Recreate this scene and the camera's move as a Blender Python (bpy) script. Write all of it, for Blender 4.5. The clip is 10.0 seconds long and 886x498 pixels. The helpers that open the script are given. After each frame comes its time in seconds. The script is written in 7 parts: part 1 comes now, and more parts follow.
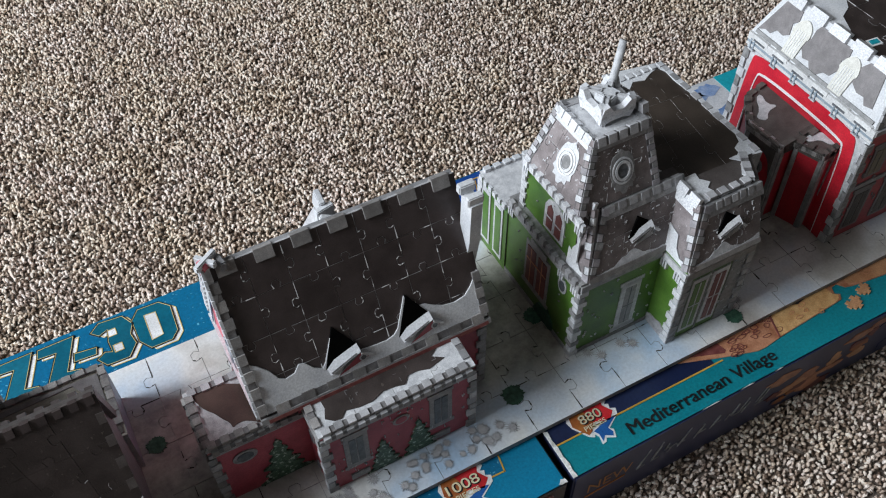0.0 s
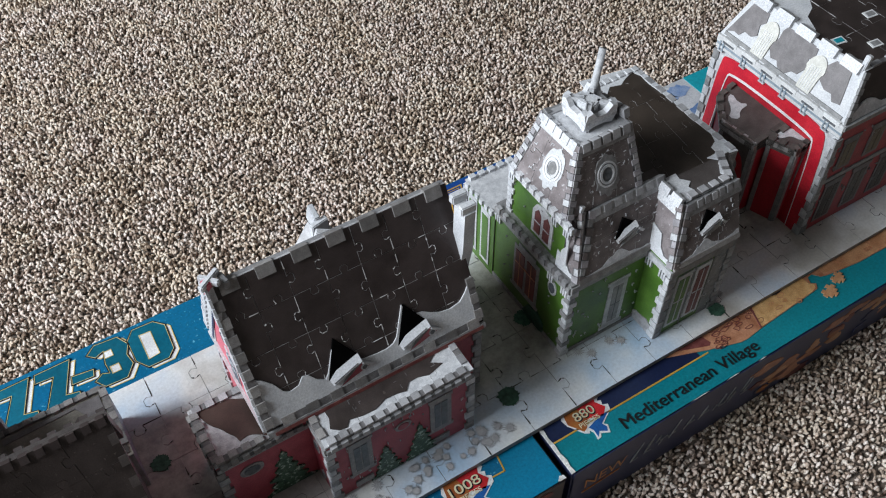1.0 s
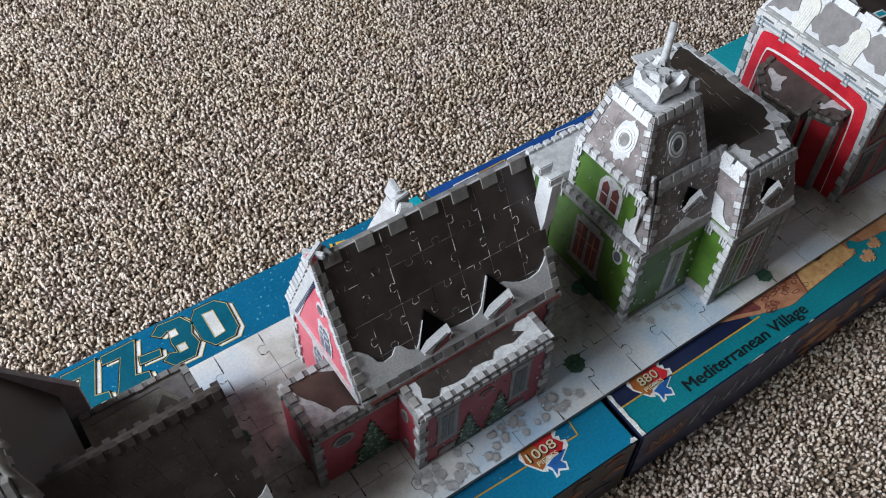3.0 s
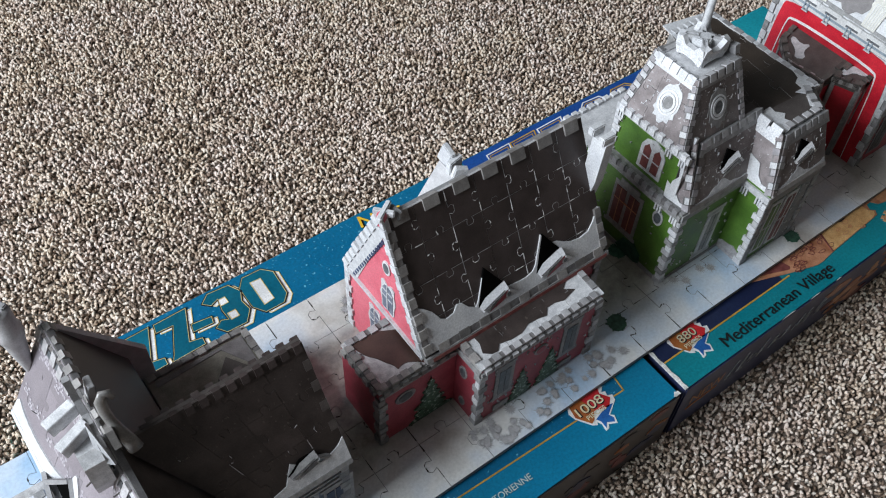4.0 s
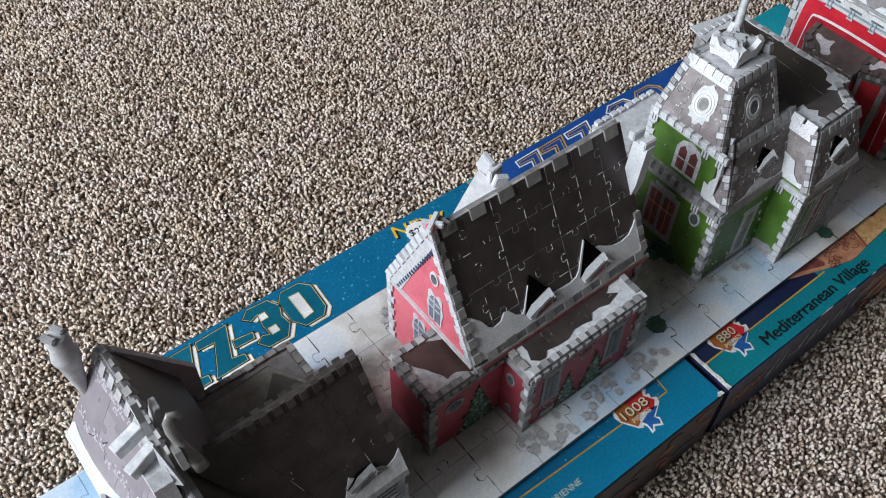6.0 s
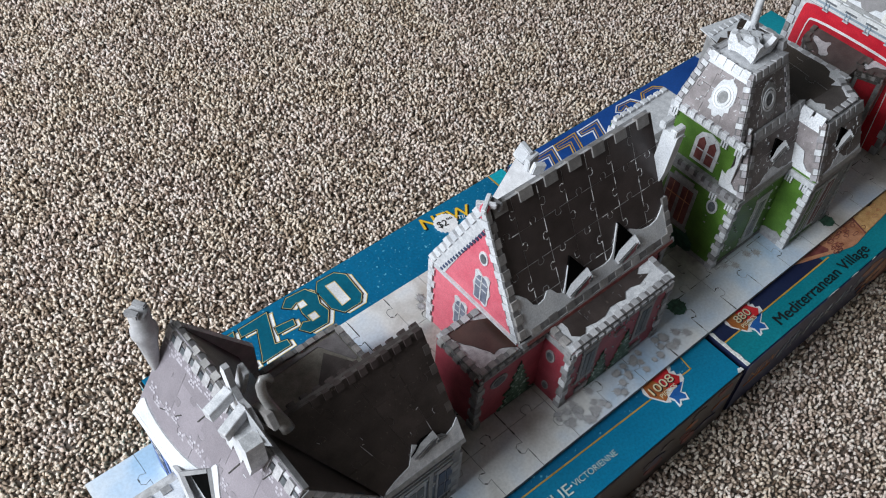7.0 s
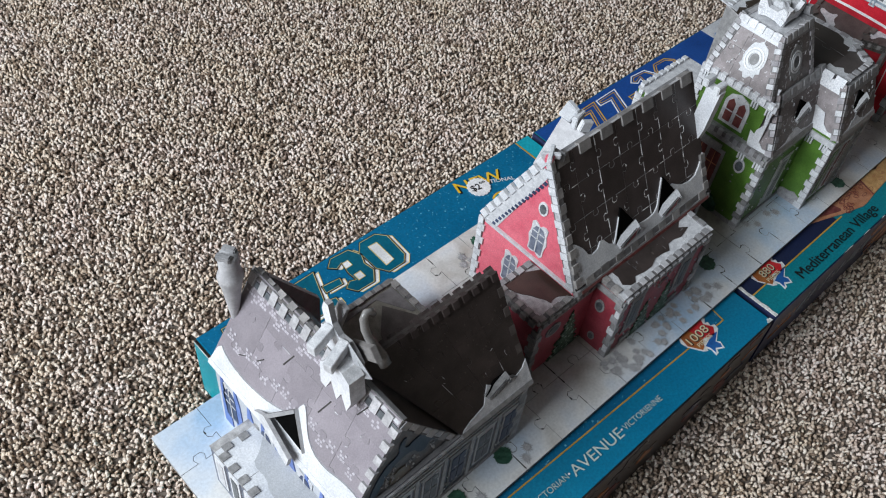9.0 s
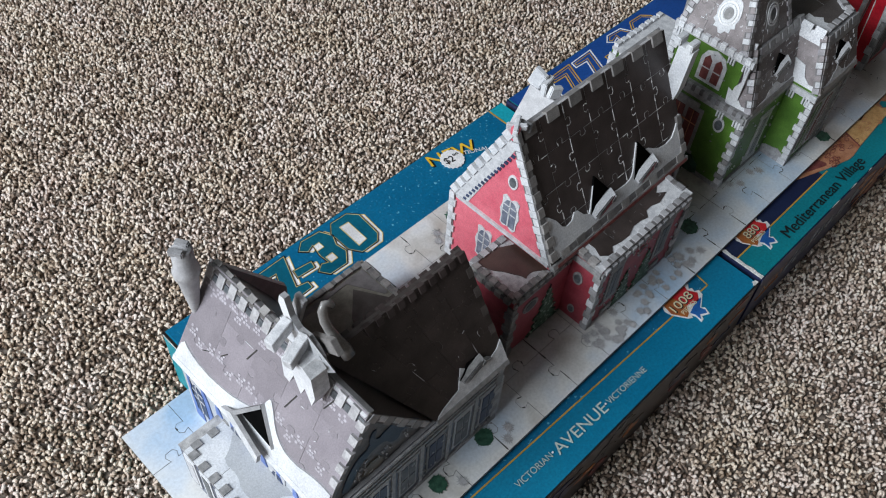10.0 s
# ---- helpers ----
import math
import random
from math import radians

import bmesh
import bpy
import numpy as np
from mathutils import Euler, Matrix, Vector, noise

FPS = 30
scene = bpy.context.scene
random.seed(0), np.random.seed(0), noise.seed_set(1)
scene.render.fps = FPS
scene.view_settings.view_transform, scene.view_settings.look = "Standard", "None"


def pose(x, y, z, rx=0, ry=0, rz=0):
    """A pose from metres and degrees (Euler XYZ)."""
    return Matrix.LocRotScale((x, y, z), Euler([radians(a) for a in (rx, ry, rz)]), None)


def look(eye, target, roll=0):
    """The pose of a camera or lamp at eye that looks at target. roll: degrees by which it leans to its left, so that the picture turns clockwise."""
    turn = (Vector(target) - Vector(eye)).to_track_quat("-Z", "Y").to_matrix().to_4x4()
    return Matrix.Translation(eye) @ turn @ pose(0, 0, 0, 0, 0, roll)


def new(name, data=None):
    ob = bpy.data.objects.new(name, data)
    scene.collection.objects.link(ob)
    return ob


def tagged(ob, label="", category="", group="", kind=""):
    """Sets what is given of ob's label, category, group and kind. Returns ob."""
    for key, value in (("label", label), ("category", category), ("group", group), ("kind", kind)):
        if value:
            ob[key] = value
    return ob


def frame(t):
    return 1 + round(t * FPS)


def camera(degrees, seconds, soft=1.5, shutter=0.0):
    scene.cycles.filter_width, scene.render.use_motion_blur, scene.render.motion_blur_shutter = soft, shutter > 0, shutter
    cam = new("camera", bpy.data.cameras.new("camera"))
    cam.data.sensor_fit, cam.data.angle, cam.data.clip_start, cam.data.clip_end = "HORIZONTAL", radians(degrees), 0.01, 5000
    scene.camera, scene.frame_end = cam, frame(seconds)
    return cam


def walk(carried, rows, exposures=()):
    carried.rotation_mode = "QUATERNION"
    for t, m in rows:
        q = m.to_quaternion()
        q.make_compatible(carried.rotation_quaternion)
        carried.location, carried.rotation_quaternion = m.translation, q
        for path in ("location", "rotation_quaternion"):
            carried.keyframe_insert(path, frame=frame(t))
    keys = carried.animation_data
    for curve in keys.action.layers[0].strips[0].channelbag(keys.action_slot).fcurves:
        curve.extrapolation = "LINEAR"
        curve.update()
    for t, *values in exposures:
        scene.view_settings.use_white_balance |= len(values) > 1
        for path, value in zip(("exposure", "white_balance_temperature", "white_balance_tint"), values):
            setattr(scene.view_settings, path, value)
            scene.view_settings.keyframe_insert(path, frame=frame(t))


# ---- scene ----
cam = camera(52.20, 10.0, soft=1.1)
PATH = [
    (0, (-0.17769, -0.17370, 0.58465), (0.41571, 0.95303, -0.95754), -0.796),
    (0.5, (-0.17780, -0.17545, 0.58861), (0.41951, 0.96186, -0.94428), -1.120),
    (1, (-0.19435, -0.17159, 0.59696), (0.46661, 0.92323, -0.94074), -0.702),
    (1.5, (-0.20488, -0.16583, 0.59878), (0.48698, 0.89479, -0.94926), 0.016),
    (2, (-0.21762, -0.15868, 0.60143), (0.49465, 0.88046, -0.95191), 0.186),
    (2.5, (-0.24264, -0.14775, 0.59842), (0.47118, 0.87093, -0.96771), 1.424),
    (2.7, (-0.25024, -0.14418, 0.60002), (0.47812, 0.87217, -0.96092), 1.742),
    (3.8, (-0.31116, -0.13461, 0.60143), (0.44558, 0.84993, -0.96638), 2.813),
    (4, (-0.31941, -0.13210, 0.60126), (0.45971, 0.83199, -0.96829), 3.227),
    (4.5, (-0.34850, -0.12263, 0.60249), (0.48500, 0.81091, -0.95757), 3.446),
    (5, (-0.33589, -0.11889, 0.60137), (0.44340, 0.82846, -0.97826), 2.834),
    (5.2, (-0.32345, -0.11602, 0.60178), (0.43280, 0.86203, -0.97032), 1.624),
    (6.3, (-0.35707, -0.11424, 0.60709), (0.45532, 0.84107, -0.95092), 1.907),
    (6.5, (-0.37195, -0.11231, 0.61104), (0.46417, 0.83036, -0.94210), 2.733),
    (7, (-0.40350, -0.10982, 0.61136), (0.47349, 0.82817, -0.92197), 3.911),
    (7.5, (-0.42738, -0.10406, 0.60987), (0.49239, 0.80760, -0.91424), 4.395),
    (8, (-0.44274, -0.09250, 0.61109), (0.50685, 0.79787, -0.90730), 5.179),
    (8.5, (-0.45919, -0.08944, 0.60792), (0.49395, 0.79244, -0.91320), 6.290),
    (9, (-0.47903, -0.08963, 0.60234), (0.48816, 0.76898, -0.92322), 7.326),
    (9.5, (-0.48089, -0.09191, 0.59839), (0.47795, 0.75918, -0.93663), 6.578),
    (10, (-0.45125, -0.08875, 0.59464), (0.47409, 0.72238, -0.98200), 4.808),
]
walk(cam, [(t, look(eye, target, roll)) for t, eye, target, roll in PATH], ((0, 0.08), (1.5, 0.09), (2.5, 0.05), (4, 0.01), (5, 0.0), (7.5, -0.07), (8.2, -0.07), (9, -0.19), (10, -0.22)))

# ---- light: an overcast window to the west of the floor ----
world = bpy.data.worlds.new("sky")
scene.world = world
world.use_nodes = True
sky = world.node_tree.nodes.new("ShaderNodeTexSky")
sky.sky_type, sky.sun_disc, sky.sun_elevation, sky.sun_rotation = "NISHITA", False, radians(35), radians(-60)
world.node_tree.links.new(sky.outputs[0], world.node_tree.nodes["Background"].inputs[0])
world.node_tree.nodes["Background"].inputs[1].default_value = 0.1


def window_lamp(name, m, sx, sy, watts, color):
    data = bpy.data.lights.new(name, "AREA")
    data.shape, data.size, data.size_y, data.energy, data.color = "RECTANGLE", sx, sy, watts, color
    ob = new(name, data)
    ob.matrix_world = m
    return ob


window_lamp("window_light", look((-1.70, 0.46, 1.24), (0.0, 0.12, 0.1)), 1.05, 1.05, 69.0, (0.865, 0.937, 1.0))


# ---- materials ----
def shader(name, rough=0.6, metal=0.0):
    m = bpy.data.materials.new(name)
    m.use_nodes = True
    b = m.node_tree.nodes["Principled BSDF"]
    b.inputs["Roughness"].default_value, b.inputs["Metallic"].default_value = rough, metal
    return m, m.node_tree.nodes, m.node_tree.links, b


def ramp(n, stops):
    r = n.new("ShaderNodeValToRGB")
    while len(r.color_ramp.elements) < len(stops):
        r.color_ramp.elements.new(0.5)
    for e, (p, c) in zip(r.color_ramp.elements, stops):
        e.position, e.color = p, (*c, 1)
    return r


def noise_node(n, l, geo, scale, detail=4.0, rough=0.6):
    t = n.new("ShaderNodeTexNoise")
    t.inputs["Scale"].default_value, t.inputs["Detail"].default_value, t.inputs["Roughness"].default_value = scale, detail, rough
    l.new(geo.outputs["Position"], t.inputs["Vector"])
    return t


def mix_node(n, l, mode, fac, a, b):
    m = n.new("ShaderNodeMix")
    m.data_type, m.blend_type = "RGBA", mode
    if isinstance(fac, (int, float)):
        m.inputs[0].default_value = fac
    else:
        l.new(fac, m.inputs[0])
    for sock, val in ((m.inputs[6], a), (m.inputs[7], b)):
        if isinstance(val, tuple):
            sock.default_value = (*val, 1)
        else:
            l.new(val, sock)
    return m.outputs[2]


def card(name, dark, light, coarse=60.0, fine=900.0, rough=0.5, bump=0.12, speck=0.0, speckcol=(0.8, 0.8, 0.8), var=0.12):
    """Printed, slightly worn card: two tones at a coarse scale, fine print grain, scuffs, faint relief."""
    m, n, l, b = shader(name, rough)
    geo = n.new("ShaderNodeNewGeometry")
    big = noise_node(n, l, geo, coarse)
    r = ramp(n, ((0.34, dark), (0.66, light)))
    l.new(big.outputs[0], r.inputs[0])
    small = noise_node(n, l, geo, fine, 3.0, 0.7)
    grain = ramp(n, ((0.3, (0.72, 0.72, 0.72)), (0.7, (1.18, 1.18, 1.18))))
    l.new(small.outputs[0], grain.inputs[0])
    out = mix_node(n, l, "MULTIPLY", 0.8, r.outputs[0], grain.outputs[0])
    info = n.new("ShaderNodeObjectInfo")
    rnd = ramp(n, ((0.0, (1 - var,) * 3), (1.0, (1 + var,) * 3)))
    l.new(info.outputs["Random"], rnd.inputs[0])
    out = mix_node(n, l, "MULTIPLY", 1.0, out, rnd.outputs[0])
    if speck:
        sp = noise_node(n, l, geo, 420.0, 2.0, 0.5)
        sr = ramp(n, ((0.70 - speck, (0, 0, 0)), (0.74 - speck, (1, 1, 1))))
        l.new(sp.outputs[0], sr.inputs[0])
        out = mix_node(n, l, "MIX", sr.outputs[0], out, speckcol)
    l.new(out, b.inputs["Base Color"])
    bp = n.new("ShaderNodeBump")
    bp.inputs["Strength"].default_value, bp.inputs["Distance"].default_value = bump, 0.001
    l.new(small.outputs[0], bp.inputs["Height"])
    l.new(bp.outputs[0], b.inputs["Normal"])
    rr = n.new("ShaderNodeMapRange")
    rr.inputs[3].default_value, rr.inputs[4].default_value = rough - 0.1, rough + 0.12
    l.new(big.outputs[0], rr.inputs[0])
    l.new(rr.outputs[0], b.inputs["Roughness"])
    return m


ROOF = card("brown_roof_print", (0.034, 0.024, 0.023), (0.064, 0.048, 0.046), 60, 1500, 0.42, 0.15)
# russet lowered in tone: shadow on the wing roof is put into it
RUSSET = card("shaded_russet_roof_print", (0.045, 0.025, 0.020), (0.078, 0.045, 0.036), 70, 1500, 0.42, 0.15)
ROOF2 = card("dark_brown_roof_print", (0.024, 0.017, 0.015), (0.050, 0.037, 0.034), 70, 1200, 0.45, 0.2, 0.01, (0.085, 0.07, 0.06))
SLATE = card("mauve_slate_print", (0.21, 0.188, 0.21), (0.265, 0.238, 0.262), 40, 1400, 0.45)
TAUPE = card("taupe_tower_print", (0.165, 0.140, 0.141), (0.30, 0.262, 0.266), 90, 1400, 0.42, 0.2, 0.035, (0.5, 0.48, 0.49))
SNOW = card("printed_snow", (0.57, 0.58, 0.61), (0.72, 0.725, 0.74), 50, 900, 0.42, var=0.06)
FOAM = card("grey_foam_edge", (0.30, 0.295, 0.305), (0.41, 0.405, 0.415), 160, 1600, 0.55, 0.2, var=0.32)
FOAMD = card("dark_foam_edge", (0.20, 0.185, 0.180), (0.31, 0.295, 0.285), 160, 1600, 0.55, 0.2, var=0.35)
FOAMB = card("brown_grey_foam_edge", (0.070, 0.060, 0.054), (0.135, 0.12, 0.11), 160, 1600, 0.55, 0.3, var=0.3)
CEIL = card("grey_ceiling_bounce_tone", (0.36, 0.36, 0.36), (0.40, 0.40, 0.40), 2, 60, 0.85)
CORE = card("pale_foam_core", (0.28, 0.275, 0.275), (0.55, 0.54, 0.54), 200, 1800, 0.7, 0.2)
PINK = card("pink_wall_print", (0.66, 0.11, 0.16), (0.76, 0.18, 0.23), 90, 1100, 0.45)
# deep rose, darkened further: shade on the front walls is put into it
ROSE = card("shaded_deep_rose_print", (0.29, 0.036, 0.054), (0.40, 0.072, 0.096), 90, 1100, 0.45)
GREEN = card("green_wall_print", (0.058, 0.135, 0.018), (0.112, 0.235, 0.036), 60, 1100, 0.42)
SLATEB = card("brown_grey_slate_print", (0.135, 0.122, 0.124), (0.215, 0.197, 0.20), 160, 1400, 0.45)
NAVYS = card("dark_navy_box_side_print", (0.016, 0.026, 0.085), (0.040, 0.048, 0.115), 30, 500, 0.4, 0.05)
SANDP = card("sand_picture_print", (0.50, 0.26, 0.095), (0.70, 0.44, 0.20), 160, 1100, 0.4)
CLAYP = card("clay_picture_print", (0.36, 0.135, 0.065), (0.60, 0.29, 0.165), 140, 1100, 0.4)
RED = card("red_wall_print", (0.55, 0.012, 0.03), (0.75, 0.03, 0.05), 60, 900, 0.42)
# two darker copies of the red: shade on porches and front wall painted in
DEEPR = card("shaded_red_porch_print", (0.36, 0.008, 0.02), (0.52, 0.02, 0.035), 60, 900, 0.42)
RED_SHADED = card("shaded_red_front_print", (0.34, 0.030, 0.04), (0.50, 0.065, 0.075), 160, 1100, 0.45)
OLIVEW = card("olive_window_print", (0.12, 0.095, 0.06), (0.20, 0.165, 0.11), 300, 1500, 0.45)
PALEB = card("pale_blue_line_print", (0.26, 0.32, 0.38), (0.36, 0.42, 0.48), 160, 1300, 0.45)
# roof brown with light added to its colour for a slope in shade
ROOF_LIFTED = card("lightened_dusty_roof_print", (0.075, 0.060, 0.054), (0.13, 0.108, 0.10), 90, 1500, 0.4, 0.2)
PERI = card("periwinkle_blue_print", (0.075, 0.13, 0.38), (0.15, 0.23, 0.52), 90, 1200, 0.45)
OLIVE = card("olive_grey_roof_print", (0.15, 0.135, 0.11), (0.25, 0.23, 0.20), 120, 1400, 0.45)
STEELN = card("steel_navy_print", (0.03, 0.05, 0.085), (0.06, 0.09, 0.14), 120, 1200, 0.45)
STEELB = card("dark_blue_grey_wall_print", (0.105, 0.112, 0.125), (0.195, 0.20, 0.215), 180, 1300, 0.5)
GREY = card("grey_stone_print", (0.20, 0.198, 0.20), (0.34, 0.335, 0.335), 260, 1500, 0.5)
STONE = card("pale_stone_print", (0.45, 0.455, 0.475), (0.65, 0.65, 0.665), 260, 1600, 0.5)
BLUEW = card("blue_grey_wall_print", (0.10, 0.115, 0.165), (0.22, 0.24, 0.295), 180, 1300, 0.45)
NAVYP = card("navy_print", (0.02, 0.03, 0.07), (0.05, 0.07, 0.14), 120, 1200, 0.45)
GLASSP = card("dark_window_print", (0.05, 0.06, 0.07), (0.14, 0.15, 0.16), 300, 1500, 0.4)
MAROON = card("maroon_window_print", (0.13, 0.03, 0.03), (0.22, 0.07, 0.06), 200, 1400, 0.45)
# flat sheet over the roof; the dormer holes' inner shade is its colour
BLACK = card("black_hole_sheet", (0.003, 0.003, 0.003), (0.005, 0.005, 0.005), 90, 900, 0.85)
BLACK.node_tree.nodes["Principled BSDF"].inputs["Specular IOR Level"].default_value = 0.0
FIR = card("printed_fir_green", (0.018, 0.055, 0.030), (0.10, 0.20, 0.13), 420, 1800, 0.5, 0.2, 0.10, (0.42, 0.52, 0.46))
BUSH = card("printed_bush_green", (0.01, 0.05, 0.03), (0.05, 0.14, 0.09), 300, 1600, 0.5)
TWIG = card("printed_grey_twigs", (0.30, 0.29, 0.30), (0.48, 0.47, 0.48), 300, 1600, 0.5)
SHADOWP = card("soft_grey_print", (0.50, 0.52, 0.56), (0.66, 0.67, 0.69), 60, 900, 0.45)
TEAL = card("blue_teal_box_print", (0.0, 0.18, 0.34), (0.004, 0.235, 0.40), 8, 500, 0.32, 0.05, 0.0)
TEALSP = card("speckled_blue_box_print", (0.0, 0.11, 0.235), (0.003, 0.155, 0.30), 9, 500, 0.34, 0.05, 0.040, (0.10, 0.36, 0.50))
GTEAL = card("green_teal_box_print", (0.0, 0.165, 0.21), (0.004, 0.22, 0.265), 9, 500, 0.34, 0.05)
LTEAL = card("light_teal_box_print", (0.005, 0.29, 0.37), (0.015, 0.38, 0.46), 12, 500, 0.36, 0.05)
NAVYB = card("navy_box_print", (0.008, 0.014, 0.05), (0.014, 0.026, 0.08), 12, 500, 0.34, 0.05)
ROYAL = card("royal_blue_box_print", (0.008, 0.05, 0.22), (0.015, 0.08, 0.32), 12, 500, 0.34, 0.05)
BOXSIDE = card("dark_picture_box_side", (0.008, 0.010, 0.017), (0.050, 0.034, 0.026), 26, 500, 0.4, 0.05)
WORN = card("white_worn_card_edge", (0.5, 0.5, 0.48), (0.85, 0.85, 0.83), 300, 1500, 0.7, 0.3)
GOLD = card("gold_line_print", (0.45, 0.24, 0.03), (0.62, 0.36, 0.06), 60, 900, 0.4)
INKW = card("white_ink", (0.7, 0.7, 0.7), (0.85, 0.85, 0.85), 60, 900, 0.4)
INKK = card("black_ink", (0.005, 0.005, 0.006), (0.012, 0.012, 0.014), 60, 900, 0.4)
INKY = card("yellow_ink", (0.75, 0.42, 0.02), (0.85, 0.55, 0.05), 60, 900, 0.4)
INKR = card("red_ink", (0.5, 0.015, 0.02), (0.65, 0.03, 0.04), 60, 900, 0.4)
INKB = card("blue_ink", (0.01, 0.08, 0.30), (0.02, 0.14, 0.42), 60, 900, 0.4)
INKO = card("orange_ink", (0.45, 0.17, 0.03), (0.6, 0.28, 0.06), 60, 900, 0.4)
COBBLE = card("terracotta_picture_print", (0.42, 0.19, 0.09), (0.66, 0.37, 0.19), 50, 900, 0.4)
GAP = card("dark_joint_print", (0.09, 0.085, 0.087), (0.19, 0.18, 0.18), 200, 1500, 0.6, var=0.3)
CRACK = card("dark_open_joint", (0.012, 0.011, 0.010), (0.05, 0.045, 0.04), 200, 1500, 0.7)
SEAM = card("worn_seam_glint", (0.30, 0.29, 0.29), (0.62, 0.61, 0.61), 200, 1500, 0.6)
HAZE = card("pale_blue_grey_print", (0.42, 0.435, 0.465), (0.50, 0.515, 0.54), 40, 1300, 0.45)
CREAMW = card("cream_white_print", (0.62, 0.605, 0.55), (0.78, 0.765, 0.71), 300, 1500, 0.5)
WALLP = card("taupe_wall_bounce_tone", (0.165, 0.162, 0.155), (0.195, 0.192, 0.185), 2, 60, 0.8)


def base_print():
    """Snowy street print: pale blue-white with soft cloudy shading."""
    m, n, l, b = shader("snowy_street_print", 0.4)
    geo = n.new("ShaderNodeNewGeometry")
    big = noise_node(n, l, geo, 13, 3.0)
    r = ramp(n, ((0.28, (0.36, 0.52, 0.70)), (0.43, (0.60, 0.66, 0.73)), (0.54, (0.70, 0.70, 0.69)), (0.66, (0.47, 0.44, 0.40))))
    l.new(big.outputs[0], r.inputs[0])
    small = noise_node(n, l, geo, 500, 3.0)
    g = ramp(n, ((0.3, (0.86, 0.86, 0.86)), (0.7, (1.1, 1.1, 1.1))))
    l.new(small.outputs[0], g.inputs[0])
    out = mix_node(n, l, "MULTIPLY", 0.8, r.outputs[0], g.outputs[0])
    # an olive-brown tone mixed in along the street's middle, fading to front and back
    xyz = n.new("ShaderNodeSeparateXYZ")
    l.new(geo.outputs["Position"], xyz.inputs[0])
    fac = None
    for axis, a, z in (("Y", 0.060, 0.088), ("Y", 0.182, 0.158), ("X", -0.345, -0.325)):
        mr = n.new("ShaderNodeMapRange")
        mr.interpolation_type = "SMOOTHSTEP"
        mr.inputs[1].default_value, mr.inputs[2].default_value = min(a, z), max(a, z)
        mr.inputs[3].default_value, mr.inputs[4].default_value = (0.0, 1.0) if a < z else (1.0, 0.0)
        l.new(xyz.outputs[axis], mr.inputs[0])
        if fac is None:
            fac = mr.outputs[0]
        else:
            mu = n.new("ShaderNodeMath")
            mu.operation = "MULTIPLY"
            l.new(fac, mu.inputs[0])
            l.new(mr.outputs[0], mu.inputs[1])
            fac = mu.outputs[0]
    mottle = noise_node(n, l, geo, 70, 5.0, 0.7)
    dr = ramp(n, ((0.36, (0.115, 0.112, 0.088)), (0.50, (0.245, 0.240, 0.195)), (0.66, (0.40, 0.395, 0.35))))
    l.new(mottle.outputs[0], dr.inputs[0])
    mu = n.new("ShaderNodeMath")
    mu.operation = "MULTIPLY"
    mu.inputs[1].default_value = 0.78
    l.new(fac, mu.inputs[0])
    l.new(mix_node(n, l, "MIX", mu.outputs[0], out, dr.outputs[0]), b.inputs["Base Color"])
    bp = n.new("ShaderNodeBump")
    bp.inputs["Strength"].default_value, bp.inputs["Distance"].default_value = 0.1, 0.001
    l.new(small.outputs[0], bp.inputs["Height"])
    l.new(bp.outputs[0], b.inputs["Normal"])
    return m


STREET = base_print()


def carpet_shader(name, island):
    m, n, l, b = shader(name, 0.95)
    geo = n.new("ShaderNodeNewGeometry")
    if island:
        src = geo.outputs["Random Per Island"]
    else:
        v = n.new("ShaderNodeTexVoronoi")
        v.inputs["Scale"].default_value = 190
        l.new(geo.outputs["Position"], v.inputs["Vector"])
        sep = n.new("ShaderNodeSeparateColor")
        l.new(v.outputs["Color"], sep.inputs[0])
        src = sep.outputs[0]
    r = ramp(n, ((0.0, (0.145, 0.105, 0.082)), (0.20, (0.40, 0.315, 0.255)), (0.42, (0.70, 0.588, 0.500)), (0.67, (0.90, 0.795, 0.710)), (1.0, (0.94, 0.875, 0.81))) if island else ((0.0, (0.08, 0.06, 0.05)), (0.3, (0.22, 0.175, 0.145)), (0.6, (0.42, 0.35, 0.30)), (1.0, (0.58, 0.51, 0.45))))
    l.new(src, r.inputs[0])
    fine = noise_node(n, l, geo, 1300, 4.0, 0.75)
    g = ramp(n, ((0.3, (0.69, 0.68, 0.67)), (0.7, (1.64, 1.64, 1.64))))
    l.new(fine.outputs[0], g.inputs[0])
    big = noise_node(n, l, geo, 30, 3.0)
    gb = ramp(n, ((0.36, (0.99, 0.940, 0.855)), (0.5, (1.0, 0.965, 0.93)), (0.64, (1.03, 0.985, 0.99))))
    l.new(big.outputs[0], gb.inputs[0])
    out = mix_node(n, l, "MULTIPLY", 0.8, r.outputs[0], g.outputs[0])
    out = mix_node(n, l, "MULTIPLY", 1.0, out, gb.outputs[0])
    l.new(out, b.inputs["Base Color"])
    bp = n.new("ShaderNodeBump")
    bp.inputs["Strength"].default_value, bp.inputs["Distance"].default_value = 1.0, 0.0012
    l.new(fine.outputs[0], bp.inputs["Height"])
    l.new(bp.outputs[0], b.inputs["Normal"])
    b.inputs["Specular IOR Level"].default_value = 0.0
    return m


CARPET, TUFT = carpet_shader("carpet_pile", False), carpet_shader("carpet_yarn", True)
# dark tone that paints in the shade of the gaps between tufts
YARN_SHADE = card("dark_yarn_gap_shade", (0.055, 0.043, 0.035), (0.22, 0.18, 0.15), 190, 900, 0.95, 0.3)

# ---- building helpers ----
ORG, SHAPE = {}, {}


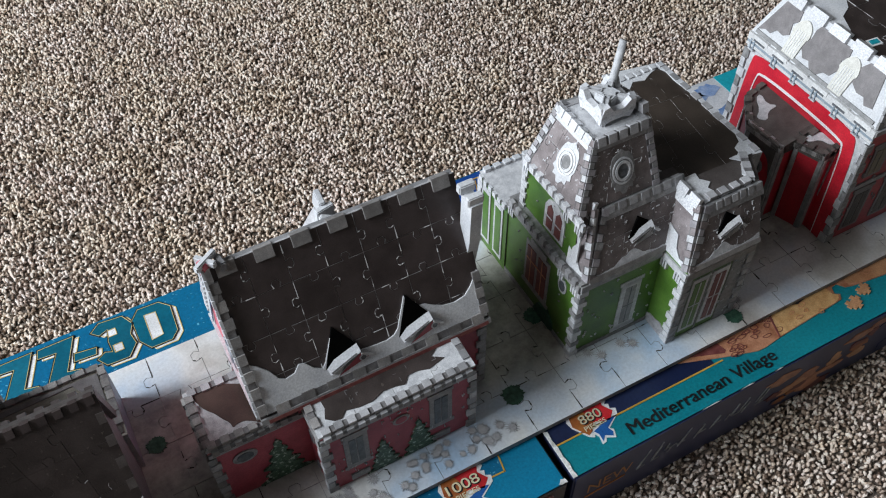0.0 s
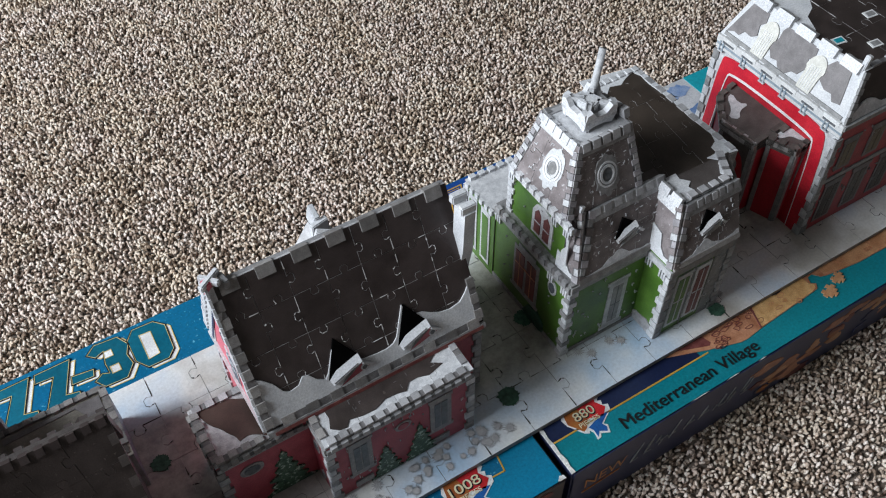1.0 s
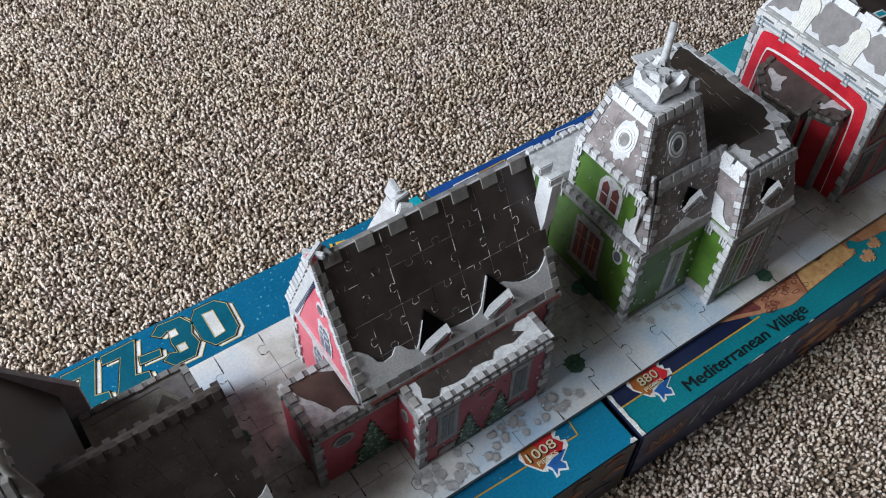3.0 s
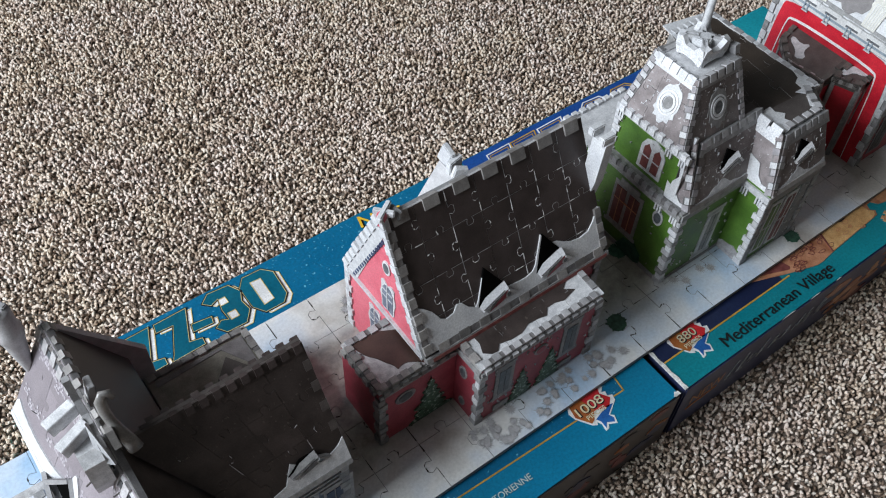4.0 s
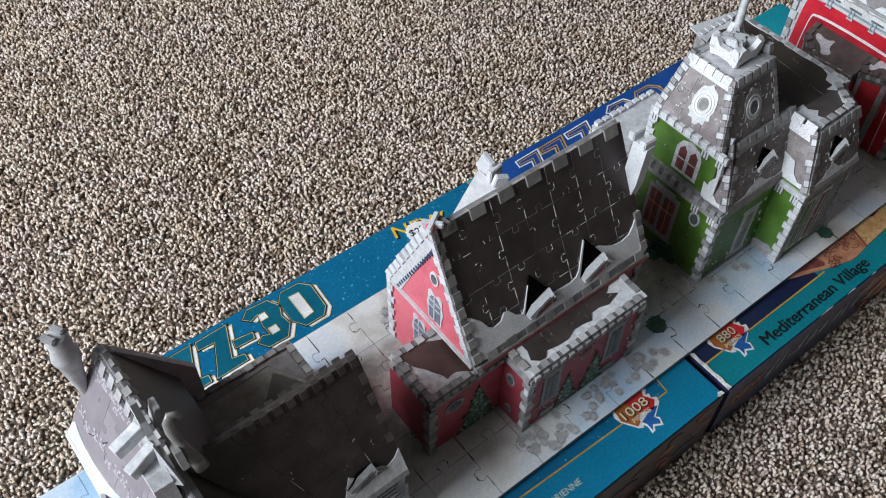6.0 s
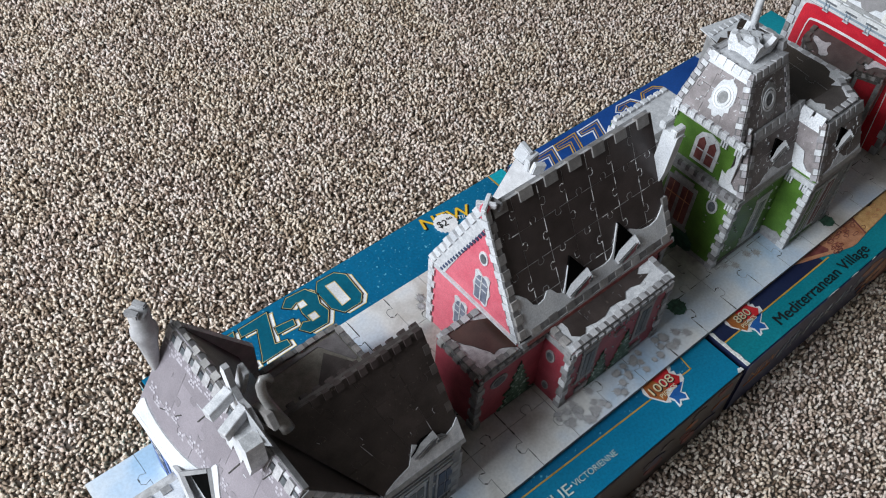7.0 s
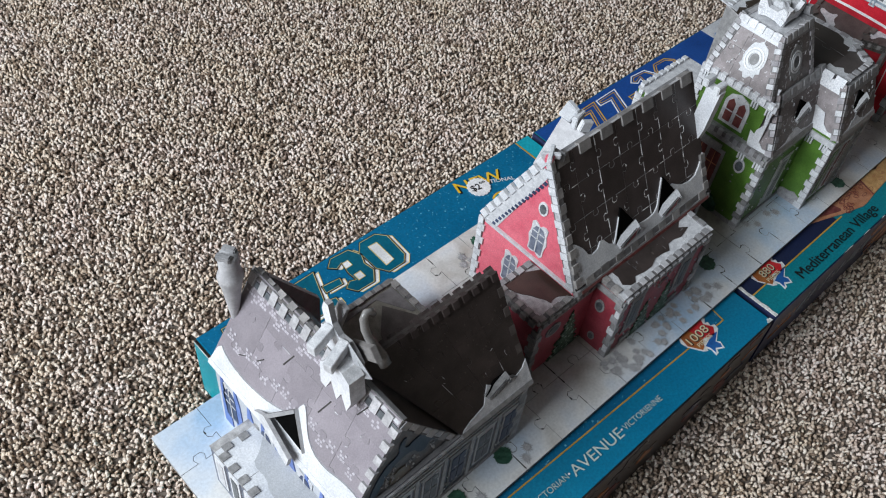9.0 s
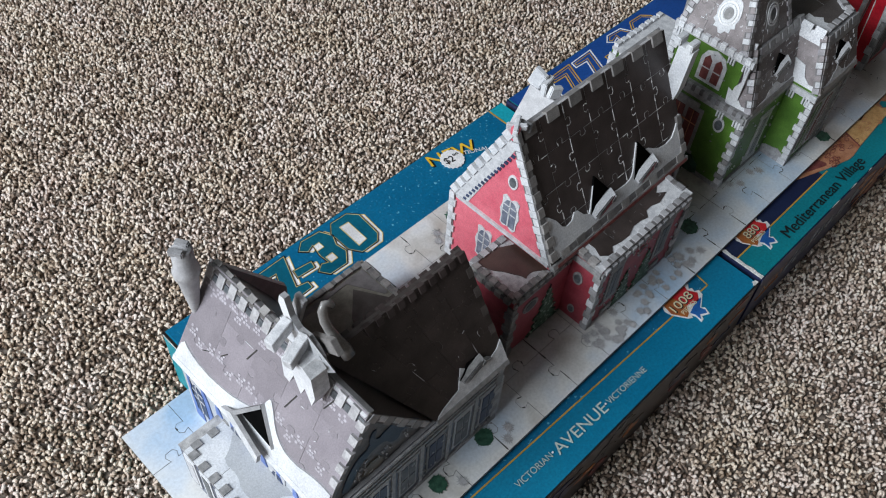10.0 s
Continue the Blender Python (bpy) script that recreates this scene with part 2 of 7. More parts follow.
def thing(name, origin, label, category, group="", kind="", shape=None):
    """An Empty that carries the parts of one thing; shape, if given, stretches and shifts it to fit the camera's view.
    """
    ob = new(name)
    ob.empty_display_size = 0.02
    ob.location = origin
    ORG[ob], SHAPE[ob] = Vector(origin), shape
    return tagged(ob, label, category, group, kind)


def part(name, verts, faces, mats, parent=None, label="", idx=None, smooth=False):
    """One mesh object; verts in world metres; its origin goes to its middle."""
    shape = SHAPE.get(parent)
    vs = np.array([shape(*v) if shape else tuple(v) for v in verts], dtype=float)
    c = (vs.min(0) + vs.max(0)) / 2
    me = bpy.data.meshes.new(name)
    me.from_pydata([tuple(v) for v in vs - c], [], [tuple(f) for f in faces])
    for m in mats if isinstance(mats, (list, tuple)) else (mats,):
        me.materials.append(m)
    if idx is not None:
        me.polygons.foreach_set("material_index", idx)
    if smooth:
        me.polygons.foreach_set("use_smooth", [True] * len(me.polygons))
    me.update()
    ob = new(name, me)
    base = ORG[parent] if parent else Vector((0, 0, 0))
    ob.location = Vector(c) - base
    if parent:
        ob.parent = parent
    ORG[ob], SHAPE[ob] = Vector(c), shape
    if label:
        tagged(ob, label)
    return ob


def area2(p):
    return 0.5 * sum(a[0] * b[1] - b[0] * a[1] for a, b in zip(p, p[1:] + p[:1]))


class Panel:
    """A flat face with its own axes: a along u, b along v, h out of the face."""

    def __init__(self, o, u, v):
        self.o, self.u = Vector(o), Vector(u).normalized()
        self.n = self.u.cross(Vector(v)).normalized()
        self.v = self.n.cross(self.u).normalized()

    def at(self, a, b, h=0.0):
        return self.o + self.u * a + self.v * b + self.n * h

    def of(self, p):
        d = Vector(p) - self.o
        return (d.dot(self.u), d.dot(self.v))

    def slab(self, polys, h0, h1):
        verts, faces, idx = [], [], []
        for p in polys:
            p = list(p)
            if area2(p) < 0:
                p = p[::-1]
            k, s = len(p), len(verts)
            verts += [self.at(a, b, h1) for a, b in p] + [self.at(a, b, h0) for a, b in p]
            faces.append(tuple(range(s, s + k)))
            idx.append(0)
            faces.append(tuple(range(s + 2 * k - 1, s + k - 1, -1)))
            idx.append(1)
            for i in range(k):
                j = (i + 1) % k
                faces.append((s + i, s + k + i, s + k + j, s + j))
                idx.append(1)
        return verts, faces, idx

    def poly(self, name, polys, mat, parent, h0=0.0, h1=0.0006, side=None, label=""):
        if polys and not isinstance(polys[0][0], (tuple, list)):
            polys = [polys]
        v, f, i = self.slab(polys, h0, h1)
        return part(name, v, f, [mat, side or mat], parent, label, i)


def loop(panel, name, outer, inner, mat, parent, h0, h1):
    """A closed flat band between two outlines with as many points each."""
    k = len(outer)
    v = [panel.at(a, b, h1) for a, b in outer] + [panel.at(a, b, h1) for a, b in inner] + [panel.at(a, b, h0) for a, b in outer] + [panel.at(a, b, h0) for a, b in inner]
    f = []
    for i in range(k):
        j = (i + 1) % k
        f += [(i, j, k + j, k + i), (i, 2 * k + i, 2 * k + j, j), (k + i, k + j, 3 * k + j, 3 * k + i)]
    return part(name, v, f, mat, parent)


def soft(pts, fixed=(), times=2):
    """Rounds a printed outline; the corners whose numbers are in fixed stay sharp."""
    pts = [(p, i in fixed) for i, p in enumerate(pts)]
    for _ in range(times):
        out = []
        for i, (p, keep) in enumerate(pts):
            if keep:
                out.append((p, True))
                continue
            q, r = pts[i - 1][0], pts[(i + 1) % len(pts)][0]
            out += [((p[0] * 0.75 + q[0] * 0.25, p[1] * 0.75 + q[1] * 0.25), False), ((p[0] * 0.75 + r[0] * 0.25, p[1] * 0.75 + r[1] * 0.25), False)]
        pts = out
    return [p for p, _ in pts]


def rect(a0, b0, a1, b1):
    return [(a0, b0), (a1, b0), (a1, b1), (a0, b1)]


def oval(a, b, ra, rb, k=16, rot=0.0):
    return [(a + ra * math.cos(2 * math.pi * i / k) * math.cos(rot) - rb * math.sin(2 * math.pi * i / k) * math.sin(rot),
             b + ra * math.cos(2 * math.pi * i / k) * math.sin(rot) + rb * math.sin(2 * math.pi * i / k) * math.cos(rot)) for i in range(k)]


def wavy(a0, a1, low, tops, seed, jag=0.0):
    """A strip from a0 to a1: straight at low, its other edge through the heights in tops, with smooth waves."""
    rng = random.Random(seed)
    out = [(a0, low)]
    k = len(tops) - 1
    n = k * 5
    up = []
    for i in range(n + 1):
        f = i / n * k
        j = min(int(f), k - 1)
        w = (1 - math.cos((f - j) * math.pi)) / 2
        up.append((a0 + (a1 - a0) * i / n, tops[j] * (1 - w) + tops[j + 1] * w + rng.uniform(-jag, jag)))
    return out + up + [(a1, low)]


def inset(p, d):
    if area2(p) < 0:
        p = p[::-1]
    out, k = [], len(p)
    for i in range(k):
        a, b, c = p[i - 1], p[i], p[(i + 1) % k]
        e1, e2 = Vector((b[0] - a[0], b[1] - a[1])), Vector((c[0] - b[0], c[1] - b[1]))
        if e1.length < 1e-7 or e2.length < 1e-7:
            out.append(b)
            continue
        n1, n2 = Vector((-e1.y, e1.x)).normalized(), Vector((-e2.y, e2.x)).normalized()
        m = n1 + n2
        m = m / max(m.length_squared / 2, 0.6) if m.length > 1e-6 else n1
        out.append((b[0] + m.x * d, b[1] + m.y * d))
    return out


KNOB = ((0.42, 0.0), (0.38, 0.11), (0.43, 0.18), (0.57, 0.18), (0.62, 0.11), (0.58, 0.0))


def jigsaw(panel, quad, nx, ny, mat, parent, h0=0.0, h1=0.0007, seed=0, gap=0.00012, side=None, name="jigsaw_piece", skip=None, worn=(SEAM, 0.40, 0.22, 0.0005)):
    """Interlocking puzzle pieces that fill the four-sided field quad (corners in order) of a panel."""
    rng = random.Random(seed)
    q = [Vector(c) for c in quad]

    def f(s, t):
        p = (q[0] * (1 - s) + q[1] * s) * (1 - t) + (q[3] * (1 - s) + q[2] * s) * t
        return (p.x, p.y)

    hs = {(i, j): (rng.choice((-1, 1)) if 0 < j < ny else 0, rng.uniform(-0.08, 0.08)) for i in range(nx) for j in range(ny + 1)}
    vs = {(i, j): (rng.choice((-1, 1)) if 0 < i < nx else 0, rng.uniform(-0.08, 0.08)) for i in range(nx + 1) for j in range(ny)}

    def hedge(i, j):
        s, o = hs[i, j]
        pts = [(i, j)]
        if s:
            pts += [(i + a + o, j + s * d) for a, d in KNOB]
        return pts

    def vedge(i, j):
        s, o = vs[i, j]
        pts = [(i, j)]
        if s:
            pts += [(i + s * d, j + a + o) for a, d in KNOB]
        return pts

    # worn joints: dark slivers for opened seams, pale ones painting glints on their edges
    slivers = []
    wear, across, along, wide = worn
    for steps, p in ((((vedge(i, j) + [(i, j + 1)]) for i in range(1, nx) for j in range(ny)), across), (((hedge(i, j) + [(i + 1, j)]) for i in range(nx) for j in range(1, ny)), along)):
        for run in steps:
            for (a, b), (c, d) in zip(run, run[1:]):
                if rng.random() < p:
                    s0, s1 = sorted((rng.uniform(0, 0.6), rng.uniform(0.4, 1.0)))
                    e0, e1 = Vector(f((a + (c - a) * s0) / nx, (b + (d - b) * s0) / ny)), Vector(f((a + (c - a) * s1) / nx, (b + (d - b) * s1) / ny))
                    if (e1 - e0).length < 0.0008:
                        continue
                    o = Vector((-(e1 - e0).y, (e1 - e0).x)).normalized() * wide * rng.uniform(0.3, 0.6)
                    slivers.append([tuple(e0 - o), tuple(e1 - o * 0.5), tuple(e1 + o * 0.5), tuple(e0 + o)])
    if slivers:
        tagged(panel.poly("worn_joint", slivers, wear, parent, h0, h1 + 0.0002), kind="stuff")
    made = []
    for i in range(nx):
        for j in range(ny):
            bottom = hedge(i, j) + [(i + 1, j)]
            right = vedge(i + 1, j) + [(i + 1, j + 1)]
            top = hedge(i, j + 1) + [(i + 1, j + 1)]
            left = vedge(i, j) + [(i, j + 1)]
            ring = bottom[:-1] + right[:-1] + top[::-1][:-1] + left[::-1][:-1]
            pts = [f(a / nx, b / ny) for a, b in ring]
            mid = f((i + 0.5) / nx, (j + 0.5) / ny)
            if skip and skip(*mid):
                continue
            clean = [p for k, p in enumerate(pts) if (Vector(p) - Vector(pts[k - 1])).length > 1e-5]
            lift = rng.uniform(-0.00012, 0.00012)
            made.append(panel.poly(name, inset(clean, gap), mat, parent, h0, h1 + lift, side or CORE))
    return made


def tabs(panel, p0, p1, n, depth, mat, parent, h0=0.0, h1=0.002, duty=0.55, phase=0.0, name="edge_tab", seed=0):
    """Square finger-joint tabs along the line p0-p1 of a panel; they reach depth to the left of it."""
    rng = random.Random(seed)
    a, b = Vector(p0), Vector(p1)
    d = (b - a) / n
    left = Vector((-d.y, d.x)).normalized() * depth
    gaps = []
    for i in range(n):
        s = a + d * (i + phase)
        e = s + d * duty
        w = left * rng.uniform(0.9, 1.05)
        if i < n - 1 and mat in (FOAM, FOAMD) and name != "ridge_tab":
            g0, g1, gw = e, a + d * (i + 1 + phase), left * 0.86
            gaps.append([tuple(g0), tuple(g1), tuple(g1 + gw), tuple(g0 + gw)])
        panel.poly(name, [tuple(s), tuple(e), tuple(e + w), tuple(s + w)], mat, parent, h0, h1 + rng.uniform(-0.0002, 0.0003))
    if gaps:
        tagged(panel.poly("tab_gap", gaps, GAP, parent, h0, h1 - 0.00063), kind="stuff")


def box_mesh(name, lo, hi, mats, parent, label="", bevel=0.0):
    bm = bmesh.new()
    bmesh.ops.create_cube(bm, size=1.0)
    for v in bm.verts:
        v.co = Vector([lo[k] + (hi[k] - lo[k]) * (v.co[k] + 0.5) for k in range(3)])
    if bevel:
        bmesh.ops.bevel(bm, geom=bm.edges[:], offset=bevel, segments=2, affect="EDGES")
    vs, fs = [v.co.copy() for v in bm.verts], [[v.index for v in f.verts] for f in bm.faces]
    bm.verts.index_update()
    fs = [[v.index for v in f.verts] for f in bm.faces]
    bm.free()
    return part(name, vs, fs, mats, parent, label)


def text_mesh(name, body, mat, parent, panel, a, b, size, lift, width=None, shear=0.0, bold=0.0, label="", spacing=1.0):
    cu = bpy.data.curves.new(name, "FONT")
    cu.body, cu.size, cu.shear, cu.offset, cu.extrude, cu.space_character = body, 1.0, shear, bold, 0.0, spacing
    tmp = bpy.data.objects.new("tmp", cu)
    scene.collection.objects.link(tmp)
    me = bpy.data.meshes.new_from_object(tmp.evaluated_get(bpy.context.evaluated_depsgraph_get()))
    vs = [v.co.copy() for v in me.vertices]
    fs = [tuple(p.vertices) for p in me.polygons]
    bpy.data.objects.remove(tmp)
    x0, x1 = min(v.x for v in vs), max(v.x for v in vs)
    sx = width / (x1 - x0) if width else size
    return part(name, [panel.at(a + (v.x - x0) * sx, b + v.y * size, lift) for v in vs], fs, mat, parent, label)

# ---- the unseen room added to close the place; its tones set the bounce light ----
H, DECK, FLOOR = 0.080, 0.086, 0.020
X0, X1, Y0, Y1, TOP = -1.8, 2.6, -2.0, 2.4, 2.45


def wall(name, lo, hi):
    ob = box_mesh(name, lo, hi, WALLP, None)
    return tagged(ob, "unseen taupe room wall toned for bounce light", "wall", kind="structure")


floor = box_mesh("floor", (X0 - 0.1, Y0 - 0.1, -0.05), (X1 + 0.1, Y1 + 0.1, FLOOR - 0.007), CARPET, None)
tagged(floor, "beige and brown speckled carpet", "floor", kind="structure")
ceiling = box_mesh("ceiling", (X0 - 0.1, Y0 - 0.1, TOP), (X1 + 0.1, Y1 + 0.1, TOP + 0.1), CEIL, None)
tagged(ceiling, "unseen grey ceiling toned for bounce light", "ceiling", kind="structure")
wall("wall_east", (X1, Y0 - 0.1, FLOOR), (X1 + 0.1, Y1 + 0.1, TOP))
wall("wall_south", (X0, Y0 - 0.1, FLOOR), (X1, Y0, TOP))
wall("wall_north", (X0, Y1, FLOOR), (X1, Y1 + 0.1, TOP))
WY0, WY1, WZ0, WZ1 = -0.35, 0.95, 0.55, 1.75
west = thing("wall_west", (X0, 0.5, FLOOR), "unseen taupe wall with a wide window opening", "wall", kind="structure")
for lo, hi in (((X0 - 0.1, Y0 - 0.1, FLOOR), (X0, WY0, TOP)), ((X0 - 0.1, WY1, FLOOR), (X0, Y1 + 0.1, TOP)),
               ((X0 - 0.1, WY0, FLOOR), (X0, WY1, WZ0)), ((X0 - 0.1, WY0, WZ1), (X0, WY1, TOP))):
    box_mesh("wall_panel", lo, hi, WALLP, west)


# ---- carpet yarn ----
# the stretch of floor with raised yarn: a * x + b * y < c on every side
PILE = ((0.60, 1.0, 0.714), (-0.95, -1.0, 0.242), (0.0, -1.0, 0.24), (-1.45, 1.0, 1.232), (0.90, -1.0, 0.305), (-1.0, 0.0, 0.66), (1.0, 0.0, 0.70))


# added dark sheet below the yarn, so that its gaps look shaded
def carpet_weave():
    out = [(-2.0, -2.0), (2.0, -2.0), (2.0, 2.0), (-2.0, 2.0)]
    for a, b, c in PILE:
        nxt = []
        for (x0, y0), (x1, y1) in zip(out, out[1:] + out[:1]):
            d0, d1 = a * x0 + b * y0 - c, a * x1 + b * y1 - c
            if d0 < 0:
                nxt.append((x0, y0))
            if d0 * d1 < 0:
                f = d0 / (d0 - d1)
                nxt.append((x0 + (x1 - x0) * f, y0 + (y1 - y0) * f))
        out = nxt
    ob = Panel((0, 0, FLOOR - 0.007), (1, 0, 0), (0, 1, 0)).poly("carpet_weave", out, YARN_SHADE, None, 0.0, 0.0006)
    return tagged(ob, "dark sheet painted as the shade between the carpet yarn", "carpet", kind="structure")


carpet_weave()


def carpet_tufts():
    rng = np.random.default_rng(5)
    step = 0.0029
    gx, gy = np.meshgrid(np.arange(-0.66, 0.70, step), np.arange(-0.24, 0.98, step))
    x = gx.ravel() + rng.uniform(-0.5, 0.5, gx.size) * step
    y = gy.ravel() + rng.uniform(-0.5, 0.5, gx.size) * step
    keep = ~((x > -0.327) & (x < 0.35) & (y > 0.008) & (y < 0.244))
    for a, b, c in PILE:
        keep &= a * x + b * y < c
    x, y = x[keep], y[keep]
    n = x.size
    ln, rad = rng.uniform(0.0030, 0.0054, n), rng.uniform(0.00095, 0.00160, n)
    tilt, az = rng.uniform(0.1, 1.15, n), rng.uniform(0, 2 * np.pi, n)
    d = np.stack([np.sin(tilt) * np.cos(az), np.sin(tilt) * np.sin(az), np.cos(tilt)], 1)
    ref = np.stack([-np.sin(az), np.cos(az), np.zeros(n)], 1)
    e2 = np.cross(d, ref)
    base = np.stack([x, y, np.full(n, FLOOR - 0.006) + rng.uniform(-0.0008, 0.0022, n)], 1) - d * (ln * 0.25)[:, None]
    side = 4
    rings = ((0.0, 0.9), (0.70, 1.15), (1.0, 0.5))
    bend = rng.uniform(-0.25, 0.25, n)
    verts = []
    for s, r in rings:
        mid = base + d * (ln * s)[:, None] + ref * (ln * bend * s * s)[:, None]
        for k in range(side):
            ang = 2 * np.pi * k / side + s * 1.2
            verts.append(mid + (ref * np.cos(ang) + e2 * np.sin(ang)) * (rad * r)[:, None])
    v = np.stack(verts, 1)
    per = v.shape[1]
    faces = []
    for g in range(len(rings) - 1):
        for k in range(side):
            k2 = (k + 1) % side
            faces.append((g * side + k, g * side + k2, (g + 1) * side + k2, (g + 1) * side + k))
    quads = np.array(faces)
    allq = (quads[None] + (np.arange(n) * per)[:, None, None]).reshape(-1, 4)
    cap = np.arange((len(rings) - 1) * side, len(rings) * side)
    caps = (cap[None] + (np.arange(n) * per)[:, None])
    me = bpy.data.meshes.new("carpet_tufts")
    nv, nq, nc = n * per, len(allq), len(caps)
    me.vertices.add(nv)
    me.vertices.foreach_set("co", v.reshape(-1))
    me.loops.add(nq * 4 + nc * side)
    me.loops.foreach_set("vertex_index", np.concatenate([allq.reshape(-1), caps.reshape(-1)]))
    me.polygons.add(nq + nc)
    me.polygons.foreach_set("loop_start", np.concatenate([np.arange(nq) * 4, nq * 4 + np.arange(nc) * side]))
    me.polygons.foreach_set("use_smooth", np.ones(nq + nc, dtype=bool))
    me.materials.append(TUFT)
    me.update(calc_edges=True)
    me.validate()
    return tagged(new("carpet_tufts", me), "short twisted beige, brown and cream carpet yarn", "carpet", kind="stuff")


carpet_tufts()

# ---- the boxes that carry the street ----


def carton(name, x0, x1, y0, y1, label, top_mat, side_mat, shape=None):
    t = thing(name, ((x0 + x1) / 2, (y0 + y1) / 2, FLOOR), label, "box", shape=shape)
    box_mesh("lid", (x0, y0, FLOOR - 0.004), (x1, y1, H), side_mat, t, bevel=0.0012)
    p = Panel((x0, y0, H), (1, 0, 0), (0, 1, 0))
    p.poly("lid_top", rect(0.0012, 0.0012, x1 - x0 - 0.0012, y1 - y0 - 0.0012), top_mat, t, -0.002, 0.0002)
    return t


BOX1 = carton("puzzle_box", -0.335, -0.004, 0.0, 0.2530, "flat blue-teal cardboard puzzle box with gold lines lying on the carpet", TEAL, BOXSIDE)
WP = Panel((-0.335, 0.2530, 0.0), (0, -1, 0), (0, 0, 1))
WP.poly("end_print", rect(0.001, FLOOR - 0.003, 0.252, H - 0.0010), LTEAL, BOX1, 0.0, 0.0006, label="bright teal end of the lid")
WP.poly("end_badge", [(0.060, 0.052), (0.092, 0.056), (0.090, 0.072), (0.062, 0.070)], INKY, BOX1, 0.0, 0.0009)
WP.poly("worn_edge", rect(0.001, H - 0.0022, 0.070, H - 0.0010), WORN, BOX1, 0.0, 0.0009)
WP.poly("worn_edge", rect(0.120, H - 0.0020, 0.150, H - 0.0010), WORN, BOX1, 0.0, 0.0009)
BOX2 = carton("puzzle_box", 0.001, 0.335, 0.0, 0.2520, "green-teal cardboard puzzle box with worn white edges lying on the carpet", GTEAL, NAVYS, lambda x, y, z: (x + 0.105 * max(x - 0.048, 0.0), y, z))

# ---- the street base ----
street = thing("street_base", (-0.05, 0.118, H), "pale snowy street base of interlocking foam puzzle pieces", "puzzle base")
SB = Panel((-0.397, 0.035, H), (1, 0, 0), (0, 1, 0))
SB.poly("base_core", rect(0.0006, 0.0006, 0.8194, 0.1674), CORE, street, 0.0, 0.005, label="pale foam core under the street pieces")
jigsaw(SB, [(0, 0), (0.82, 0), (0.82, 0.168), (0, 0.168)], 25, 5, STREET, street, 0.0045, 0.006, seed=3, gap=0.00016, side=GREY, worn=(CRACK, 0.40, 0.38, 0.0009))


# ---- shapes for the houses ----
def flecks(panel, a0, b0, a1, b1, n, parent, mat, seed, lift=0.00095, size=0.0022):
    """Scattered pale chips where the puzzle pieces of a wall meet: short straight and hooked slivers."""
    rng = random.Random(seed)
    polys = []
    for _ in range(n):
        a, b = rng.uniform(a0, a1), rng.uniform(b0, b1)
        ln, w = size * rng.uniform(0.4, 1.1), rng.uniform(0.00022, 0.00045)
        up = rng.random() < 0.6
        polys.append(rect(a, b, a + w, b + ln) if up else rect(a, b, a + ln, b + w))
        if rng.random() < 0.45:
            polys.append(rect(a + w, b + ln - w, a + w + ln * 0.5, b + ln) if up else rect(a + ln - w, b + w, a + ln, b + w + ln * 0.5))
    return tagged(panel.poly("piece_chip", polys, mat, parent, 0.0, lift), kind="stuff")


def face(p0, p1, p2):
    """The panel whose a axis runs p0 to p1 and whose b axis turns towards p2."""
    return Panel(p0, Vector(p1) - Vector(p0), Vector(p2) - Vector(p0))


def board(name, corners, mat, parent, thick=0.0035, side=None, label=""):
    """A foam board through its corners (counter-clockwise seen from outside). Gives its panel, object and flat corners."""
    p = face(corners[0], corners[1], corners[-1])
    flat = [p.of(c) for c in corners]
    v, f, i = p.slab([flat], -thick, 0.0)
    k = len(flat)
    v[k:] = [p.at(a, b, -thick) for a, b in inset(flat, 0.0006)]
    return p, part(name, v, f, [mat, side or FOAM], parent, label, i), flat


def ring(panel, name, a, b, r0, r1, mat, parent, h1, k=18, sq=1.0):
    pts = lambda r: [(a + r * math.cos(2 * math.pi * i / k), b + sq * r * math.sin(2 * math.pi * i / k)) for i in range(k)]
    return loop(panel, name, pts(r1), pts(r0), mat, parent, 0.0, h1)


def splat(a, b, ra, rb, k, amp, seed):
    rng = random.Random(seed)
    return [(a + ra * (1 + rng.uniform(-amp, amp)) * math.cos(2 * math.pi * i / k), b + rb * (1 + rng.uniform(-amp, amp)) * math.sin(2 * math.pi * i / k)) for i in range(k)]


def star(a, b, r, k, seed, thin=0.18):
    rng = random.Random(seed)
    pts = []
    for i in range(2 * k):
        t = math.pi * i / k
        q = r * (rng.uniform(0.75, 1.1) if i % 2 == 0 else thin)
        pts.append((a + q * math.cos(t), b + q * math.sin(t)))
    return pts


def fir(a, b, w, h, seed):
    rng = random.Random(seed)
    left, right, n = [], [], 6
    for i in range(n):
        f0, f1 = i / n, (i + 1) / n
        left += [(a - w / 2 * (1 - f0) * rng.uniform(0.85, 1.1), b + h * f0), (a - w / 2 * (1 - f1) * 0.62, b + h * (f0 + 0.1))]
        right += [(a + w / 2 * (1 - f0) * rng.uniform(0.85, 1.1), b + h * f0), (a + w / 2 * (1 - f1) * 0.62, b + h * (f0 + 0.1))]
    return left + [(a, b + h)] + right[::-1]


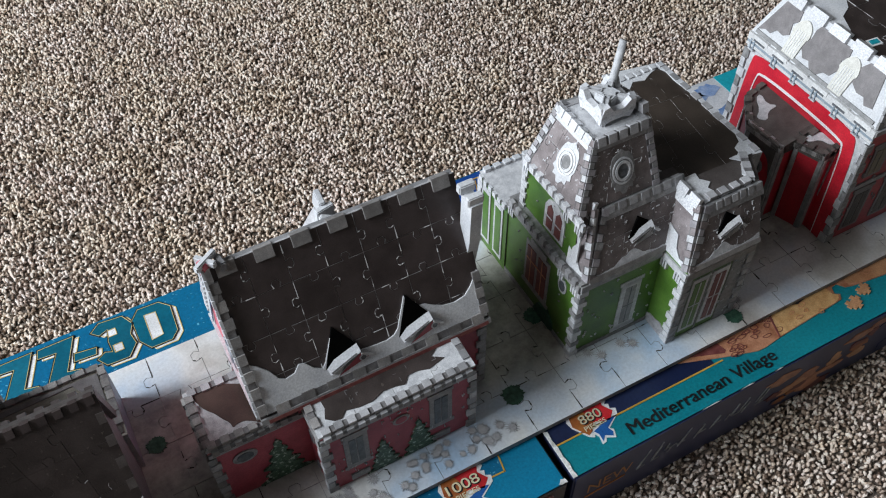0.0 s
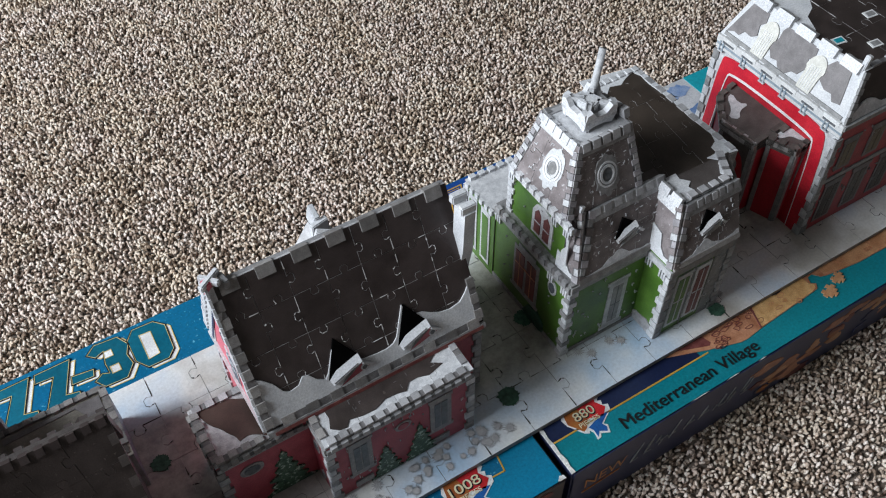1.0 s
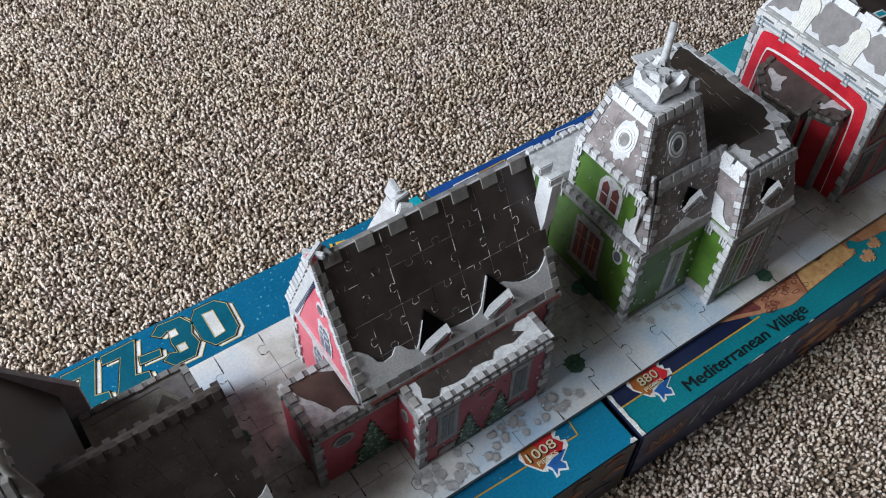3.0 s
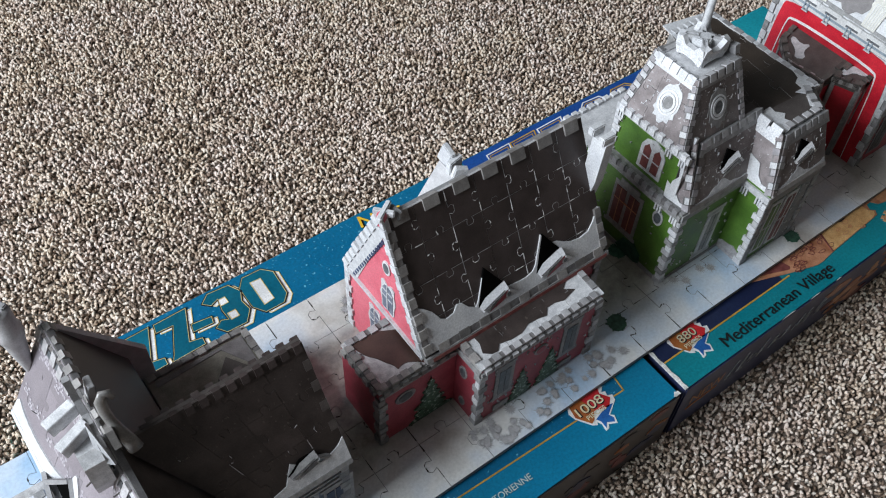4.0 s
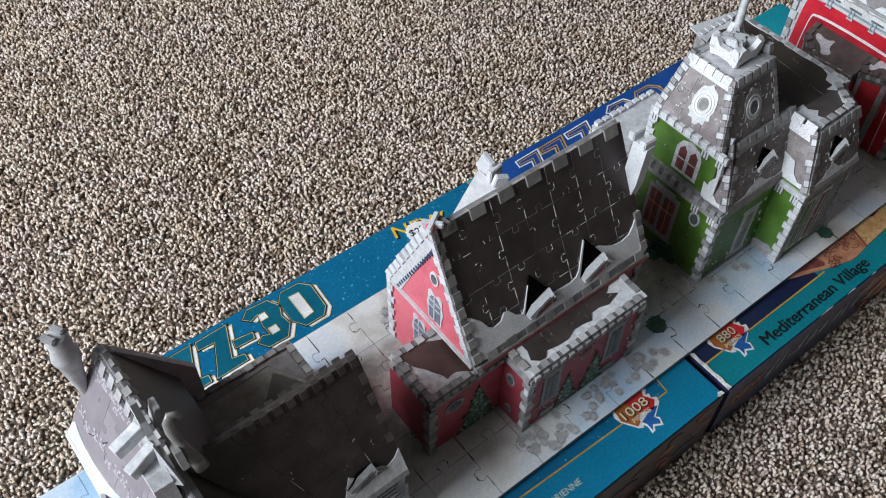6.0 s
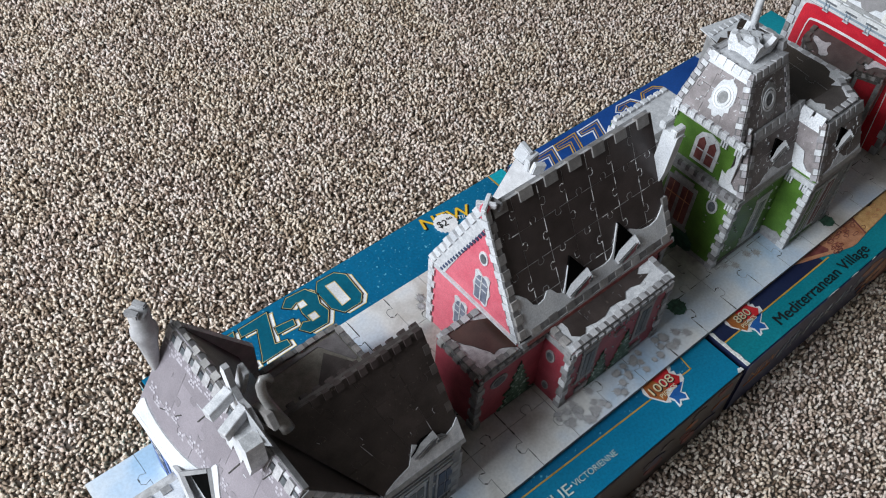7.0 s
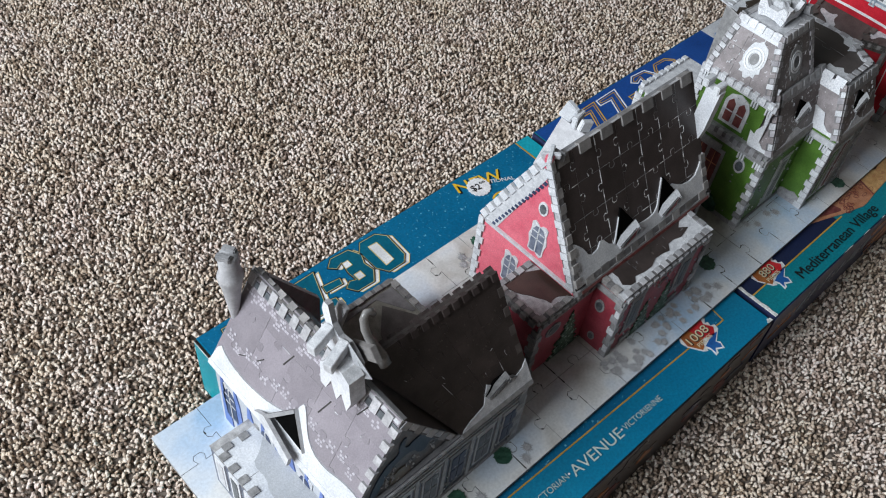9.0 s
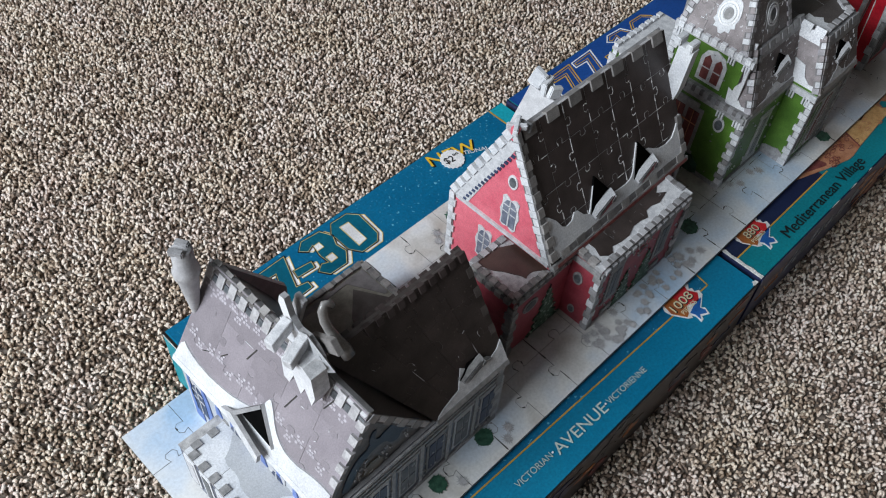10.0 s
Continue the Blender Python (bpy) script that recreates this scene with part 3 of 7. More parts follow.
def quoins(panel, a, b0, b1, n, parent, mats, sgn=1, w0=0.0032, w1=0.0052, lift=0.0004, proud=0.0012):
    """Corner blocks, long and short in turn, up the edge at a."""
    rng = random.Random(int(abs(a * 1e5)) + n)
    d = (b1 - b0) / n
    panel.poly("joint", rect(min(a, a + sgn * (w0 + 0.0006)), b0, max(a, a + sgn * (w0 + 0.0006)), b1), GAP, parent, 0.0, proud * 0.62)
    for i in range(n):
        w = (w0 if i % 2 else w1) * rng.uniform(0.9, 1.1)
        out = a - sgn * (proud - 0.0002)
        panel.poly("quoin", rect(min(out, a + sgn * w), b0 + d * i + 0.0003, max(out, a + sgn * w), b0 + d * (i + 1) - 0.0003), mats[i % len(mats)], parent, 0.0, proud + rng.uniform(0, lift))


def slant_quoins(panel, p0, p1, n, parent, mats, w0=0.003, w1=0.005, proud=0.0020, seed=1):
    """The same along a slanting edge p0-p1, on its left."""
    rng = random.Random(seed)
    a, b = Vector(p0), Vector(p1)
    d = (b - a) / n
    lf = Vector((-d.y, d.x)).normalized()
    panel.poly("joint", [tuple(a), tuple(b), tuple(b + lf * (w0 + 0.0006)), tuple(a + lf * (w0 + 0.0006))], GAP, parent, 0.0, proud * 0.7)
    for i in range(n):
        s, e = a + d * (i + 0.06), a + d * (i + 0.94)
        w = lf * (w0 if i % 2 else w1)
        s, e = s - lf * 0.0009, e - lf * 0.0009
        panel.poly("quoin", [tuple(s), tuple(e), tuple(e + w), tuple(s + w)], mats[i % len(mats)], parent, 0.0, proud + rng.uniform(0, 0.0004))


def obox(name, c, size, rot, mat, parent, label="", bevel=0.0006):
    bm = bmesh.new()
    bmesh.ops.create_cube(bm, size=1.0)
    m = pose(*c, *rot)
    for v in bm.verts:
        v.co = m @ Vector([v.co[k] * size[k] for k in range(3)])
    if bevel:
        bmesh.ops.bevel(bm, geom=bm.edges[:], offset=bevel, segments=2, affect="EDGES")
    bm.verts.index_update()
    vs, fs = [v.co.copy() for v in bm.verts], [[v.index for v in f.verts] for f in bm.faces]
    bm.free()
    return part(name, vs, fs, mat, parent, label)


def tube(name, pts, radii, mat, parent, k=12, label="", flat=1.0):
    """A rounded bar through pts with its own radius at each; flat squeezes it sideways."""
    vs, fs = [], []
    pts = [Vector(p) for p in pts]
    for i, p in enumerate(pts):
        d = (pts[min(i + 1, len(pts) - 1)] - pts[max(i - 1, 0)]).normalized()
        e1 = d.cross(Vector((0, 1, 0)) if abs(d.y) < 0.9 else Vector((1, 0, 0))).normalized()
        e2 = d.cross(e1)
        vs += [p + (e1 * math.cos(2 * math.pi * j / k) + e2 * flat * math.sin(2 * math.pi * j / k)) * radii[i] for j in range(k)]
    for i in range(len(pts) - 1):
        fs += [(i * k + j, i * k + (j + 1) % k, (i + 1) * k + (j + 1) % k, (i + 1) * k + j) for j in range(k)]
    fs += [tuple(range(k))[::-1], tuple(range((len(pts) - 1) * k, len(pts) * k))]
    return part(name, vs, fs, mat, parent, label, smooth=True)


def arch_window(panel, a, b, w, h, parent, seed, frame_mat=STONE, pane_mat=GLASSP, flourish=0.0025, lift=0.0002):
    """A printed window with a wavy stone surround, tall panes and bars."""
    rng = random.Random(seed)
    pts = []
    for i in range(24):
        t = 2 * math.pi * i / 24
        e = 1 + 0.10 * math.cos(6 * t) + rng.uniform(-0.04, 0.04)
        sx, sy = math.cos(t), math.sin(t)
        q = max(abs(sx), abs(sy)) ** 0.75
        pts.append((a + (w / 2 + flourish) * e * sx / q, b + h / 2 + (h / 2 + flourish) * e * sy / q))
    win = panel.poly("window", pts, frame_mat, parent, 0.0, lift + 0.0004)
    top = [(a - w / 2, b), (a + w / 2, b), (a + w / 2, b + h * 0.78), (a + w * 0.3, b + h * 0.95), (a, b + h), (a - w * 0.3, b + h * 0.95), (a - w / 2, b + h * 0.78)]
    panel.poly("pane", top, pane_mat, win, 0.0, lift + 0.0007)
    panel.poly("glazing_bar", [rect(a - 0.0005, b, a + 0.0005, b + h), rect(a - w / 2, b + h * 0.5, a + w / 2, b + h * 0.5 + 0.0007), rect(a - w / 2, b + h * 0.76, a + w / 2, b + h * 0.76 + 0.0007)], frame_mat, win, 0.0, lift + 0.0010)
    return win


def oval_window(panel, a, b, ra, rb, parent, frame_mat=STONE, pane_mat=GLASSP):
    win = panel.poly("oval_window", oval(a, b, ra, rb), frame_mat, parent, 0.0, 0.0007)
    panel.poly("pane", oval(a, b, ra * 0.68, rb * 0.68), pane_mat, win, 0.0, 0.0010)
    return win


def roof_dormer(panel, a, b, k, parent, front_mat, slab_mat=SNOW, name="dormer", dark=1.0):
    """A little dormer pushed out of the roof: a flat black triangle painted as the dark hole behind a pale roof slab,
    with a small gabled front below it. k scales it.
    """
    q = lambda x, y, h=0.0: panel.at(a + x * k, b + y * k, h * k)
    d = panel.poly(name, [(a - 0.0005 * k, b - 0.001 * k), (a + 0.0205 * k, b + 0.0060 * k), (a + 0.0098 * k, b + (0.0045 + 0.0172 * dark) * k)], BLACK, parent, -0.0005, 0.0021, BLACK, "dormer whose dark hole is a flat black triangle")
    c = [q(0.0010, -0.0045, 0.0038), q(0.0205, 0.0032, 0.0064), q(0.0200, 0.0078, 0.0038), q(-0.0005, 0.0010, 0.0012)]
    sl = face(c[0], c[1], c[3])
    sl.poly("dormer_roof", [sl.of(p) for p in c], slab_mat, d, -0.0016, 0.0, FOAM)
    sl.poly("roof_edge", [rect(0.001 * k, 0.0004, 0.0185 * k, 0.0011)], GAP, d, 0.0, 0.0003)
    f = [q(0.0030, -0.0095, 0.0012), q(0.0290, -0.0040, 0.0012), q(0.0206, 0.0026, 0.0058)]
    fr = face(f[0], f[1], f[2])
    fl = [fr.of(p) for p in f]
    fr.poly("dormer_front", fl, front_mat, d, -0.0016, 0.0, FOAM)
    m = (fl[2][0], fl[2][1] * 0.45)
    fr.poly("oval_window", oval(m[0], m[1] * 0.92, 0.0026 * k, 0.0030 * k), STONE, d, 0.0, 0.0004)
    fr.poly("pane", oval(m[0], m[1] * 0.92, 0.0016 * k, 0.0020 * k), GLASSP, d, 0.0, 0.0007)
    fr.poly("roof_edge", [fl[2], (fl[2][0] - 0.0006, fl[2][1] - 0.0012), (fl[1][0] - 0.0022, 0.0), fl[1]], slab_mat, d, 0.0, 0.0009)
    return d


CHECK = card("pale_mauve_slate", (0.32, 0.295, 0.325), (0.43, 0.405, 0.44), 300, 1500, 0.45)
LACE = card("white_lace_print", (0.56, 0.57, 0.61), (0.86, 0.86, 0.87), 900, 1900, 0.5, 0.25)
DIRTY = card("dusty_brown_print", (0.055, 0.045, 0.042), (0.10, 0.085, 0.08), 90, 1500, 0.45, 0.2)
# darker copy of the taupe print: shade of the front faces put into colour
TAUPE_SHADED = card("shaded_taupe_print", (0.105, 0.086, 0.084), (0.20, 0.170, 0.166), 90, 1400, 0.42, 0.2, 0.035, (0.42, 0.40, 0.40))
MAUVE = card("pale_mauve_edge", (0.25, 0.235, 0.25), (0.40, 0.38, 0.40), 160, 1600, 0.5, 0.2, var=0.28)
STEEL = card("dull_silver_foam", (0.20, 0.19, 0.185), (0.30, 0.29, 0.28), 120, 1500, 0.22, 0.08)


WARM = card("warm_brown_roof_print", (0.034, 0.025, 0.020), (0.064, 0.049, 0.039), 40, 1500, 0.34, 0.15)


# ---- the pink house ----
def pink_house():
    t = thing("pink_house", (-0.09, 0.12, DECK), "pink foam puzzle house with steep brown roof and two dormers", "toy house",
              shape=lambda x, y, z: (-0.154 + (x + 0.153) * 0.972, y, z))
    zb, ze, zr = DECK, 0.1545, 0.2355
    x0, x1 = -0.151, -0.010
    yf, yr, yb = 0.0845, 0.1262, 0.170
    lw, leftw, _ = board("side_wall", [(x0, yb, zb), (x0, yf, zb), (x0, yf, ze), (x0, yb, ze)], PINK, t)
    # front and east walls in the shade-darkened rose, west and back in pink
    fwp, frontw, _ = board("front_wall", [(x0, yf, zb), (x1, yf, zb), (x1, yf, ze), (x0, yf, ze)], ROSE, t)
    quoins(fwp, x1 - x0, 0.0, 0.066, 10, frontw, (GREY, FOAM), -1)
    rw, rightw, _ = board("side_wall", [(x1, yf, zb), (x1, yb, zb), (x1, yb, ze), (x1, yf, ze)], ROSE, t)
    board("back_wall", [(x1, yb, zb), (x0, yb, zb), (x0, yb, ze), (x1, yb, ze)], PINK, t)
    quoins(rw, 0.0, 0.0, 0.066, 10, rightw, (GREY, FOAM))
    # left gable with its printed ornaments
    gp, gable, gq = board("gable", [(x0 - 0.002, 0.165, ze), (x0 - 0.002, yf, ze), (x0 - 0.002, yr - 0.002, zr + 0.003)], PINK, t, 0.0035, STONE)
    gp.poly("edge_band", [gq[0], (gq[0][0] + 0.011, 0.0), (gq[2][0] + 0.001, gq[2][1] - 0.013), gq[2]], STONE, gable, 0, 0.0005)
    for k in range(17):
        a, b = gq[0][0] + 0.007 + (gq[2][0] - gq[0][0] - 0.004) * k / 17, (gq[2][1] - 0.012) * k / 17 + 0.001
        gp.poly("printed_dash", [(a, b), (a + 0.0025, b), (a + 0.0031, b + 0.0024), (a + 0.0006, b + 0.0024)], NAVYP, gable, 0, 0.0008)
    tabs(gp, gq[0], gq[2], 9, 0.0058, SNOW, gable, -0.001, 0.0015, 0.62, 0.1, "edge_tab", 4)
    slant_quoins(gp, gq[1], gq[2], 16, gable, (STONE, SNOW, SNOW), 0.0042, 0.0058, 0.0012, 3)
    gp.poly("moulding", rect(0.002, -0.0012, gq[1][0], 0.0012), STONE, gable, 0, 0.0018)
    oval_window(gp, 0.0440, 0.046, 0.0038, 0.0058, gable)
    arch_window(gp, 0.0450, 0.007, 0.0105, 0.023, gable, 5, STONE, BLUEW, 0.0018)
    arch_window(lw, 0.032, 0.026, 0.0100, 0.026, leftw, 6, STONE, BLUEW, 0.0018)
    quoins(lw, 0.0, 0.0, 0.066, 10, leftw, (STONE, SNOW))
    # front roof
    rp, roof, q = board("roof", [(x0 - 0.002, yf - 0.002, ze - 0.002), (x1 + 0.002, yf - 0.002, ze - 0.002), (x1 + 0.002, yr, zr), (x0 - 0.002, yr, zr)], CORE, t)
    w, s = q[1][0], q[2][1]
    jigsaw(rp, q, 7, 4, ROOF, roof, 0, 0.0007, seed=11, gap=0.00015, worn=(INKW, 0.62, 0.28, 0.00065))
    snow = [(0.004, 0.004), (0.004, 0.036), (0.008, 0.0335), (0.013, 0.0285), (0.017, 0.0215), (0.0205, 0.0195), (0.026, 0.0205), (0.0295, 0.0245), (0.033, 0.0235), (0.037, 0.0185), (0.0415, 0.0160), (0.0440, 0.0190), (0.0525, 0.0358), (0.0535, 0.0340), (0.0545, 0.0250), (0.058, 0.0185), (0.064, 0.0172),
            (0.075, 0.0160), (0.081, 0.0158), (0.0860, 0.0172), (0.0890, 0.0200), (0.0975, 0.0372), (0.0990, 0.0330), (0.1015, 0.0285), (0.1085, 0.0273), (0.114, 0.0240), (0.119, 0.0216), (0.126, 0.0205), (0.133, 0.0217), (0.138, 0.0260), (w - 0.001, 0.034), (w - 0.001, 0.004)]
    rp.poly("snow", snow, SNOW, roof, 0.0006, 0.0017, label="wavy strip of printed snow")
    tabs(rp, (w, s - 0.0062), (0, s - 0.0062), 7, -0.0072, FOAMD, roof, -0.002, 0.0019, 0.5, 0.2, "ridge_tab", 2)
    tabs(rp, (0.0, 0.004), (0.0, s - 0.004), 8, -0.0052, FOAMD, roof, -0.001, 0.0028, 0.58, 0.1, "edge_tab", 5)
    tabs(rp, (w, 0.004), (w, 0.036), 3, 0.0052, FOAMD, roof, -0.001, 0.0026, 0.58, 0.2, "edge_tab", 6)
    tabs(rp, (0.006, 0.002), (w, 0.002), 9, 0.0056, FOAMD, roof, 0, 0.0024, 0.5, 0.25, "eave_tab", 7)
    rp.poly("eave_moulding", rect(0, -0.001, w, 0.0022), GREY, roof, -0.002, 0.0026)
    for a in (0.0432, 0.0887):
        roof_dormer(rp, a, 0.0157, 1.0, t, ROSE, SNOW)
    rp.poly("fascia", [rect(0.004, -0.0010, w - 0.002, 0.0010)], MAROON, roof, 0.0, 0.0030)
    # back roof, with a snowy cross gable and its finial
    bp, broof, bq = board("roof", [(x1 + 0.002, 0.167, ze - 0.002), (x0 - 0.002, 0.167, ze - 0.002), (x0 - 0.002, yr + 0.003, zr), (x1 + 0.002, yr + 0.003, zr)], ROOF, t)
    for cn in ([(-0.096, 0.146, 0.164), (-0.0735, 0.140, 0.196), (-0.0735, 0.174, 0.196), (-0.096, 0.174, 0.164)], [(-0.0735, 0.140, 0.196), (-0.051, 0.146, 0.164), (-0.051, 0.174, 0.164), (-0.0735, 0.174, 0.196)]):
        cg, cr, cf = board("cross_gable_roof", cn[::-1], SLATEB, t, 0.003)
        cm = (sum(p[0] for p in cf) / 4, sum(p[1] for p in cf) / 4)
        for k in range(7):
            cg.poly("scroll_print", splat(cm[0] + (k % 3 - 1) * 0.0085, cm[1] + (k // 3 - 1) * 0.009, 0.0032, 0.0024, 11, 0.55, 900 + k), (SNOW, GREY)[k % 2], cr, 0, 0.0006)
    board("cross_gable_front", [(-0.050, 0.174, ze), (-0.097, 0.174, ze), (-0.096, 0.174, 0.164), (-0.0735, 0.174, 0.197), (-0.051, 0.174, 0.164)], PINK, t, 0.003)
    for c, sz, rot in (((-0.0735, 0.170, 0.203), (0.004, 0.010, 0.016), (20, 0, 0)), ((-0.0735, 0.162, 0.202), (0.012, 0.004, 0.010), (0, 0, 12)), ((-0.0755, 0.154, 0.203), (0.009, 0.004, 0.009), (0, 15, -20))):
        obox("finial", c, sz, rot, SNOW, t)
    # crossed boards at the left gable's tip
    obox("finial", (x0 - 0.001, yr, zr + 0.001), (0.0040, 0.0050, 0.010), (0, 0, 20), PINK, t)
    obox("finial", (x0 + 0.001, yr + 0.001, zr + 0.0050), (0.0150, 0.0030, 0.0040), (0, 0, 32), SNOW, t)
    obox("finial", (x0 + 0.001, yr + 0.001, zr + 0.0045), (0.0120, 0.0030, 0.0040), (0, 0, -48), STONE, t)
    obox("finial", (x0 + 0.008, yr, zr + 0.001), (0.0035, 0.008, 0.006), (0, 0, 10), FOAM, t)
    # pale chimney board at the right gable
    cp = Panel((x1 + 0.0025, 0.101, 0.178), (0, 1, 0.05), (0, -0.02, 1))
    ch = cp.poly("chimney_board", [(0.005, 0), (0.0095, 0), (0.0125, 0.030), (0.0125, 0.056), (0.0015, 0.056), (0.0015, 0.024)], HAZE, t, -0.004, 0.003, SNOW)
    for c in ((x1 + 0.002, 0.103, 0.236), (x1 + 0.002, 0.112, 0.237)):
        obox("chimney_cap", c, (0.010, 0.0045, 0.006), (0, 0, 0), SNOW, t)
    # low front annex
    a0, a1, b0, b1, zt = -0.129, -0.031, 0.060, 0.085, 0.150
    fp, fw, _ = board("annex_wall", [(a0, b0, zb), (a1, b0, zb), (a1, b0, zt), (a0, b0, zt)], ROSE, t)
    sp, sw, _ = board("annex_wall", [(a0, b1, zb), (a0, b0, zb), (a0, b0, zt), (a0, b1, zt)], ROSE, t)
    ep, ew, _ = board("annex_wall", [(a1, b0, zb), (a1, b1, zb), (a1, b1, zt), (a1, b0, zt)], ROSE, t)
    ap, ar, aq = board("annex_roof", [(a0 - 0.0004, b0 - 0.0004, zt + 0.0006), (a1 + 0.0004, b0 - 0.0004, zt + 0.0006), (a1 + 0.0004, b1 - 0.001, zt + 0.002), (a0 - 0.0004, b1 - 0.001, zt + 0.002)], CORE, t)
    jigsaw(ap, aq, 4, 1, STONE, ar, 0, 0.0007, seed=21)
    ap.poly("roof_print", [(0.0100, 0.0232), (0.0105, 0.0150), (0.0080, 0.0090), (0.0125, 0.0055), (0.0165, 0.0050), (0.0200, 0.0085), (0.0280, 0.0068), (0.0360, 0.0066), (0.0440, 0.0095), (0.0520, 0.0088), (0.0570, 0.0076), (0.0610, 0.0118), (0.0670, 0.0120), (0.0740, 0.0100), (0.0850, 0.0125), (0.0785, 0.0165), (0.0840, 0.0200), (0.0800, 0.0232)], ROOF2, ar, 0.0004, 0.0013, label="brown roof print with ragged edge")
    flecks(ap, 0.018, 0.0085, 0.078, 0.0200, 8, ar, GAP, 14, 0.00145, 0.0034)
    tabs(ap, (0.002, 0), (0.096, 0), 12, 0.0045, FOAM, ar, -0.002, 0.0022, 0.62, 0.1, "edge_tab", 3)
    tabs(ap, (0, 0.004), (0, 0.024), 2, -0.0045, FOAMD, ar, -0.002, 0.0022, 0.6, 0.2, "edge_tab", 4)
    tabs(ap, (0.098, 0.004), (0.098, 0.024), 2, 0.0045, FOAM, ar, -0.002, 0.0022, 0.6, 0.2, "edge_tab", 4)
    fp.poly("cornice", rect(0, 0.0575, 0.098, 0.0615), GREY, fw, 0, 0.0014)
    tabs(fp, (0.001, 0.060), (0.097, 0.060), 14, 0.004, FOAM, fw, 0, 0.0022, 0.6, 0.2, "cornice_tab", 6)
    for a in (0.020, 0.075):
        wn = fp.poly("window", [rect(a - 0.0075, 0.020, a + 0.0075, 0.052), rect(a - 0.009, 0.017, a + 0.009, 0.020), rect(a - 0.0085, 0.052, a + 0.0085, 0.055)], GREY, fw, 0, 0.0008)
        fp.poly("pane", [rect(a - 0.0045, 0.022, a - 0.0004, 0.049), rect(a + 0.0004, 0.022, a + 0.0045, 0.049)], GLASSP, wn, 0, 0.0011)
        fp.poly("cellar_window", rect(a - 0.006, 0.003, a + 0.006, 0.009), GREY, wn, 0, 0.0011)
    flecks(fp, 0.006, 0.004, 0.092, 0.056, 60, fw, STONE, 7, 0.0009)
    oval_window(fp, 0.049, 0.045, 0.0055, 0.0045, fw, GREY, ROSE)
    for i, (a, hh, ww) in enumerate(((0.036, 0.034, 0.024), (0.060, 0.038, 0.026))):
        fp.poly("printed_fir", fir(a, 0.001, ww, hh, 30 + i), FIR, fw, 0, 0.0012)
    quoins(fp, 0.0, 0.0, 0.058, 9, fw, (GREY, FOAM, STONE))
    quoins(fp, 0.098, 0.0, 0.058, 9, fw, (GREY, FOAM, STONE), -1)
    quoins(sp, 0.025, 0.0, 0.058, 9, sw, (FOAM, SNOW, GREY), -1, 0.0024, 0.0042)
    oval_window(sp, 0.010, 0.043, 0.0038, 0.006, sw, GREY, GLASSP)
    oval_window(sp, 0.011, 0.010, 0.0028, 0.004, sw, GREY, GLASSP)
    sp.poly("cornice", rect(0, 0.0575, 0.025, 0.0625), GREY, sw, 0, 0.0012)
    quoins(ep, 0.0, 0.0, 0.058, 9, ew, (GREY, FOAM))
    # side wing
    a0, a1, b0, b1, zt = -0.186, -0.151, 0.083, 0.123, 0.147
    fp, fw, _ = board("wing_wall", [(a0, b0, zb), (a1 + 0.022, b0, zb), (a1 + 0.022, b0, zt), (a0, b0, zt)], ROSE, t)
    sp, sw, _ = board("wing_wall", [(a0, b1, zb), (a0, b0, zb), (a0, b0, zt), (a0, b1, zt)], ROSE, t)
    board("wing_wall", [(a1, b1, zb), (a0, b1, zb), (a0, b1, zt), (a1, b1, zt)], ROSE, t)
    ap, ar, aq = board("wing_roof", [(a0 - 0.0004, b0 - 0.0004, zt + 0.0006), (a1 - 0.0005, b0 - 0.0004, zt + 0.0006), (a1 - 0.0005, b1 + 0.0004, zt + 0.0006), (a0 - 0.0004, b1 + 0.0004, zt + 0.0006)], CORE, t)
    # grey snow and dark russet carry the blue house's shadow in their colour
    ap.poly("snow", rect(0.0008, 0.0008, 0.0342, 0.0392), TWIG, ar, 0, 0.0008)
    ap.poly("roof_print", soft([(0.0044, 0.0360), (0.0120, 0.0378), (0.0200, 0.0375), (0.0270, 0.0335), (0.0342, 0.0300), (0.0342, 0.0022), (0.0300, 0.0055), (0.0253, 0.0083), (0.0205, 0.0080), (0.0187, 0.0068), (0.0180, 0.0110), (0.0150, 0.0150), (0.0125, 0.0200), (0.0085, 0.0244), (0.0060, 0.0300)], (4, 5), 1), RUSSET, ar, 0.0003, 0.0012)
    tabs(ap, (0.001, 0), (0.033, 0), 4, 0.0045, FOAMD, ar, -0.002, 0.0024, 0.62, 0.1, "edge_tab", 3)
    tabs(ap, (0, 0.001), (0, 0.039), 5, -0.0048, FOAMD, ar, -0.002, 0.0024, 0.6, 0.1, "edge_tab", 4)
    tabs(ap, (0.034, 0.040), (0.001, 0.040), 4, 0.0045, FOAM, ar, -0.002, 0.0024, 0.6, 0.2, "edge_tab", 5)
    tabs(fp, (0.001, 0.057), (0.055, 0.057), 8, 0.0045, FOAMD, fw, 0, 0.0020, 0.6, 0.2, "cornice_tab", 6)
    fp.poly("cornice", rect(0, 0.0545, 0.056, 0.0580), GREY, fw, 0, 0.0012)
    oval_window(fp, 0.0185, 0.041, 0.0075, 0.0058, fw, GREY, GLASSP)
    fp.poly("printed_fir", fir(0.0375, 0.001, 0.034, 0.046, 40), FIR, fw, 0, 0.0012)
    quoins(fp, 0.0, 0.0, 0.054, 8, fw, (GREY, FOAMD))
    quoins(sp, 0.040, 0.0, 0.054, 8, sw, (GREY, FOAMD), -1)
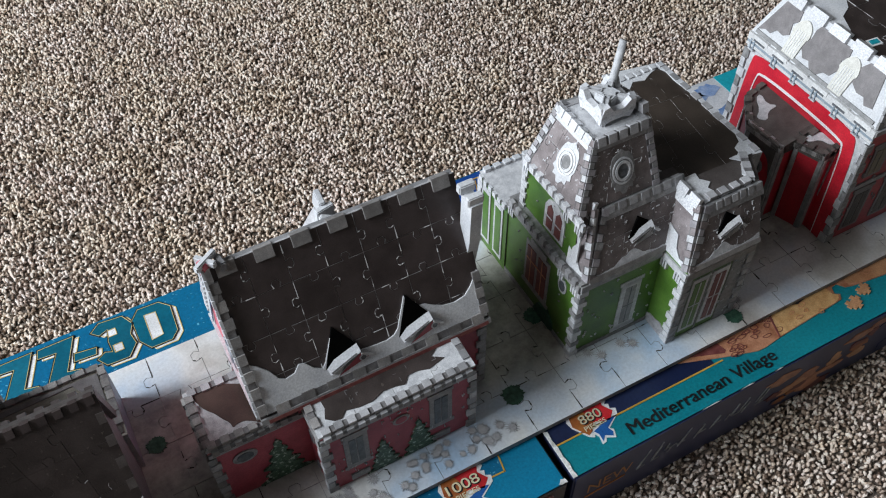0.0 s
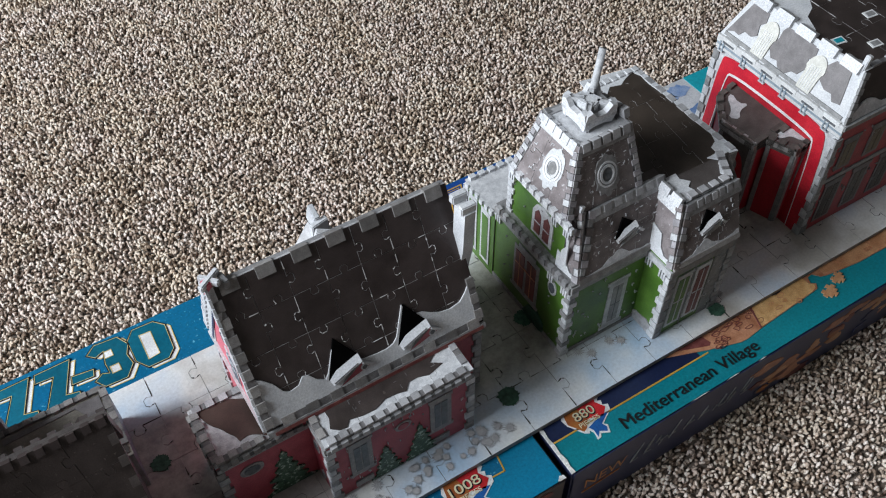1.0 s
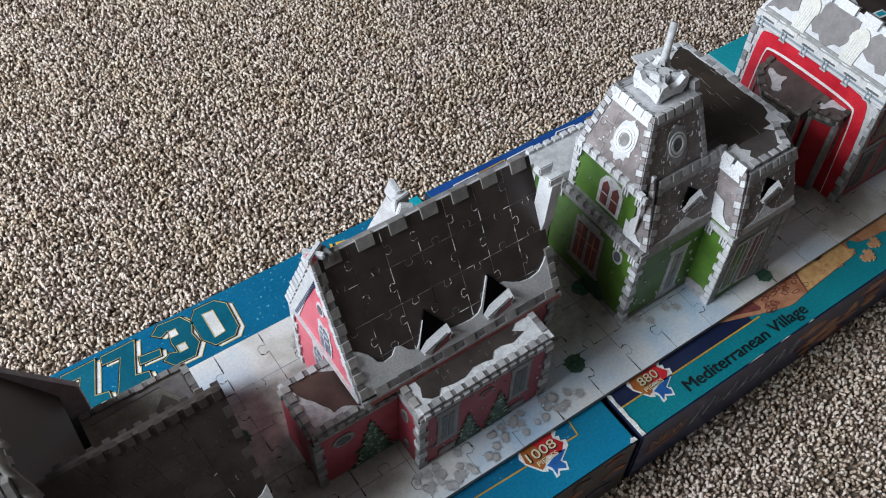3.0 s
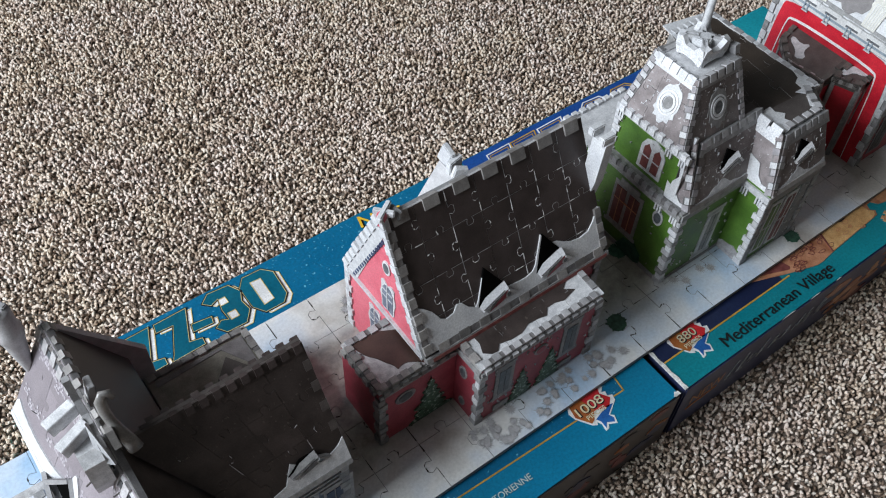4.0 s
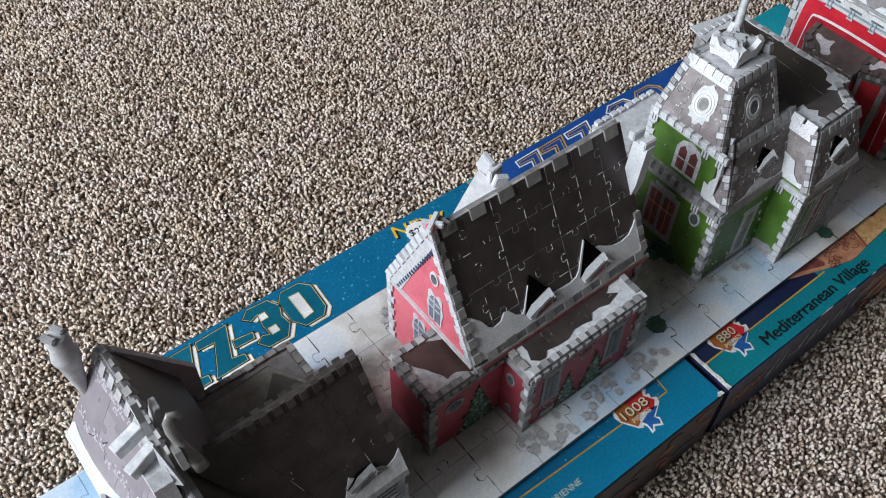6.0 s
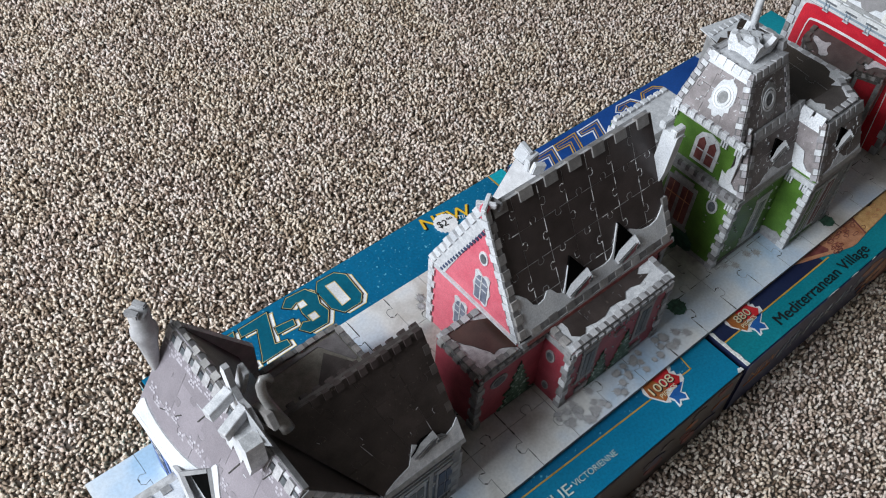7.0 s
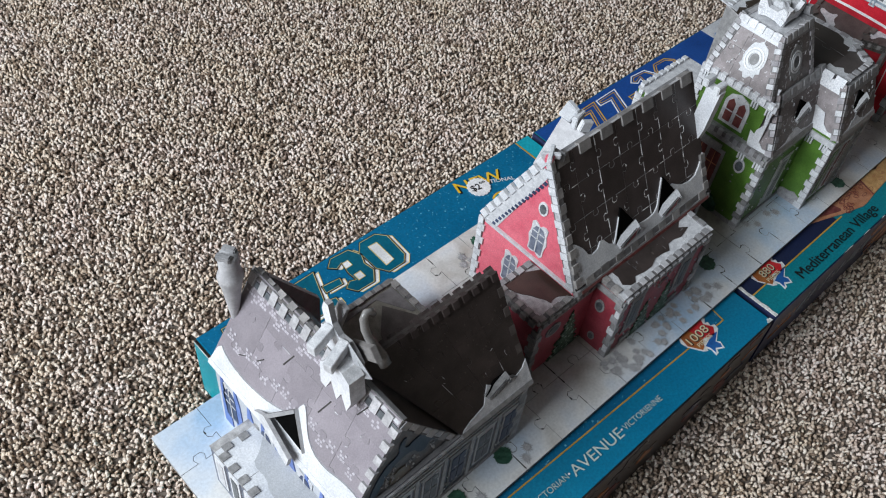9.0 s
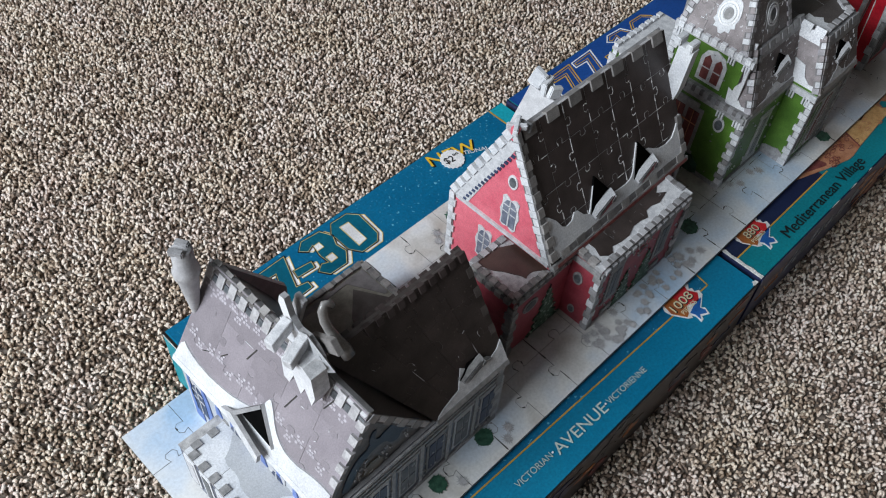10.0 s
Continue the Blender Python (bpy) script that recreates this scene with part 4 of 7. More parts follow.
    tabs(sp, (0.001, 0.057), (0.039, 0.057), 5, 0.0045, FOAMD, sw, 0, 0.0020, 0.6, 0.2, "cornice_tab", 6)
    return t


pink_house()


# ---- the green house ----
def green_house():
    t = thing("green_house", (0.10, 0.12, DECK), "green foam puzzle house with a taupe tower topped by a rod", "toy house", shape=lambda x, y, z: (x + 0.0055, y - 0.0015, DECK + (z - DECK) * 1.09))
    zb, zc = DECK, 0.154
    x0, xb, x1 = 0.038, 0.099, 0.152
    # lower left wall and back wing
    lp, lw, _ = board("side_wall", [(x0, 0.155, zb), (x0, 0.074, zb), (x0, 0.074, zc), (x0, 0.155, zc)], GREEN, t)
    wn = lp.poly("window", [rect(0.0235, 0.017, 0.0505, 0.0545), rect(0.0215, 0.0145, 0.0525, 0.017), rect(0.028, 0.0545, 0.046, 0.058)], GREY, lw, 0, 0.0008)
    lp.poly("pane", [rect(0.026, 0.020, 0.0355, 0.051), rect(0.0385, 0.020, 0.048, 0.051)], MAROON, wn, 0, 0.0012)
    lp.poly("glazing_bar", [rect(a, 0.020, a + 0.0006, 0.051) for a in (0.0305, 0.043)] + [rect(0.026, 0.040, 0.048, 0.0408)], CLAYP, wn, 0, 0.0015)
    oval_window(lp, 0.0645, 0.0510, 0.0045, 0.0062, lw)
    lp.poly("printed_bush", splat(0.050, 0.006, 0.012, 0.008, 14, 0.25, 4), BUSH, lw, 0, 0.0010)
    lp.poly("plinth", rect(0, 0, 0.081, 0.0035), GREY, lw, 0, 0.0008)
    flecks(lp, 0.004, 0.006, 0.074, 0.058, 12, lw, GREY, 1, size=0.0017)
    quoins(lp, 0.081, 0.0, 0.062, 13, lw, (STONE, SNOW, GREY), -1)
    lp.poly("cornice", rect(0, 0.0615, 0.081, 0.0665), GREY, lw, 0, 0.0016)
    tabs(lp, (0.002, 0.0655), (0.080, 0.0655), 11, 0.0045, FOAM, lw, 0, 0.0026, 0.55, 0.2, "cornice_tab", 2)
    for a in (0.002, 0.060, 0.074):
        for k in range(3):
            lp.poly("bracket", rect(a + k * 0.0022, 0.0575, a + k * 0.0022 + 0.0013, 0.063), SNOW, lw, 0, 0.0022)
    wp, ww, _ = board("wing_wall", [(x0 - 0.001, 0.191, zb), (x0 - 0.001, 0.155, zb), (x0 - 0.001, 0.155, 0.146), (x0 - 0.001, 0.191, 0.146)], GREEN, t)
    for a in (0.010, 0.026):
        w2 = wp.poly("window", rect(a - 0.0055, 0.006, a + 0.0055, 0.054), STONE, ww, 0, 0.0007)
        wp.poly("pane", rect(a - 0.0035, 0.009, a + 0.0035, 0.050), GREEN, w2, 0, 0.0010)
    quoins(wp, 0.0, 0.0, 0.056, 9, ww, (STONE, SNOW))
    tabs(wp, (0.001, 0.057), (0.036, 0.057), 6, 0.004, SNOW, ww, 0, 0.002, 0.6, 0.2, "cornice_tab", 3)
    board("back_wall", [(0.10, 0.191, zb), (x0, 0.191, zb), (x0, 0.191, 0.146), (0.10, 0.191, 0.146)], GREEN, t)
    rp, rf, _ = board("wing_roof", [(x0 - 0.0014, 0.1535, 0.1466), (0.10, 0.1535, 0.1466), (0.10, 0.1914, 0.1466), (x0 - 0.0014, 0.1914, 0.1466)], STONE, t, 0.003)
    tabs(rp, (0.062, 0.038), (0.001, 0.038), 8, 0.004, SNOW, rf, -0.001, 0.0022, 0.6, 0.2, "edge_tab", 4)
    # ledge and upper left wall
    board("ledge", [(x0 - 0.0004, 0.0736, zc + 0.0006), (0.11, 0.0736, zc + 0.0006), (0.11, 0.1552, zc + 0.0006), (x0 - 0.0004, 0.1552, zc + 0.0006)], GREY, t, 0.003)
    up, uw, _ = board("upper_wall", [(0.0425, 0.148, 0.148), (0.0425, 0.0905, 0.148), (0.0428, 0.0905, 0.191), (0.0428, 0.148, 0.191)], GREEN, t)
    wn = up.poly("window", [(0.0255, 0.010), (0.0465, 0.010), (0.0465, 0.028), (0.0435, 0.0335), (0.036, 0.0365), (0.0285, 0.0335), (0.0255, 0.028)], STONE, uw, 0, 0.0008)
    for a in (0.0285, 0.0375):
        up.poly("pane", [(a, 0.0125), (a + 0.006, 0.0125), (a + 0.006, 0.028), (a + 0.003, 0.0315), (a, 0.028)], MAROON, wn, 0, 0.0012)
    up.poly("glazing_bar", [rect(0.0285, 0.021, 0.0345, 0.0218), rect(0.0375, 0.021, 0.0435, 0.0218)], STONE, wn, 0, 0.0015)
    flecks(up, 0.004, 0.004, 0.055, 0.036, 9, uw, GREY, 3, size=0.0017)
    quoins(up, 0.0, 0.004, 0.040, 8, uw, (STONE, SNOW))
    up.poly("snow", [(0.062, 0.005), (0.062, 0.040), (0.0585, 0.036), (0.060, 0.026), (0.0565, 0.020), (0.0545, 0.005)], SNOW, uw, 0, 0.0010)
    up.poly("belt", rect(-0.001, 0.0385, 0.064, 0.0435), STONE, uw, 0, 0.0020)
    tabs(up, (0.001, 0.0405), (0.063, 0.0405), 9, 0.0045, LACE, uw, 0, 0.0032, 0.6, 0.2, "belt_tab", 5)
    for a in (0.001, 0.045, 0.057):
        for k in range(3):
            up.poly("bracket", rect(a + k * 0.0021, 0.034, a + k * 0.0021 + 0.0012, 0.0395), SNOW, uw, 0, 0.0024)
    # front wall
    fp, fw, _ = board("front_wall", [(x0, 0.074, zb), (xb, 0.074, zb), (xb, 0.074, zc), (x0, 0.074, zc)], GREEN, t)
    wn = fp.poly("window", [rect(0.033, 0.006, 0.048, 0.049), rect(0.031, 0.004, 0.050, 0.007), rect(0.0315, 0.048, 0.0495, 0.051)], STONE, fw, 0, 0.0007)
    fp.poly("pane", rect(0.0365, 0.010, 0.0445, 0.045), GREY, wn, 0, 0.0010)
    fp.poly("glazing_bar", [rect(0.0402, 0.010, 0.0408, 0.045), rect(0.0365, 0.027, 0.0445, 0.0276)], GLASSP, wn, 0, 0.0012)
    fp.poly("plinth", rect(0, 0, 0.061, 0.003), GREY, fw, 0, 0.0008)
    fp.poly("cornice", rect(0, 0.062, 0.061, 0.067), GREY, fw, 0, 0.0014)
    flecks(fp, 0.006, 0.004, 0.058, 0.060, 24, fw, SNOW, 4)
    quoins(fp, 0.0, 0.0, 0.062, 13, fw, (STONE, SNOW, GREY), 1)
    # protruding bay
    sp, sw, _ = board("bay_wall", [(xb, 0.074, zb), (xb, 0.052, zb), (xb, 0.052, zc), (xb, 0.074, zc)], GREEN, t)
    sp.poly("printed_stones", splat(0.011, 0.004, 0.011, 0.006, 14, 0.2, 3), TWIG, sw, 0, 0.0007)
    quoins(sp, 0.022, 0.0, 0.060, 11, sw, (SNOW, STONE), -1)
    sp.poly("cornice", rect(-0.001, 0.061, 0.023, 0.066), STONE, sw, 0, 0.0014)
    for a in (0.001, 0.014):
        for k in range(3):
            sp.poly("bracket", rect(a + k * 0.0022, 0.056, a + k * 0.0022 + 0.0013, 0.062), SNOW, sw, 0, 0.0022)
    bp, bw, _ = board("bay_wall", [(xb, 0.052, zb), (x1, 0.052, zb), (x1, 0.052, zc), (xb, 0.052, zc)], GREEN, t)
    bp.poly("stone_panel", [rect(0.004, 0.0, 0.0065, 0.060), rect(0.0215, 0.0, 0.0225, 0.060), rect(0.038, 0.0, 0.0485, 0.060)], GREY, bw, 0, 0.0005)
    for a, m in ((0.014, GREEN), (0.030, MAROON)):
        wn = bp.poly("window", rect(a - 0.0065, 0.006, a + 0.0065, 0.056), STONE, bw, 0, 0.0007)
        bp.poly("pane", rect(a - 0.0042, 0.009, a + 0.0042, 0.052), m, wn, 0, 0.0010)
        bp.poly("glazing_bar", [rect(a - 0.0003, 0.009, a + 0.0003, 0.052), rect(a - 0.0042, 0.030, a + 0.0042, 0.0308)], STONE, wn, 0, 0.0013)
    flecks(bp, 0.005, 0.004, 0.048, 0.058, 34, bw, STONE, 6)
    quoins(bp, 0.0, 0.0, 0.060, 11, bw, (GREY, FOAM))
    quoins(bp, 0.053, 0.0, 0.060, 11, bw, (GREY, FOAM), -1)
    bp.poly("cornice", rect(0, 0.060, 0.053, 0.066), FOAMD, bw, 0, 0.0014)
    board("right_wall", [(x1, 0.052, zb), (x1, 0.0885, zb), (x1, 0.0885, zc), (x1, 0.052, zc)], GREY, t)
    # mansards: front and bay
    for cn, seed, dn in (([(0.043, 0.074, zc), (0.108, 0.074, zc), (0.116, 0.0915, 0.191), (0.0595, 0.0915, 0.191)], 31, (0.0305, 0.0170)),
                         ([(xb, 0.052, zc), (0.153, 0.052, zc), (0.157, 0.068, 0.186), (0.1155, 0.068, 0.186)], 32, (0.0225, 0.0165))):
        mp, ms, q = board("mansard", cn, CORE, t, 0.003)
        # front slopes take the shaded taupe copy, the side slopes the plain one
        jigsaw(mp, q, 3, 2, TAUPE_SHADED, ms, 0, 0.0009, seed=seed, worn=(SNOW, 0.36, 0.34, 0.0006))
        s = q[2][1]
        mp.poly("top_band", [(q[3][0] - 0.002, s - 0.008), (q[2][0] + 0.001, s - 0.008), (q[2][0], s), (q[3][0], s)], GREY, ms, 0, 0.0014)
        tabs(mp, (q[3][0], s - 0.0046), (q[2][0], s - 0.0046), 7, 0.0048, FOAM, ms, -0.002, 0.0019, 0.66, 0.15, "edge_tab", seed)
        slant_quoins(mp, q[3], q[0], 9, ms, (MAUVE, GREY, TAUPE_SHADED), 0.0032, 0.0048, 0.0018, seed)
        mp.poly("snow", wavy(0.001, q[1][0], 0.0, [0.003, 0.0026, 0.003, 0.0065, 0.0090, 0.0042, 0.0028, 0.0032, 0.0050], seed, 0.0002), STONE, ms, 0.0003, 0.0012)
        flecks(mp, q[3][0], 0.010, q[2][0] - 0.002, s - 0.009, 14, ms, SNOW, seed, 0.0013)
        flecks(mp, q[3][0], 0.010, q[2][0] - 0.002, s - 0.009, 18, ms, GREY, seed + 50, 0.0010)
        mp.poly("sill_moulding", rect(0, -0.001, q[1][0], 0.0022), FOAMD, ms, 0, 0.0020)
        roof_dormer(mp, dn[0], dn[1], 0.78, t, GREY, SNOW, dark=0.55)
    for cn, seed in (([(0.0405, 0.094, zc), (0.043, 0.074, zc), (0.0595, 0.0915, 0.191), (0.052, 0.102, 0.191)], 33), ([(xb, 0.076, zc), (xb, 0.052, zc), (0.1155, 0.068, 0.186), (0.112, 0.089, 0.186)], 34)):
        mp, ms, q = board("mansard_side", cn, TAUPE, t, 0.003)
        s = q[2][1]
        mp.poly("lace_band", [(q[3][0] - 0.001, s - 0.008), (q[2][0] + 0.001, s - 0.008), q[2], q[3]], LACE, ms, 0, 0.0010)
        tabs(mp, (q[3][0], s - 0.003), (q[2][0], s - 0.003), 2, 0.006, LACE, ms, -0.001, 0.0018, 0.8, 0.1, "lace_tab", seed)
        slant_quoins(mp, q[1], q[2], 9, ms, (MAUVE, STONE, TAUPE), 0.0032, 0.0048, 0.0018, seed)
        mp.poly("snow", [(0.0008, 0.0), (q[1][0], 0), (q[1][0] - 0.001, 0.0035), (q[1][0] * 0.62, 0.0026), (q[1][0] * 0.40, 0.0060), (q[1][0] * 0.24, 0.0130), (q[3][0] * 0.40, 0.0150)], SNOW, ms, 0.0002, 0.0012)
    # flat tops behind the mansards
    tp, tf, _ = board("bay_top", [(0.1160, 0.0688, 0.1865), (0.1565, 0.0688, 0.1865), (0.1675, 0.088, 0.1865), (0.1128, 0.090, 0.1865)], DIRTY, t, 0.003)
    tp.poly("snow", [(0.0, 0.0), (0.028, 0.0), (0.022, 0.004), (0.011, 0.004), (0.009, 0.009), (0.0135, 0.012), (0.009, 0.017), (0.010, 0.022), (0.0, 0.022)], SNOW, tf, 0, 0.0007)
    tp.poly("snow", [(0.037, 0.0), (0.048, 0.022), (0.036, 0.022), (0.041, 0.017), (0.034, 0.008)], SNOW, tf, 0, 0.0007)
    tabs(tp, (0.002, 0.0), (0.036, 0.0), 4, 0.0048, FOAM, tf, -0.002, 0.0024, 0.62, 0.15, "edge_tab", 6)
    tabs(tp, (0.037, 0.0), (0.048, 0.022), 3, 0.005, FOAM, tf, -0.002, 0.0024, 0.62, 0.15, "edge_tab", 7)
    board("front_top", [(0.0595, 0.0915, 0.189), (0.116, 0.0915, 0.189), (0.116, 0.100, 0.189), (0.053, 0.102, 0.189)], DIRTY, t, 0.003)
    # tower
    b0, b1, b2, b3 = (0.0425, 0.146, 0.191), (0.0435, 0.0925, 0.191), (0.098, 0.0925, 0.191), (0.100, 0.146, 0.178)
    t0, t1, t2, t3 = (0.0585, 0.1405, 0.2275), (0.0585, 0.1075, 0.2275), (0.0945, 0.1075, 0.2275), (0.0945, 0.1405, 0.2275)
    tw = ([b0, b1, t1, t0], [b1, b2, t2, t1], [b2, b3, t3, t2], [b3, b0, t0, t3])
    for k, cn in enumerate(tw):
        mp, ms, q = board("tower_wall", cn, CORE, t, 0.003)
        # front wall in the shaded copy of the taupe
        jigsaw(mp, q, 3, 2, TAUPE_SHADED if k == 1 else TAUPE, ms, 0, 0.0009, seed=40 + k, worn=(SNOW, 0.36, 0.34, 0.0006))
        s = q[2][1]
        # left wall's trims pale, the rest grey: light and shade put into colour
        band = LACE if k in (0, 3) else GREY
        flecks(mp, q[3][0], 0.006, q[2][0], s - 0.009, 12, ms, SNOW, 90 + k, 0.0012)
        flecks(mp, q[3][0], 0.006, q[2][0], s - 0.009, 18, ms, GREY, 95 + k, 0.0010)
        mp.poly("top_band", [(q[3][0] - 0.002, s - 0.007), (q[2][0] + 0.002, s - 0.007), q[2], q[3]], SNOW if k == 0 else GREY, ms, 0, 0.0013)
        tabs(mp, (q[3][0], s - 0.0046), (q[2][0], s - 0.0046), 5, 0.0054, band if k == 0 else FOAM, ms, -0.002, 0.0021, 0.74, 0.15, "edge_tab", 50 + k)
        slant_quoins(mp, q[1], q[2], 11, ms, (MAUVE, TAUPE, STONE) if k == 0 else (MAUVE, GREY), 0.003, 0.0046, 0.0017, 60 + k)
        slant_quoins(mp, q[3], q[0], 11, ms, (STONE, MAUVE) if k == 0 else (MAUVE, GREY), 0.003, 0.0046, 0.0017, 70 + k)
        if k < 2:
            ca, cb = ((0.0290, 0.0185), (0.0310, 0.0165))[k]
            half = ((0.0, 0.0128), (0.0026, 0.0106), (0.0052, 0.0098), (0.0068, 0.0076), (0.0076, 0.0050), (0.0082, 0.0022), (0.0086, -0.0010), (0.0076, -0.0040), (0.0086, -0.0070), (0.0060, -0.0082), (0.0062, -0.0112), (0.0030, -0.0108), (0.0012, -0.0136))
            curl = [(ca + x, cb + y) for x, y in half] + [(ca - x, cb + y) for x, y in half[:0:-1]]
            fl = mp.poly("round_window", curl, (SNOW, GREY)[k], ms, 0, 0.0014)
            ring(mp, "ring", ca, cb, 0.0040, 0.0054, (INKW, STONE)[k], fl, 0.0022, 18, 1.1)
            ring(mp, "ring", ca, cb, 0.0062, 0.0072, (INKW, STONE)[k], fl, 0.0019, 18, 1.1)
            mp.poly("pane", oval(ca, cb, 0.0033, 0.0040), GREY if k == 0 else GLASSP, fl, 0, 0.0017)
    board("tower_top", [(0.0591, 0.1081, 0.2260), (0.0939, 0.1081, 0.2260), (0.0939, 0.1400, 0.2260), (0.0591, 0.1400, 0.2260)], STONE, t, 0.003)
    cx, cy, cz = 0.0785, 0.1255, 0.2265
    for ang, m in ((180, LACE), (270, LACE), (0, FOAM), (90, STONE)):
        u = Vector((math.cos(radians(ang + 90)), math.sin(radians(ang + 90)), 0))
        o = Vector((math.cos(radians(ang)), math.sin(radians(ang)), 0))
        tpn = Panel(Vector((cx, cy, cz)) + o * 0.0105, u, Vector((0, 0, 1)) + o * 0.12)
        tpn.poly("crown_board", [(-0.0095, 0.0), (-0.0040, 0.0020), (0.0040, 0.0020), (0.0095, 0.0), (0.0115, 0.0060), (0.0105, 0.0125), (0.0070, 0.0135), (0.0035, 0.0090), (-0.0035, 0.0090), (-0.0070, 0.0135), (-0.0105, 0.0125), (-0.0115, 0.0060)], m, t, -0.0035, 0.0, STONE)
    for ang in (45, 135, 225, 315):
        o = Vector((math.cos(radians(ang)), math.sin(radians(ang)), 0))
        obox("crown_block", Vector((cx, cy, cz + 0.006)) + o * 0.008, (0.009, 0.0035, 0.013), (0, 0, ang), STONE, t)
    obox("crown_cap", (cx, cy, cz + 0.009), (0.011, 0.011, 0.007), (0, 0, 20), SNOW, t)
    rod = [Vector((0.0845, 0.1315, 0.230)), Vector((0.0945, 0.1385, 0.2580))]
    tube("rod", [rod[0], rod[0].lerp(rod[1], 0.45), rod[0].lerp(rod[1], 0.5), rod[1]], [0.0033, 0.0033, 0.0031, 0.0030], STONE, t, 4, "pale square foam rod")
    # broad back roof
    dp, dk, q = board("deck_roof", [(0.098, 0.0935, 0.1814), (0.1775, 0.0885, 0.1814), (0.1765, 0.1885, 0.1814), (0.132, 0.1885, 0.1814)], CORE, t, 0.003)
    jigsaw(dp, q, 3, 3, WARM, dk, 0, 0.0009, seed=51, gap=0.00006, worn=(FOAMB, 0.2, 0.15, 0.0004))
    L1, L2 = Vector(q[1]), Vector(q[2])
    pt = lambda f, w: tuple(L1.lerp(L2, f) + Vector((-1, 0.12)) * w)
    dp.poly("snow", [pt(0, 0), pt(1, 0), pt(1, 0.044), pt(0.80, 0.0475), pt(0.84, 0.0400), pt(0.81, 0.0360), pt(0.87, 0.0300), pt(0.86, 0.0220), pt(0.91, 0.0150), pt(0.955, 0.0065), pt(0.90, 0.0040), pt(0.80, 0.0048), pt(0.60, 0.0032), pt(0.40, 0.0046), pt(0.2, 0.0038), pt(0.13, 0.0065), pt(0.09, 0.0125), pt(0.03, 0.0130), pt(0.0, 0.0190)], SNOW, dk, 0.0003, 0.0013)
    dp.poly("snow", [(q[0][0] + 0.002, 0.001), (q[0][0] + 0.022, -0.003), (q[0][0] + 0.018, 0.006), (q[0][0] + 0.0135, 0.015), (q[0][0] + 0.009, 0.008)], SNOW, dk, 0.0003, 0.0013)
    tabs(dp, tuple(L1), tuple(L2), 9, 0.0045, FOAM, dk, -0.002, 0.0017, 0.6, 0.2, "edge_tab", 8)
    tabs(dp, q[2], q[3], 7, 0.0045, STONE, dk, -0.002, 0.0022, 0.6, 0.2, "edge_tab", 9)
    board("deck_wall", [(0.1775, 0.0885, 0.150), (0.1765, 0.1885, 0.150), (0.1765, 0.1885, 0.1814), (0.1775, 0.0885, 0.1814)], DIRTY, t, 0.003)
    board("deck_wall", [(0.132, 0.1885, zb), (0.1005, 0.1000, zb), (0.1005, 0.1000, 0.1814), (0.132, 0.1885, 0.1814)], GREY, t, 0.003)
    board("deck_wall", [(x1, 0.0885, zb), (0.1775, 0.0885, zb), (0.1775, 0.0885, 0.1814), (x1, 0.0885, 0.1814)], GREY, t, 0.003)
    board("deck_wall", [(0.1775, 0.0885, zb), (0.1765, 0.1885, zb), (0.1765, 0.1885, 0.152), (0.1775, 0.0885, 0.152)], GREY, t, 0.003)
    board("back_wall", [(0.1765, 0.1885, zb), (0.132, 0.1885, zb), (0.132, 0.1885, 0.1814), (0.1765, 0.1885, 0.1814)], GREEN, t, 0.003)
    return t


green_house()


